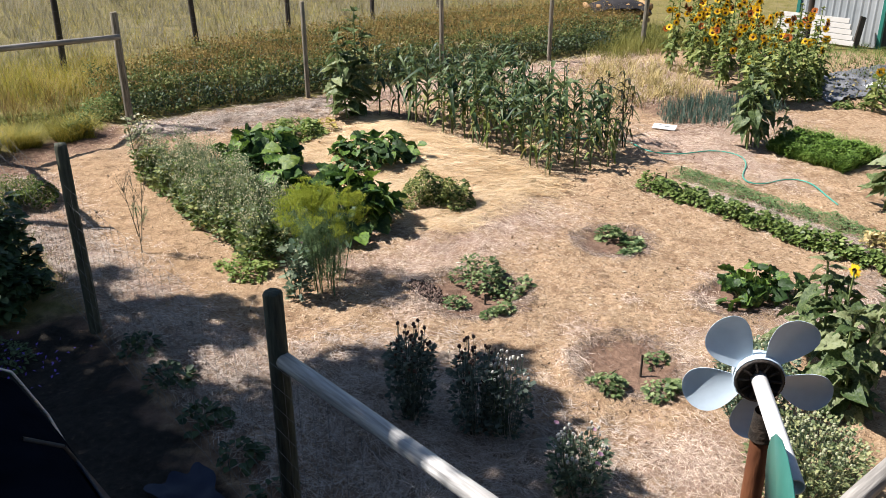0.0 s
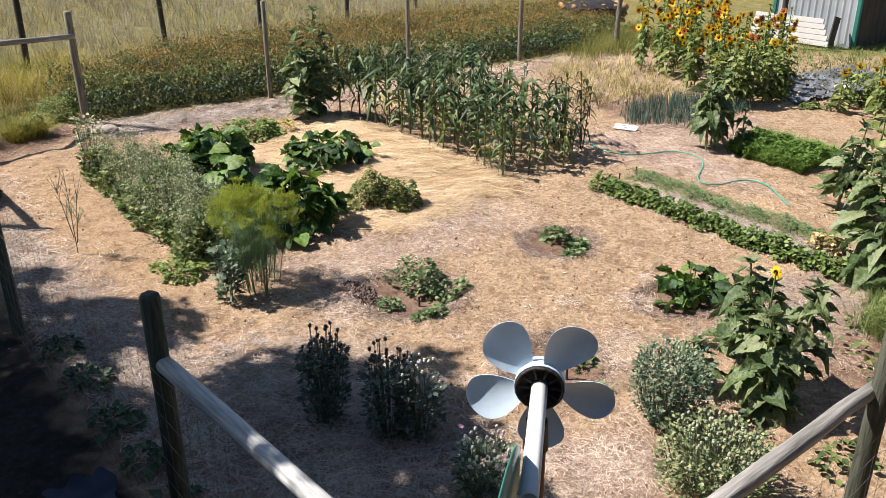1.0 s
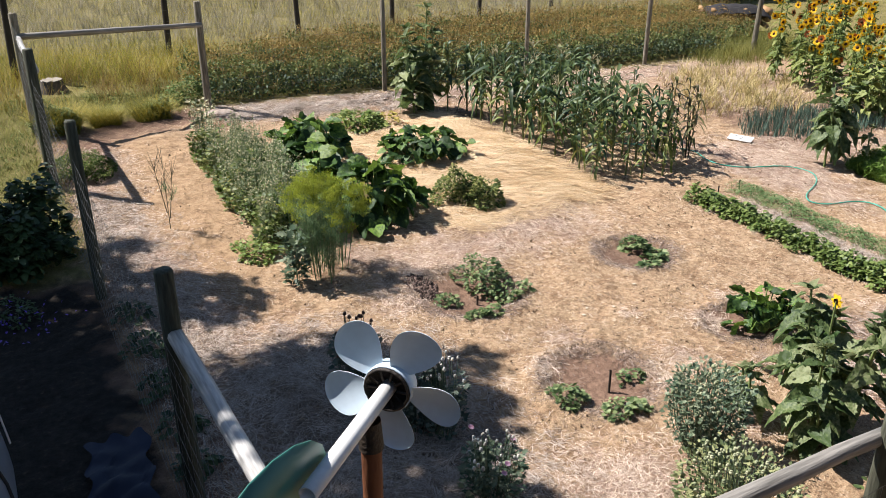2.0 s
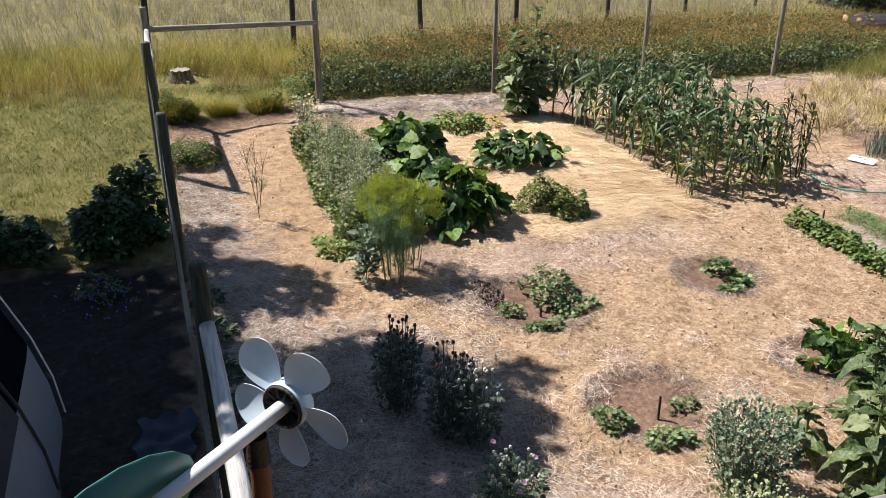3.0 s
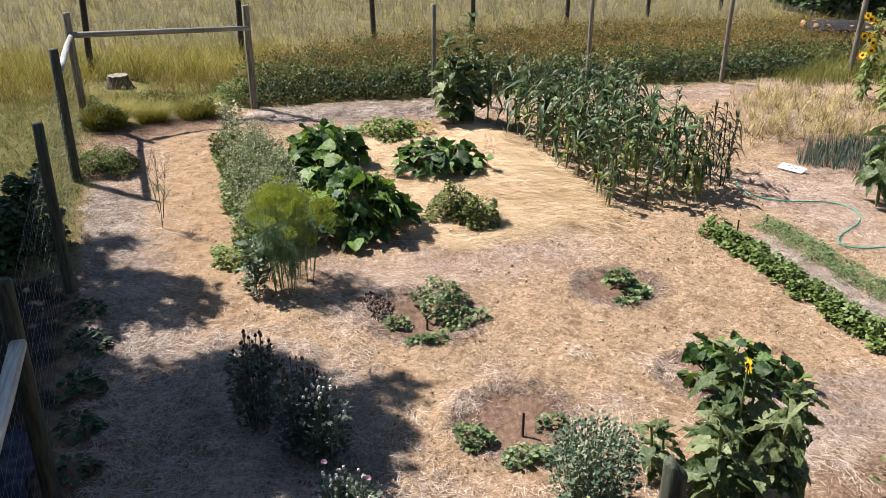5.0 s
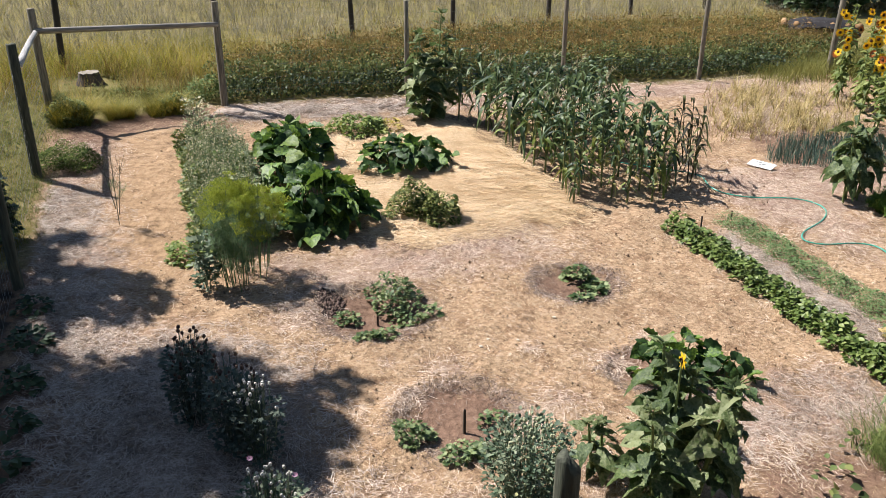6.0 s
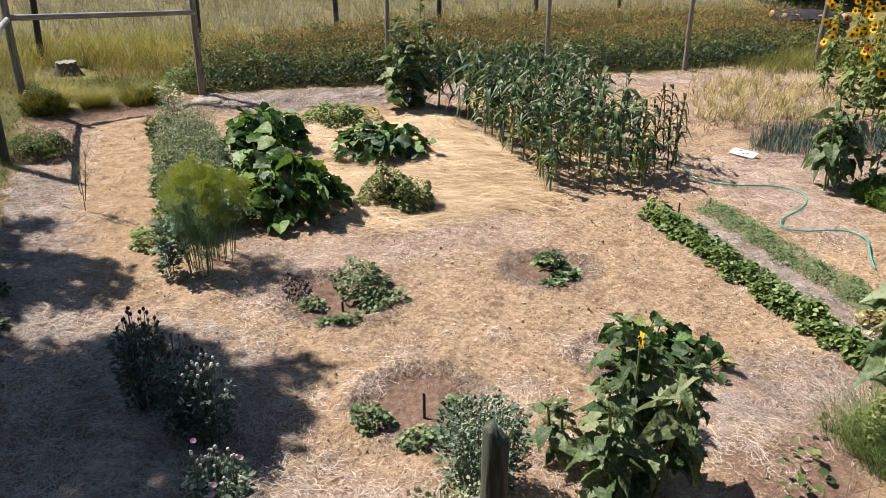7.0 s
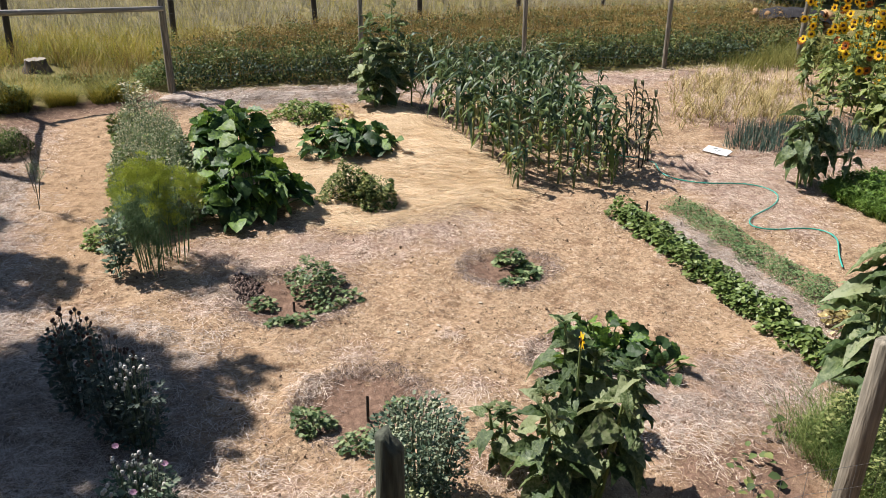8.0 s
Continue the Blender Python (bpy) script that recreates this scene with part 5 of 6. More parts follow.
def row_plants(name, x0, x1, y0, y1, h, n, size, template, material, label, category, seed):
    t = thing(name, (x0 + x1) / 2, (y0 + y1) / 2, gz((x0 + x1) / 2, (y0 + y1) / 2), label, category, kind="stuff")
    q = np.random.default_rng(seed)
    cx, cy = (x0 + x1) / 2, (y0 + y1) / 2
    x, y = q.uniform(x0, x1, n), q.uniform(y0, y1, n)
    u = 2 * (x - x0) / (x1 - x0) - 1
    hh = h * (0.75 + 0.4 * wave_noise(x, y, 0.4, seed)) * np.sqrt(np.clip(1.1 - u * u, 0.1, 1))
    z = hh * q.uniform(0.1, 1, n) ** 0.5
    P = np.c_[x - cx + 0.05 * wave_noise(y, y * 0, 0.6, seed), y - cy, z + ground_z(x, y) - gz(cx, cy)]
    a = q.uniform(0, 6.28, n)
    D = np.c_[np.cos(a), np.sin(a), q.normal(0.0, 0.4, n)]
    v, f = stamp(*template, P, D, q.normal(0, 0.35, (n, 3)) + np.array([0, 0, 1]), size * q.uniform(0.6, 1.3, n))
    part("foliage", mesh_of("foliage", v, f, material), t, None, "", "stuff")
    return t


for k in range(15):
    y = 3.45 + 3.3 * k / 14
    leafy("bean_plant", 9.38 + random.uniform(-0.04, 0.04), y, 0.17, 0.2, random.uniform(0.2, 0.28), 270, 0.064, fold_leaf, M["bean_leaf"], "bushy green bean plant in a long row", "beans", 400 + k, "bean row", stems=False)
row_plants("herb_row", 9.98, 10.5, 4.0, 6.85, 0.08, 5000, 0.024, small_leaf, M["herb"], "low row of fine grey-green herbs", "herbs", 2)
row_plants("yellowing_plant", 9.85, 10.2, 3.6, 4.0, 0.26, 260, 0.06, fold_leaf, M["garlic"], "yellowing leafy plant at the row's end", "plant", 3)


def tufts(name, n, area, h, w, material, label, category, seed, bend=0.4, spread=0.3, mask=None, profile=None, levels=3, cluster=0, kind="stuff", cl_r=0.06):
    """Upright blades over an area (x0, x1, y0, y1)."""
    q = np.random.default_rng(seed)
    x0, x1, y0, y1 = area
    if cluster:
        c = int(n / cluster)
        x, y = np.repeat(q.uniform(x0, x1, c), cluster), np.repeat(q.uniform(y0, y1, c), cluster)
        x, y = x + q.normal(0, cl_r, len(x)), y + q.normal(0, cl_r, len(y))
    else:
        x, y = q.uniform(x0, x1, n), q.uniform(y0, y1, n)
    if mask is not None:
        keep = q.uniform(0, 1, len(x)) < mask(x, y)
        x, y = x[keep], y[keep]
    k = len(x)
    a = q.uniform(0, 6.28, k)
    D = np.c_[np.cos(a) * spread, np.sin(a) * spread, np.ones(k)]
    B = np.c_[np.cos(a), np.sin(a), -0.4 * np.ones(k)] * (bend * q.uniform(0.2, 1.2, k))[:, None]
    P = np.c_[x, y, ground_z(x, y) - 0.01]
    v, f = ribbons(P, D, h * q.uniform(0.55, 1.15, k), w, B, levels=levels, profile=profile)
    return tagged(new(name, mesh_of(name, v, f, material)), label, category, kind=kind)


ONION = [(12.25, 8.65), (12.95, 8.1), (15.0, 7.95), (15.4, 9.1), (13.2, 9.45)]
GARLIC = [(12.3, 9.95), (14.6, 9.3), (16.6, 11.6), (15.2, 12.5), (14.0, 12.3)]
tufts("onion_bed", 3600, (12.2, 15.5, 7.9, 9.5), 0.25, 0.011, M["onion"], "bed of blue-green onions in straw", "onions", 4, 0.15, 0.18, lambda x, y: inside(x, y, ONION, 0.1, 0.03), cluster=5, cl_r=0.03)
tufts("garlic_bed", 5600, (12.2, 17.0, 9.2, 12.7), 0.36, 0.013, M["garlic"], "bed of tall dry golden garlic stalks", "garlic", 5, 0.75, 0.3, lambda x, y: inside(x, y, GARLIC, 0.3, 0.15), cluster=9, cl_r=0.025)
tufts("carrot_bed", 6000, (12.35, 13.6, 5.45, 6.75), 0.3, 0.008, M["carrot"], "dense bed of bright green feathery carrot tops", "carrots", 6, 0.5, 0.5)
row_plants("carrot_bed", 12.35, 13.6, 5.45, 6.75, 0.29, 22000, 0.036, lobed, M["carrot"], "dense bed of bright green feathery carrot tops", "carrots", 7)
for k in range(15):
    leafy("herb_plant", 10.17 + random.uniform(-0.13, 0.13), 4.1 + 2.75 * k / 14 + random.uniform(-0.06, 0.06), random.uniform(0.14, 0.26), random.uniform(0.12, 0.22), random.uniform(0.09, 0.17), 210, 0.028, small_leaf, M["herb"], "small clump of fine grey-green herbs in straw", "herb", 500 + k, "herb row", flat=0.6)
tufts("feathery_plant", 5000, (8.25, 9.3, 1.5, 2.7), 0.4, 0.006, M["bed_leaf"], "tall feathery green plants by the fence", "plant", 8, 0.4, 0.5, lambda x, y: disc(x, y, 8.75, 2.1, 0.75, 0.75))
row_plants("weed_patch", 8.35, 9.4, 1.5, 2.65, 0.38, 9500, 0.036, small_leaf, M["weed_lime"], "leafy green plants by the fence", "weeds", 9)
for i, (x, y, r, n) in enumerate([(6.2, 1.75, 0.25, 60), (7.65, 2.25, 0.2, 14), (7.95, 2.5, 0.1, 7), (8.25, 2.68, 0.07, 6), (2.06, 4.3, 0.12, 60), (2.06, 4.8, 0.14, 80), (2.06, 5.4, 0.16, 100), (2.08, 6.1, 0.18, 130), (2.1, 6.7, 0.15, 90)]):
    # weeds under the tree take the leaf colour darkened for shade
    leafy("weed", x, y, r, r, 0.18 if i < 4 else 0.17, n if i < 4 else int(0.8 * n), 0.075, fold_leaf, M["weed_green" if i < 4 else "weed_shaded"], "small green weed growing beside the fence", "weeds", 60 + i, "weeds by the fence", stems=False)

# dead feathery twig plant
t = thing("dry_twig_plant", 2.88, 8.62, gz(2.88, 8.62), "thin dry dill stalk with bare branches", "plant")
q = np.random.default_rng(9)
A, B = [(0, 0, -0.02), (0.02, 0.02, 0.12), (-0.01, 0.0, 0.2)], [(0.02, 0.05, 0.95), (0.12, 0.02, 0.8), (-0.1, 0.05, 0.86)]
for k in range(30):
    m = k % 3
    u = q.uniform(0.25, 0.9)
    p = np.array(A[m]) * (1 - u) + np.array(B[m]) * u
    a = q.uniform(0, 6.28)
    A.append(p)
    B.append(p + np.array([0.09 * math.cos(a), 0.09 * math.sin(a), q.uniform(0.12, 0.26)]))
for k in range(len(A)):
    v, f = tubes(np.array(A[k:k + 1], float), np.array(B[k:k + 1], float), 0.006 if k < 3 else 0.003, 0.0014, 5)
    part("branch", mesh_of("branch", v, f, M["twig"]), t)
n = 1500
i = q.integers(3, 33, n)
u = q.uniform(0.2, 1, n)[:, None]
P = np.array(A)[i] * (1 - u) + np.array(B)[i] * u
P = P[P[:, 2] < 0.55]
v, f = ribbons(P, q.normal(0, 1, (len(P), 3)), 0.05, 0.0025, levels=2)
part("fronds", mesh_of("fronds", v, f, M["dill_green"]), t, None, "", "stuff")

# ---- small things in the garden ----
for x, y, h in ((9.7, 6.73, 0.17), (10.27, 6.88, 0.12), (5.41, 3.8, 0.22), (5.2, 5.6, 0.1)):
    z = gz(x, y)
    st = thing("garden_stake", x, y, z, "short dark wooden marker stake", "stake", "marker stakes")
    v, f = tubes(np.array([[0, 0, -0.05]]), np.array([[0, 0, h]]), 0.012, 0.011, 6)
    part("shaft", mesh_of("shaft", v, f, M["dark_wood"], False), st)


def slab(w, d, h, bevel=0.004):
    bm = bmesh.new()
    bmesh.ops.create_cube(bm, size=1.0)
    bmesh.ops.scale(bm, vec=(w, d, h), verts=bm.verts)
    bmesh.ops.bevel(bm, geom=list(bm.edges), offset=bevel, segments=1, affect="EDGES")
    return bm


def bm_part(name, bm, material, parent, m=None, label=""):
    me = bpy.data.meshes.new(name)
    bm.to_mesh(me)
    bm.free()
    me.materials.append(material)
    return part(name, me, parent, m, label)


zs = gz(12.0, 8.5)
sg = thing("bed_sign", 12.02, 8.48, zs, "white board sign with dark marks lying on straw", "sign", rz=-68)
bm_part("board", slab(0.40, 0.17, 0.015), M["board"], sg, pose(0, 0, 0.05, 14, 0, 0))
for k, (bx, bl) in enumerate(((-0.06, 0.09), (0.05, 0.07), (0.0, 0.05))):
    bm_part("mark", slab(bl, 0.018, 0.003, 0.001), M["ink"], sg, pose(bx, 0.03 - 0.03 * k, 0.062 + (0.03 - 0.03 * k) * 0.25, 14, 0, 12), "dark smudged writing" if k == 0 else "")


def tube_curve(name, pts, r, material, label, category):
    cu = bpy.data.curves.new(name, "CURVE")
    cu.dimensions = "3D"
    cu.bevel_depth, cu.bevel_resolution, cu.resolution_u = r, 2, 8
    sp = cu.splines.new("NURBS")
    sp.points.add(len(pts) - 1)
    for p, co in zip(sp.points, pts):
        p.co = (*co, 1)
    sp.use_endpoint_u, sp.order_u = True, 4
    ob = new(name + "_path", cu)
    me = bpy.data.meshes.new_from_object(ob.evaluated_get(bpy.context.evaluated_depsgraph_get()))
    bpy.data.objects.remove(ob)
    me.name = name
    me.materials.clear()
    me.materials.append(material)
    for poly in me.polygons:
        poly.use_smooth = True
    return tagged(new(name, me), label, category)


HOSE = [(9.9, 9.1), (10.5, 8.7), (10.95, 8.4), (10.62, 7.95), (10.65, 7.6), (11.05, 7.38), (11.45, 7.3), (11.75, 7.1), (11.75, 6.75), (11.35, 6.45), (10.85, 6.25), (10.6, 6.0), (10.85, 5.82), (11.25, 5.85), (11.5, 5.7), (11.45, 5.4), (11.1, 5.1), (10.9, 4.8)]
tube_curve("garden_hose", [(x, y, gz(x, y) + 0.022) for x, y in HOSE], 0.009, M["hose"], "teal green garden hose snaking over the straw", "hose")

# flat stone at the foot of the gate post
stone_bm = bmesh.new()
bmesh.ops.create_icosphere(stone_bm, subdivisions=3, radius=1)
for vert in stone_bm.verts:
    n = vert.co.normalized()
    k = 1 + 0.12 * math.sin(4.1 * n.x + 1) * math.cos(3.3 * n.y) + 0.05 * math.sin(11 * n.x + 7 * n.y)
    vert.co = (n.x * 0.27 * k, n.y * 0.17 * k, 0.04 + 0.075 * max(-0.9, min(0.75, n.z)) * k)
stone_me = bpy.data.meshes.new("flat_stone")
stone_bm.to_mesh(stone_me)
stone_bm.free()
stone_me.materials.append(M["stone"])
stone = new("flat_stone", stone_me)
stone.matrix_world = pose(4.68, 12.89, gz(4.68, 12.89), 0, 0, -12)
tagged(stone, "flat pale stone lying by the gate post", "stone")

# stump
stp = thing("tree_stump", 2.45, 15.55, gz(2.45, 15.55), "weathered grey tree stump in dry grass", "stump")
q = np.random.default_rng(4)
sides = 18
ring = 1 + q.normal(0, 0.05, sides)
V = [(r * ring[j] * math.cos(j * 6.2832 / sides), r * ring[j] * math.sin(j * 6.2832 / sides), z + (0.012 * math.sin(3 * j) if z > 0.18 else 0)) for z, r in ((-0.1, 0.31), (0.03, 0.245), (0.12, 0.2), (0.215, 0.18)) for j in range(sides)]
F = np.array([(i * sides + j, i * sides + (j + 1) % sides, (i + 1) * sides + (j + 1) % sides, (i + 1) * sides + j) for i in range(3) for j in range(sides)])
part("trunk", mesh_of("trunk", np.array(V), F, M["stump"]), stp)
V = [(0, 0, 0.219)] + [(0.18 * ring[j] * math.cos(j * 6.2832 / sides), 0.18 * ring[j] * math.sin(j * 6.2832 / sides), 0.217 + 0.012 * math.sin(3 * j)) for j in range(sides)]
part("cut_face", mesh_of("cut_face", np.array(V), np.array([(0, 1 + j, 1 + (j + 1) % sides) for j in range(sides)]), M["stump_top"]), stp, None, "pale sawn wood")

# woodpile under a dark sheet
wp = thing("woodpile", 19.6, 15.8, gz(19.6, 15.8) + 0.12, "low pile of split logs under a dark sheet", "woodpile", rz=-35)
q = np.random.default_rng(8)
for k in range(21):
    r = q.uniform(0.07, 0.12)
    x0 = -0.9 + (k % 7) * 0.28
    zz = 0.1 + 0.18 * (k // 7)
    v, f = tubes(np.array([[0, -0.35, 0]]), np.array([[0, 0.35, 0]]), r, r * 0.95, 8)
    cap = np.array([list(range(8))[::-1], list(range(8, 16))])
    part("log", mesh_of("log", v, [f, cap], M["log"], False), wp, pose(x0, q.uniform(-0.05, 0.05), zz, 0, q.uniform(0, 60), q.uniform(-8, 8)))
nx2, ny2 = 16, 10
V = [((i / (nx2 - 1) - 0.5) * 1.7, (j / (ny2 - 1) - 0.5) * 1.0, 0.6 - 0.16 * (abs(i / (nx2 - 1) - 0.5) * 2) ** 4 - 0.16 * (abs(j / (ny2 - 1) - 0.5) * 2) ** 3 + 0.02 * math.sin(i * 1.9 + j)) for j in range(ny2) for i in range(nx2)]
F = np.array([(j * nx2 + i, j * nx2 + i + 1, (j + 1) * nx2 + i + 1, (j + 1) * nx2 + i) for j in range(ny2 - 1) for i in range(nx2 - 1)])
n = len(V)
V = np.array(V)
me = mesh_of("sheet", np.concatenate([V, V - np.array([0, 0, 0.02])]), [F, F[:, ::-1] + n], M["sheet"])
part("sheet", me, wp, None, "dark grey sheet cover")

# black weed fabric beyond the sunflowers
nx2, ny2 = 72, 40
V = []
for j in range(ny2):
    for i in range(nx2):
        u, w = i / (nx2 - 1), j / (ny2 - 1)
        x, y = 16.3 + 3.6 * u + 1.4 * w, 7.75 + 1.5 * w - 0.4 * u
        V.append((x, y, gz(x, y) + 0.025 + 0.06 * max(0, float(wave_noise(np.array([x]), np.array([y]), 0.7, 6)[0])) + 0.04 * abs(float(wave_noise(np.array([x]), np.array([y]), 0.22, 16)[0]))))
F = np.array([(j * nx2 + i, j * nx2 + i + 1, (j + 1) * nx2 + i + 1, (j + 1) * nx2 + i) for j in range(ny2 - 1) for i in range(nx2 - 1)])
tagged(new("weed_fabric", mesh_of("weed_fabric", np.array(V), F, M["fabric"])), "wrinkled dark weed fabric spread on soil", "fabric")


for i in range(20):
    u = random.uniform(0, 3.8)
    x, y = 16.2 + u, 7.35 - 0.1 * u + (random.uniform(-0.4, 0.2) if i % 4 else random.uniform(0.6, 1.7))
    leafy("weed", x, y, random.uniform(0.16, 0.34), random.uniform(0.12, 0.25), random.uniform(0.12, 0.32), 200, 0.06, fold_leaf, (M["lime_leaf"], M["bed_leaf"], M["weed_lime"], M["lime_leaf"])[i % 4], "sprawling green weed at the fabric's edge", "weeds", 200 + i, "weeds by the fabric", flat=0.6)
tagged(new("pale_rag", mesh_of("pale_rag", np.array([(18.2 + 0.06 * i + 0.03 * math.sin(3 * j), 7.75 + 0.05 * j, gz(18.2, 7.75) + 0.1 + 0.03 * math.sin(2.3 * i + 1.7 * j)) for j in range(5) for i in range(8)]), np.array([(j * 8 + i, j * 8 + i + 1, j * 8 + i + 9, j * 8 + i + 8) for j in range(4) for i in range(7)]), M["board"])), "crumpled white scrap lying on dark fabric", "scrap")


# ---- shed with siding stack ----
def shed():
    s = thing("metal_shed", 23.4, 11.2, gz(23.4, 11.2), "grey ribbed metal shed with green corner trim", "shed")
    y0, y1, h = -1.1, 1.2, 2.5
    n = 24
    V = []
    for k in range(n * 4 + 1):
        y = y0 + (y1 - y0) * k / (n * 4)
        d = 0.025 if k % 8 in (0, 1) else 0.0
        V += [(-d, y, -0.1), (-d, y, h)]
    F = np.array([(2 * k, 2 * k + 1, 2 * k + 3, 2 * k + 2) for k in range(n * 4)])
    part("wall", mesh_of("wall", np.array(V), F, M["metal_wall"], False), s)
    bm_part("corner_trim", slab(0.1, 0.1, h + 0.1), M["green_trim"], s, pose(0, y0 - 0.03, h / 2 - 0.05), "green corner trim")
    bm_part("corner_trim", slab(0.1, 0.1, h + 0.1), M["green_trim"], s, pose(0, y1 + 0.03, h / 2 - 0.05))
    # dark wood here paints the shade on the shed's side
    bm_part("side_wall", slab(3.0, 0.06, h), M["dark_wood"], s, pose(1.5, y0 - 0.02, h / 2 - 0.05), "side wall with shade put into its dark colour")
    bm_part("back_wall", slab(3.0, 0.06, h), M["metal_wall"], s, pose(1.5, y1 + 0.02, h / 2 - 0.05))
    bm_part("roof", slab(3.4, 2.7, 0.08), M["metal_wall"], s, pose(1.5, 0.05, h + 0.1, 0, -4, 0))
    q = thing("siding_stack", 22.7, 11.55, gz(22.7, 11.55), "stack of long white siding boards leaning on the shed", "boards")
    for k in range(5):
        bm_part("board", slab(0.035, 2.3 - 0.08 * k, 0.13, 0.006), M["siding"], q, pose(0.035 * k, 0.03 * k, 0.08 + 0.137 * k, 0, 14, 0))
    # dark slab added as the shade on the stack's end
    bm_part("shade_panel", slab(0.3, 0.04, 0.8), M["dark_wood"], q, pose(0.25, -1.12, 0.36, 0, 14, 0), "dark panel standing for the shaded end of the stack")


shed()


def parked_van():
    """Small van beside the fence, seen from above: leaning sides, rounded end, dark sill and seams."""
    z0 = gz(0.3, 3.0)
    s = thing("parked_van", -0.05, 2.5, z0, "pale-sided van with a dark roof parked in deep shade", "van")
    side = [(0.9, 0.26), (1.0, 0.5), (0.97, 0.8), (0.89, 1.12), (0.76, 1.46), (0.6, 1.58), (0.3, 1.63), (0.0, 1.645)]
    prof = side + [(-x, z) for x, z in side[-2::-1]]
    k = len(prof)
    ys = [-2.1, -2.0, -1.6, 0.0, 1.14, 1.18, 1.75, 1.95, 2.03, 2.06]
    pull = [0.88, 0.95, 1.0, 1.0, 1.0, 1.0, 1.0, 0.985, 0.95, 0.9]
    V = np.array([(x * p, y, 0.26 + (z - 0.26) * (0.6 + 0.4 * p)) for y, p in zip(ys, pull) for x, z in prof])
    F = np.array([(r * k + c, (r + 1) * k + c, (r + 1) * k + c + 1, r * k + c + 1) for r in range(len(ys) - 1) for c in range(k - 1)])
    n = len(V)
    V = np.concatenate([V, [(0, ys[0], 0.9), (0, ys[-1], 0.9)]])
    caps = np.array([(c, c + 1, n) for c in range(k - 1)] + [((len(ys) - 1) * k + c + 1, (len(ys) - 1) * k + c, n + 1) for c in range(k - 1)])
    body = mesh_of("body", V, [F, caps], [M["roof_panel"], M["van_side"]])
    for i, poly in enumerate(body.polygons):
        poly.material_index = 1 if i < len(F) and i % (k - 1) in (1, 2, k - 4, k - 3) else 0
    part("body", body, s)
    # upright end trim and seam follow the side's lean
    for nm, y, w, mt, lb in (("end_trim", 2.03, 0.007, "board", "pale rubber end trim"), ("door_seam", 1.16, 0.014, "ink", "dark door seam")):
        pts = np.array([(x + 0.004, y, z) for x, z in side[1:6]])
        v, f = tubes(pts[:-1], pts[1:], w, w, 6)
        part(nm, mesh_of(nm, v, f, M[mt]), s, None, lb)
    bm_part("sill", slab(1.84, 4.0, 0.2, 0.03), M["ink"], s, pose(0, -0.02, 0.3), "black sill panel")
    bm_part("side_window", slab(0.012, 1.9, 0.34, 0.004), M["tarp"], s, pose(0.845, 0.1, 1.28, 0, -21, 0), "dark side window glass")
    for x in (-0.86, 0.86):
        for y in (-1.35, 1.35):
            v, f = tubes(np.array([[-0.09, 0, 0]]), np.array([[0.09, 0, 0]]), 0.3, 0.3, 20)
            w = part("wheel", mesh_of("wheel", v, [f, np.array([list(range(20))[::-1], list(range(20, 40))])], M["ink"], False), s, pose(x, y, 0.3), "black tyre")
            v, f = tubes(np.array([[-0.095, 0, 0]]), np.array([[0.095, 0, 0]]), 0.17, 0.17, 16)
            part("rim", mesh_of("rim", v, [f, np.array([list(range(16))[::-1], list(range(16, 32))])], M["wire"], False), w)


parked_van()

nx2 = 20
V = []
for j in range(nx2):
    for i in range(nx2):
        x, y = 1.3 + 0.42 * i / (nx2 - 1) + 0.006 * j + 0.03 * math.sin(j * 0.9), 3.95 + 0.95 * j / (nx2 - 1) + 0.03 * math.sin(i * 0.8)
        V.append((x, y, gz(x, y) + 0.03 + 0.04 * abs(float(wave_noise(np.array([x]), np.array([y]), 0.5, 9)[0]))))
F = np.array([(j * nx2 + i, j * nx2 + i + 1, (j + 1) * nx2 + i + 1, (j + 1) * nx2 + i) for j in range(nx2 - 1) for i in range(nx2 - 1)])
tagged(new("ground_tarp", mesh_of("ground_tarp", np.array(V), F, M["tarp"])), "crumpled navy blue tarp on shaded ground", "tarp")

# ---- plain unseen walls added behind the walk to close it and block skylight ----
for nm, w, d, m in (("wall_west", 0.25, 9.0, pose(-1.4, -1.6, 2.4)), ("wall_south", 16.0, 0.25, pose(6.7, -5.9, 2.4))):
    bm = slab(w, d, 5.4)
    me = bpy.data.meshes.new(nm)
    bm.to_mesh(me)
    bm.free()
    me.materials.append(M["dark_wood"])
    ob = tagged(new(nm, me), "plain dark timber wall, added unseen to block skylight", "wall", kind="structure")
    ob.matrix_world = m


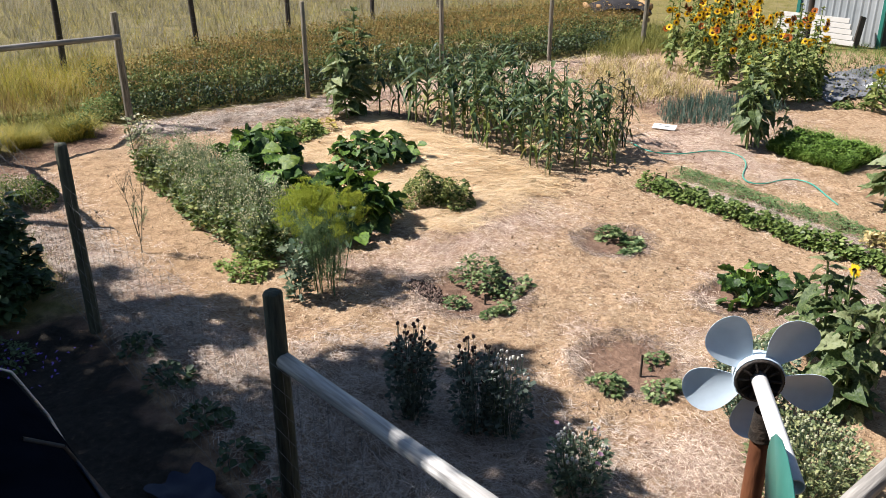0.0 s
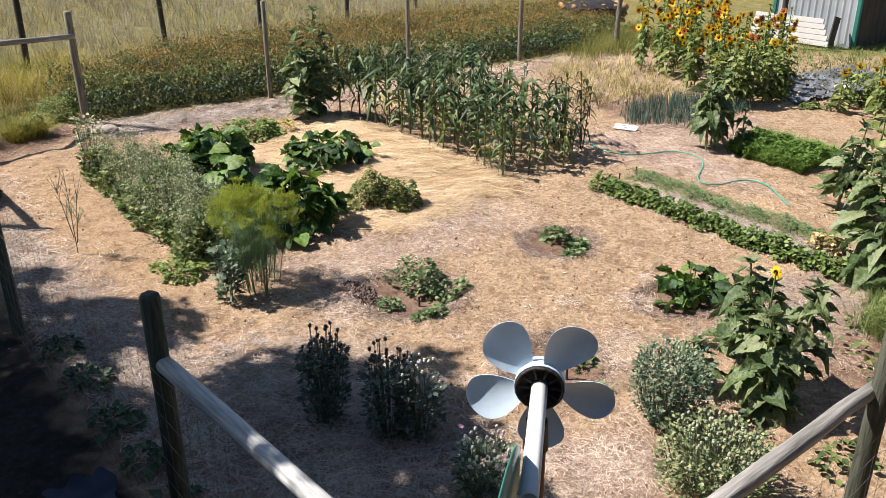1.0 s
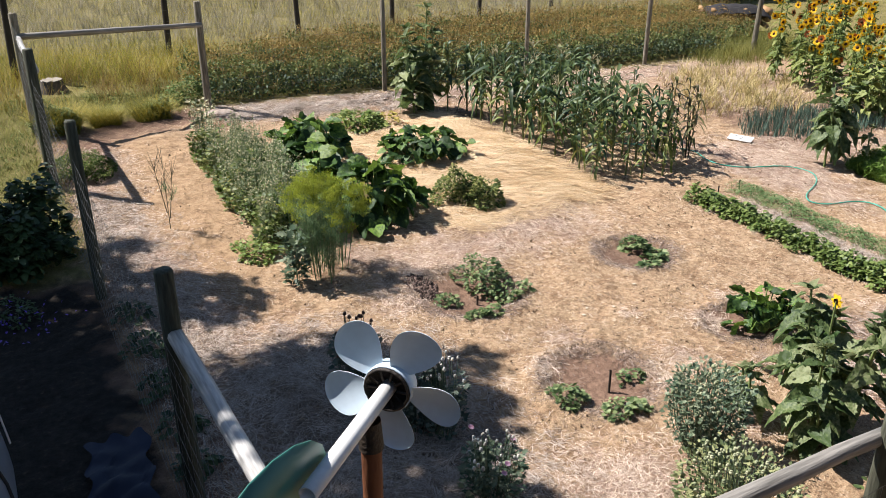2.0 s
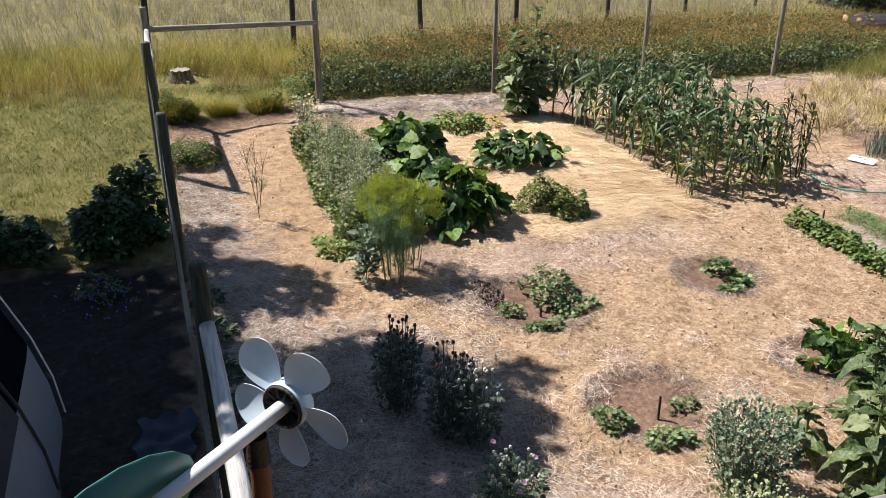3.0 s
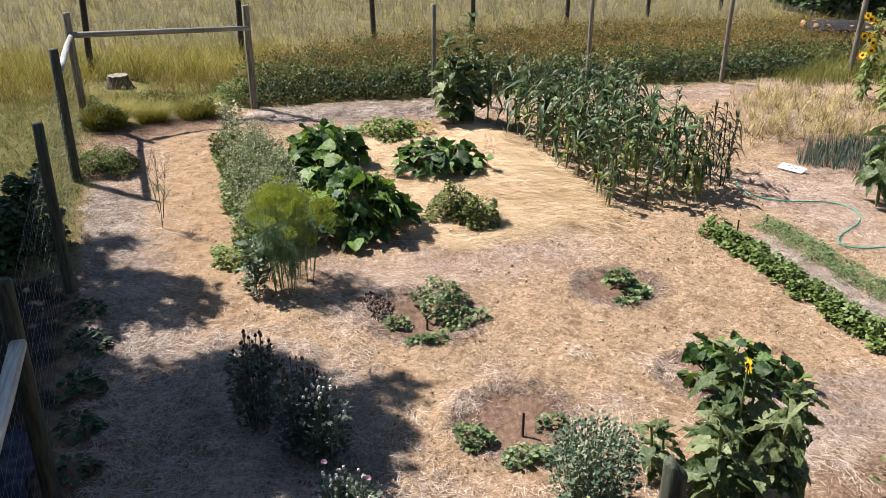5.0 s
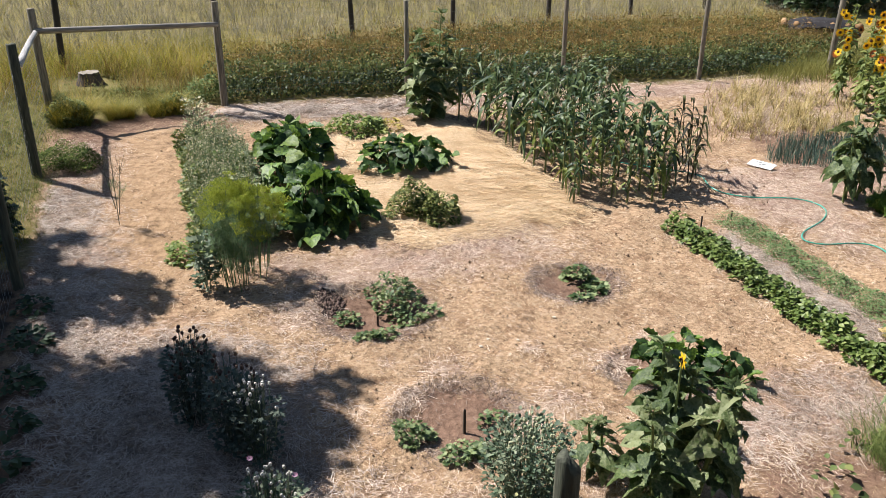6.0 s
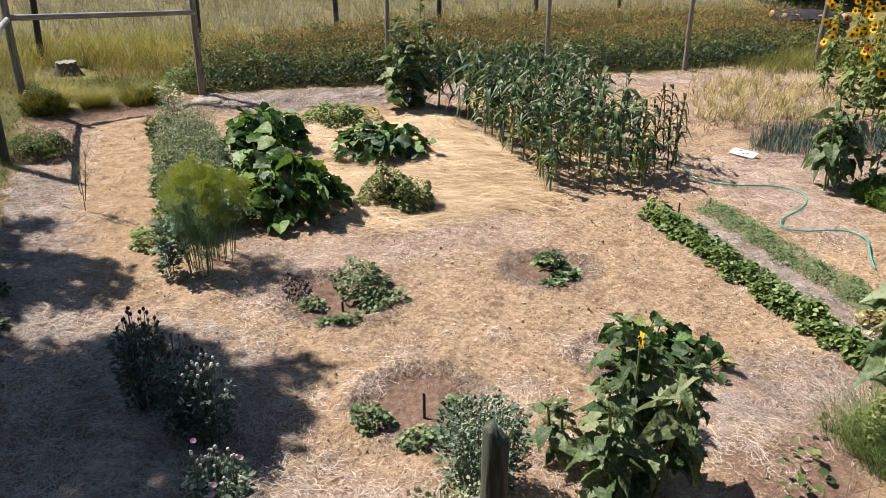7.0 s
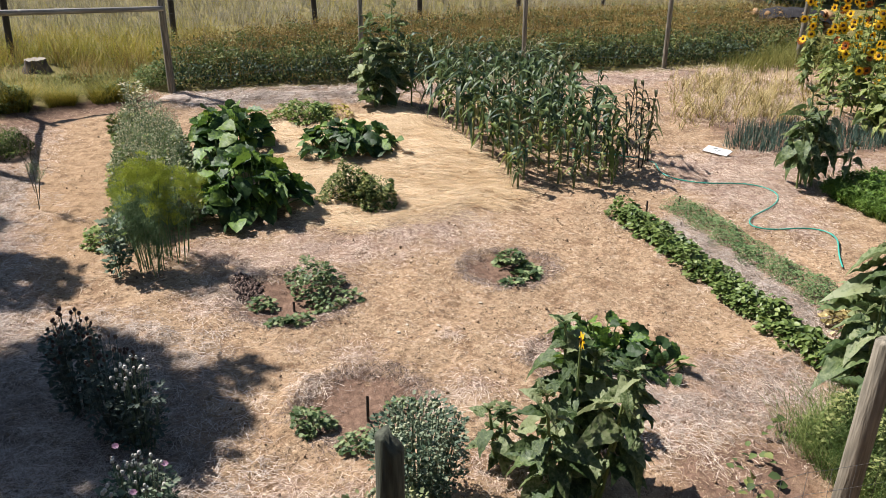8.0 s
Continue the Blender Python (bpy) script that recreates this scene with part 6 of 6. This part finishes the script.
# ---- shrubs outside the fence ----
for i, (x, y, rx, ry, h, n, size, tm, mt, lb) in enumerate([
        (1.25, 8.15, 0.42, 0.4, 0.75, 2000, 0.095, fold_leaf, "shrub", "dark green leafy shrub by the fence"),
        (1.5, 8.55, 0.26, 0.26, 1.05, 800, 0.095, fold_leaf, "shrub", "tall dark leafy shrub by the fence"),
        (0.2, 8.2, 0.4, 0.4, 0.5, 1200, 0.09, fold_leaf, "shrub", "dark green leafy shrub in shade"),
        (2.26, 10.88, 0.42, 0.4, 0.34, 6500, 0.028, small_leaf, "herb_bush", "low rounded green herb bush"),
        (2.22, 12.95, 0.34, 0.28, 0.5, 2600, 0.04, small_leaf, "weed_lime", "yellow-green weedy bush at the fence corner"),
        (3.78, 13.3, 0.24, 0.2, 0.34, 800, 0.04, small_leaf, "weed_lime", "dull green low bush by the fence"),
        (4.4, 14.0, 0.36, 0.3, 0.44, 1000, 0.05, small_leaf, "bed_leaf", "green weedy bush by the gate post"),
        (3.2, 14.5, 0.5, 0.3, 0.16, 700, 0.04, small_leaf, "lawn", "yellow-green weedy clump in grass")]):
    leafy("shrub" if i < 3 else "bush", x, y, rx, ry, h, n, size, tm, M[mt], lb, "shrub" if i < 3 else "bush", 70 + i, stems=True, flat=0.3)
tufts("grass_tussock", 1100, (2.75, 3.15, 13.05, 13.4), 0.4, 0.006, M["grass_yellow"], "dry tan grass tussock", "grass", 41, 0.6, 0.6, kind="")
leafy("flowering_plant", 1.1, 7.2, 0.22, 0.22, 0.22, 300, 0.045, small_leaf, M["shrub"], "dark green plant with purple-blue flowers in shade", "flowers", 80)
v, f = stamp(*small_leaf, np.c_[rng.normal(1.15, 0.2, 70), rng.normal(6.95, 0.3, 70), rng.uniform(0.05, 0.24, 70)], rng.normal(0, 1, (70, 3)), np.tile([0, 0, 1.0], (70, 1)), 0.035)
v[:, 2] += 0.12
tagged(new("purple_flowers", mesh_of("purple_flowers", v, f, M["purple"])), "small purple-blue blossoms in the shade", "flowers", kind="stuff")

# ---- shade tree beside the walk ----
tree = thing("shade_tree", -2.6, 8.0, gz(-2.6, 8.0), "broad leafy shade tree beside the garden", "tree")
q = np.random.default_rng(12)
CROWN = [(2.75, 6.85, 0.62, 5.6), (2.3, 7.15, 0.6, 5.4), (3.35, 4.95, 0.75, 6.2), (3.75, 4.35, 0.7, 6.5), (2.6, 4.4, 1.2, 6.6), (2.9, 3.2, 1.2, 6.8), (1.4, 5.4, 1.1, 6.2), (1.3, 3.6, 1.5, 7.0),
         (0.2, 6.9, 1.1, 5.8), (0.0, 5.0, 1.6, 7.2), (0.2, 2.8, 1.6, 7.4), (-1.4, 6.5, 1.5, 6.4), (1.6, 6.9, 0.55, 5.4), (4.1, 4.1, 0.45, 6.3), (3.2, 2.1, 0.9, 7.0),
         (1.6, 5.95, 0.7, 5.6), (1.85, 5.0, 0.75, 6.0), (1.9, 4.2, 0.8, 6.2), (1.0, 4.6, 1.3, 6.6), (0.6, 6.0, 1.2, 6.0), (0.9, 7.2, 0.7, 5.4), (0.2, 7.4, 0.7, 5.4), (1.0, 2.8, 1.3, 6.8), (2.05, 5.6, 0.42, 5.6), (2.05, 4.9, 0.45, 5.8), (2.05, 6.4, 0.35, 5.5),
         (4.6, 4.68, 0.26, 6.0), (4.3, 4.12, 0.3, 6.0), (0.3, 8.9, 0.5, 5.4), (-0.6, 8.9, 0.8, 5.6), (1.62, 7.75, 0.42, 5.2), (1.7, 8.1, 0.3, 5.2), (2.2, 8.45, 0.22, 5.3), (2.5, 8.3, 0.16, 5.3), (2.1, 7.95, 0.2, 5.3), (0.8, 7.9, 0.6, 5.3), (0.3, 8.1, 0.6, 5.4), (-0.9, 8.0, 1.0, 5.6), (1.5, 4.2, 1.1, 7.6), (1.2, 5.6, 1.0, 7.4), (1.4, 2.9, 1.0, 7.6)]
cl = np.array([(sx - 0.535 * hz, sy + 0.575 * hz, hz + gz(sx, sy), r) for sx, sy, r, hz in CROWN])
P, A, B = [], [], []
for cx, cy, cz, r in cl:
    n = int((1500 if cx > -1.2 else 700) * r ** 2)
    d = unit(q.normal(0, 1, (n, 3))) * (r * q.uniform(0.1, 1, n) ** 0.45)[:, None] * np.array([1, 1, 0.7])
    P.append(np.array([cx, cy, cz]) + d * (1 + 0.15 * np.sin(d * 7 / r)))
P = np.concatenate(P)
v, f = stamp(*fold_leaf, P - np.array(tree.location), q.normal(0, 1, (len(P), 3)), q.normal(0, 0.6, (len(P), 3)) + np.array([0, 0, 1]), q.uniform(0.09, 0.17, len(P)))
part("crown", mesh_of("crown", v, f, M["tree_leaf"]), tree, None, "dense green leaves", "stuff")
fork = np.array([0, 0, 3.6])
ends = cl[:, :3] - np.array(tree.location)
v1, f1 = tubes(np.array([[0, 0, -0.3]]), fork[None], 0.3, 0.2, 12)
v2, f2 = tubes(np.tile(fork, (len(ends), 1)), ends, 0.1, 0.03, 7, mid=(fork + ends) / 2 + np.array([0, 0, 0.35]))
part("trunk", mesh_of("trunk", v1, f1, M["bark"]), tree)
part("limbs", mesh_of("limbs", v2, f2, M["bark"]), tree)

# leafy mass added for unclear dark shapes at the far right
row_plants("far_dark_mass", 22.5, 32.0, 19.8, 22.0, 1.6, 9000, 0.22, fold_leaf, M["shrub"], "dark green leaf mass standing for unclear dark shapes far behind the garden", "hedge", 14)


# ---- meadow ----
def leaf_field(name, n, area, zfun, size, template, material, label, seed, mask=None):
    q = np.random.default_rng(seed)
    x0, x1, y0, y1 = area
    x, y = q.uniform(x0, x1, n), q.uniform(y0, y1, n)
    if mask is not None:
        k = q.uniform(0, 1, n) < mask(x, y)
        x, y = x[k], y[k]
    n = len(x)
    z = zfun(x, y, q.uniform(0, 1, n))
    a = q.uniform(0, 6.28, n)
    D = np.c_[np.cos(a), np.sin(a), q.uniform(-0.2, 2.0, n)]
    v, f = stamp(*template, np.c_[x, y, z + ground_z(x, y)], D, q.normal(0, 0.5, (n, 3)) + np.array([0, 0, 1]), size * q.uniform(0.5, 1.3, n))
    tagged(new(name, mesh_of(name, v, f, material)), label, "meadow plants", kind="stuff")


def band_height(x, y):
    return (0.42 + 0.1 * wave_noise(x, y, 1.1, 31)) * np.clip((y - 13.55) / 0.5, 0.35, 1.0)


leaf_field("grass_weeds", 60000, (-7.0, 4.5, 11.5, 16.5), lambda x, y, u: (0.16 + 0.16 * np.clip(wave_noise(x, y, 0.9, 52), -0.7, 1)) * u, 0.034, small_leaf, M["weed_lime"], "low green and yellow weeds scattered through the grass", 73,
           lambda x, y: np.clip(wave_noise(x, y, 0.7, 51) - 0.1, 0, 1) * (1 - inside(x, y, [(1.95, 0), (1.95, 12.75), (2.6, 13.4), (4.7, 13.55), (9, 13.4), (9, 0)], 0.2, 0.1)))
leaf_field("leaf_litter", 700, (16.3, 20.5, 7.0, 9.3), lambda x, y, u: 0.06 + 0.1 * u, 0.055, fold_leaf, M["litter_leaf"], "dry fallen leaves scattered over the fabric", 74)
BAND = [(4.7, 13.75), (16.5, 13.7), (19.0, 14.8), (20.5, 17.5), (14.0, 17.8), (8.0, 17.0), (5.0, 15.6)]
in_band = lambda x, y: inside(x, y, BAND, 0.4, 0.25, 33)
leaf_field("weed_band", 90000, (4.4, 20.5, 13.6, 18), lambda x, y, u: band_height(x, y) * u ** 0.5 * 1.08, 0.065, small_leaf, M["weed_green"], "thick band of green weeds behind the fence", 61, in_band)
leaf_field("weed_band", 190000, (4.4, 20.5, 13.9, 18.4), lambda x, y, u: band_height(x, y) * (0.5 + 0.95 * u), 0.034, small_leaf, M["weed_rust"], "rust brown seed tops of tall weeds", 62, lambda x, y: in_band(x, y) * np.clip((y - 13.7) / 1.7, 0.1, 1) * np.clip(0.7 + 0.5 * wave_noise(x, y, 1.4, 38), 0.15, 1))
# shadow along the band's front edge, put into extra dark leaves
leaf_field("weed_band", 12000, (4.7, 17.0, 13.62, 14.5), lambda x, y, u: (0.34 + 0.1 * wave_noise(x, y, 0.7, 35)) * u ** 0.7, 0.06, small_leaf, M["weed_shaded"], "dark green weeds crowding the fence foot, shadow put into their colour", 71)
leaf_field("weed_band", 120000, (4.4, 20.5, 13.7, 18.2), lambda x, y, u: band_height(x, y) * (0.3 + 0.9 * u), 0.036, small_leaf, M["weed_lime"], "yellow-green leaves among tall weeds", 75, lambda x, y: in_band(x, y) * np.clip(0.45 - 0.9 * wave_noise(x, y, 1.4, 38) + 0.06 * (9 - x), 0.05, 1))
tufts("weed_stalks", 9000, (-4.0, 4.6, 14.2, 16.4), 0.5, 0.008, M["weed_rust"], "thin brown weed stalks in the grass", "meadow plants", 76, 0.35, 0.3, lambda x, y: np.clip(0.3 + 0.7 * wave_noise(x, y, 0.9, 55), 0, 1) * (np.hypot(x - 2.45, y - 15.2) > 0.7), cluster=4)
tufts("weed_stalks", 42000, (4.4, 20.5, 13.7, 18.2), 0.66, 0.009, M["weed_rust"], "thin rust brown weed stalks", "meadow plants", 63, 0.25, 0.25, lambda x, y: in_band(x, y) * np.clip((y - 14.2) / 1.3, 0.08, 1))
tufts("tall_grass", 20000, (-7.0, 6.0, 14.0, 18.5), 0.48, 0.0065, M["grass_yellow"], "tall yellow-green grass", "grass", 64, 0.5, 0.35, lambda x, y: np.clip((y - 13.8) / 1.4 - 0.35 * (x > 1.8) + 0.3 * wave_noise(x, y, 1.5, 3), 0.05, 1) * np.clip(np.hypot(x - 2.45, y - 15.2) / 0.8 - 0.4, 0.03, 1), cluster=6)
tufts("corner_weeds", 1500, (2.0, 2.5, 12.75, 13.2), 0.5, 0.008, M["grass_yellow"], "upright yellow-green weed stalks at the fence corner", "weeds", 42, 0.5, 0.45)
tufts("corner_weeds", 1000, (3.4, 3.95, 13.05, 13.45), 0.4, 0.008, M["grass_yellow"], "upright dull green weed stalks by the fence", "weeds", 43, 0.5, 0.45)
tufts("lime_grass", 10000, (-8.0, 4.6, 14.9, 17.2), 0.5, 0.009, M["grass_lime"], "bright yellow-green tall grass", "grass", 72, 0.4, 0.3, lambda x, y: np.clip(0.55 + 0.5 * wave_noise(x, y, 1.3, 8), 0, 1) * np.clip(1.2 - np.abs(y - 16.0 - 0.1 * x) / 0.9, 0, 1) * (np.hypot(x - 2.45, y - 15.2) > 0.75), cluster=6)
tufts("mown_grass", 42000, (-6.0, 4.4, 8.4, 15.0), 0.13, 0.009, M["lawn"], "short green and yellow grass", "grass", 65, 0.6, 0.6, lambda x, y: 1 - inside(x, y, [(1.95, 0), (1.95, 12.75), (2.6, 13.4), (4.7, 13.55), (9, 13.4), (9, 0)], 0.2, 0.1), cluster=5)
tufts("mown_grass", 30000, (-6.0, 4.4, 8.4, 15.0), 0.17, 0.007, M["lawn"], "short yellowing grass", "grass", 66, 0.6, 0.6, lambda x, y: 1 - inside(x, y, [(1.95, 0), (1.95, 12.75), (2.6, 13.4), (4.7, 13.55), (9, 13.4), (9, 0)], 0.2, 0.1), cluster=5)
tufts("green_grass", 12000, (15.5, 20.5, 12.6, 15.4), 0.36, 0.01, M["lawn"], "tall olive green grass", "grass", 67, 0.4, 0.3, lambda x, y: inside(x, y, [(16.0, 12.9), (19.5, 12.5), (20.3, 14.6), (17.5, 15.2)], 0.6, 0.3), cluster=6)
tufts("dry_meadow", 110000, (-14.0, 34.0, 17.5, 36.0), 0.42, 0.009, M["grass_pale"], "pale dry meadow grass", "grass", 68, 0.45, 0.3, lambda x, y: np.clip((y - 16.5 - 0.12 * x) / 2, 0, 1), cluster=5)
tufts("dry_meadow", 20000, (-14.0, 34.0, 17.0, 34.0), 0.42, 0.01, M["grass_yellow"], "yellow-green patches of meadow grass", "grass", 69, 0.45, 0.3, lambda x, y: np.clip(0.45 + 0.5 * wave_noise(x, y, 5, 4), 0, 1) * np.clip((y - 15.5 - 0.12 * x) / 2, 0, 1), cluster=5)
tufts("yard_grass", 16000, (17.5, 30.0, 3.0, 13.0), 0.2, 0.014, M["grass_green"], "patchy yard grass by the shed", "grass", 70, 0.5, 0.5, lambda x, y: np.clip((x - 18.5) / 2, 0, 1), cluster=5)


# ---- straw ----
def strands(name, n, area, length, width, material, label, seed, mask, flow=None, lift=0.02):
    """Loose straws lying over the ground, crossing one another."""
    q = np.random.default_rng(seed)
    x0, x1, y0, y1 = area
    x, y = q.uniform(x0, x1, n), q.uniform(y0, y1, n)
    k = q.uniform(0, 1, n) < mask(x, y)
    x, y = x[k], y[k]
    n = len(x)
    a = q.uniform(0, 6.28, n) if flow is None else flow(x, y) + q.normal(0, 0.55, n) + np.pi * (q.uniform(0, 1, n) < 0.5)
    L = length * q.uniform(0.4, 1.3, n)
    D = np.c_[np.cos(a), np.sin(a), q.normal(0, 0.09, n)]
    P = np.c_[x, y, ground_z(x, y) + q.uniform(0.001, lift, n)]
    e = P + D * L[:, None]
    D[:, 2] += (ground_z(e[:, 0], e[:, 1]) - ground_z(x, y)) / L
    b = q.normal(0, 0.13, n)
    B = np.c_[-np.sin(a) * b, np.cos(a) * b, -0.05 * np.ones(n)]
    side = np.c_[-np.sin(a), np.cos(a), q.normal(0, 0.5, n)]
    v, f = ribbons(P, D, L, width, B, side, levels=3, profile=[1, 1, 0.7])
    tagged(new(name, mesh_of(name, v, f, material)), label, "straw", kind="stuff")


def pale_mask(x, y):
    m = np.max([inside(x, y, p, 0.6, 0.25, 13) for p in PALE], axis=0)
    for cx, cy, rx, ry in BASINS[:3]:
        d = np.hypot((x - cx) / rx, (y - cy) / ry)
        m = np.maximum(m, 0.3 * np.exp(-((d - 1.15) / 0.2) ** 2))
    return m * (1 - np.max([disc(x, y, *b) for b in BASINS], axis=0))


def tan_mask(x, y):
    return inside(x, y, [(2.0, 1.0), (12, 1.0), (16, 7.5), (11.5, 12.9), (2.2, 12.9)], 0.3, 0.2) * (1 - np.max([disc(x, y, *b) for b in BASINS], axis=0)) * (1 - 0.8 * inside(x, y, PATH, 0.4, 0.15)) * np.clip(0.55 + 0.5 * wave_noise(x, y, 0.8, 77), 0.1, 1)


strands("loose_straw", 1250000, (2.0, 17.0, 1.9, 13.5), 0.085, 0.0024, M["straw_pale"], "pale loose straw mulch", 81, lambda x, y: pale_mask(x, y) * np.clip(0.7 + 0.5 * wave_noise(x, y, 0.35, 12), 0.1, 1) * (1 - 0.75 * inside(x, y, STRAW_LAID, 0.5, 0.2, 14)))
CLUMPS = [(5.07, 4.86, 0.07), (6.41, 4.73, 0.12), (5.54, 4.61, 0.22), (5.09, 4.31, 0.14), (6.29, 3.88, 0.24), (7.04, 4.31, 0.22), (6.17, 2.93, 0.3), (7.57, 4.61, 0.12), (4.75, 2.75, 0.4), (5.95, 3.6, 0.16), (4.6, 7.05, 0.25), (4.45, 5.9, 0.3)]
strands("straw_clumps", 260000, (4.1, 7.9, 2.3, 7.4), 0.075, 0.0026, M["straw_pale"], "small tufts of bleached straw", 86, lambda x, y: np.max([np.exp(-((x - cx) ** 2 + (y - cy) ** 2) / r ** 2 * 1.6) for cx, cy, r in CLUMPS], axis=0) * 0.5, None, 0.03)


def ring_mask(x, y):
    m = np.max([np.exp(-((np.hypot((x - cx) / rx, (y - cy) / ry) - 1.12 - 0.12 * wave_noise(x, y, 0.4, 4)) / 0.2) ** 2) for cx, cy, rx, ry in BASINS], axis=0)
    return 0.75 * m + 0.02


strands("loose_straw", 230000, (2.0, 4.7, 1.6, 10.1), 0.115, 0.0031, M["straw_bleached"], "bleached grey straw lying by the fence", 88, lambda x, y: inside(x, y, STRAW_LAID, 0.5, 0.25, 14) * np.clip(0.5 + 0.4 * wave_noise(x, y, 0.45, 15), 0.12, 0.9), None, 0.035)
strands("loose_straw", 70000, (4.0, 8.6, 12.1, 13.5), 0.12, 0.0046, M["straw_bleached"], "bleached straw along the back of the garden", 89, lambda x, y: inside(x, y, PALE[0], 0.4, 0.2, 13) * np.clip(0.4 + 0.9 * wave_noise(x, y, 0.5, 16), 0.03, 0.95), None, 0.03)
strands("loose_straw", 30000, (9.5, 10.0, 3.7, 6.6), 0.09, 0.003, M["straw_bleached"], "bleached straw between the rows", 90, lambda x, y: inside(x, y, PALE[4], 0.2, 0.08, 13) * np.clip(0.6 + 0.5 * wave_noise(x, y, 0.4, 17), 0.06, 0.9), None, 0.03)
strands("loose_straw", 20000, (6.9, 9.4, 2.5, 3.7), 0.1, 0.0029, M["straw_bleached"], "bleached straw spread by the end of the bean row", 91, lambda x, y: inside(x, y, PALE[3], 0.4, 0.2, 13) * np.clip(0.5 + 0.6 * wave_noise(x, y, 0.45, 18), 0.05, 0.9), None, 0.035)
strands("soil_litter", 110000, (4.4, 8.1, 3.3, 6.5), 0.05, 0.0032, M["litter"], "dark broken straw round the planting hollows", 87, ring_mask, None, 0.02)
for i, (x, y) in enumerate(((5.99, 4.89), (6.1, 4.99), (6.37, 4.9), (6.9, 5.2))):
    chip = thing("wood_chip", x, y, gz(x, y), "small pale wood chip lying on dry clippings", "chip", "wood chips", rz=50 * i)
    bm_part("chip", slab(0.035, 0.025, 0.006, 0.0025), M["chip"], chip, pose(0, 0, 0.012, 6, 4, 0))
strands("straw_bed", 80000, (5.5, 8.7, 7.0, 11.8), 0.22, 0.0032, M["straw_gold"], "golden straw laid in sweeping strands", 82, lambda x, y: inside(x, y, GOLD, 0.25, 0.15),
        lambda x, y: -0.75 + 0.5 * np.sin(y * 0.9 + 1) + 0.3 * wave_noise(x, y, 1.8, 5), 0.035)
strands("straw_bed", 16000, (5.5, 8.7, 7.0, 11.8), 0.16, 0.0032, M["straw_gold"], "loose golden straw lying crosswise", 92, lambda x, y: inside(x, y, GOLD, 0.35, 0.2) * np.clip(0.5 + 0.6 * wave_noise(x, y, 0.6, 6), 0.1, 1), None, 0.05)
strands("clippings", 330000, (2.0, 16, 1.0, 12.9), 0.036, 0.0026, M["straw_tan"], "short dry tan clippings", 83, tan_mask, None, 0.022)
strands("loose_straw", 7000, (2.0, 16, 1.0, 12.9), 0.09, 0.0028, M["straw_pale"], "scattered pale straws", 84, lambda x, y: 0.6 * tan_mask(x, y), None, 0.012)
strands("soil_litter", 5000, (8.3, 10.9, 7.7, 12.1), 0.12, 0.004, M["straw_gold"], "straw litter between the corn", 85, lambda x, y: np.clip((x - 8.5) / 0.4, 0.1, 1))


def crumbs(name, n, area, size, material, label, seed, mask):
    """Small uneven clods of earth lying on the mulch."""
    q = np.random.default_rng(seed)
    x0, x1, y0, y1 = area
    x, y = q.uniform(x0, x1, n), q.uniform(y0, y1, n)
    k = q.uniform(0, 1, n) < mask(x, y)
    x, y = x[k], y[k]
    n = len(x)
    v, f = stamp(*lump, np.c_[x, y, ground_z(x, y) - 0.004], np.c_[q.normal(0, 1, (n, 2)), 0.2 * q.normal(0, 1, n)], np.tile([0, 0, 1.0], (n, 1)) + q.normal(0, 0.3, (n, 3)), size * q.uniform(0.4, 1.5, n) ** 1.5)
    v = v + q.normal(0, size * 0.08, v.shape)
    tagged(new(name, mesh_of(name, v, f, material, False)), label, "soil", kind="stuff")


crumbs("soil_clods", 16000, (2.5, 12.0, 2.0, 12.0), 0.016, M["clod"], "small brown clods scattered on the clippings", 95, lambda x, y: tan_mask(x, y) * np.clip(0.25 + 0.9 * wave_noise(x, y, 0.55, 41), 0.02, 1))
# dense patch of darker clods beside the second hollow
crumbs("soil_clods", 1100, (4.65, 5.05, 5.8, 6.3), 0.024, M["hollow_clod"], "dark clods gathered at the edge of a planting hollow", 97, lambda x, y: disc(x, y, 4.83, 6.08, 0.13, 0.22))
crumbs("soil_clods", 700, (5.5, 10.0, 2.6, 7.0), 0.024, M["clod"], "larger brown clods lying on the clippings", 96, lambda x, y: tan_mask(x, y) * np.clip(0.1 + 0.9 * wave_noise(x, y, 0.9, 43), 0.03, 1))
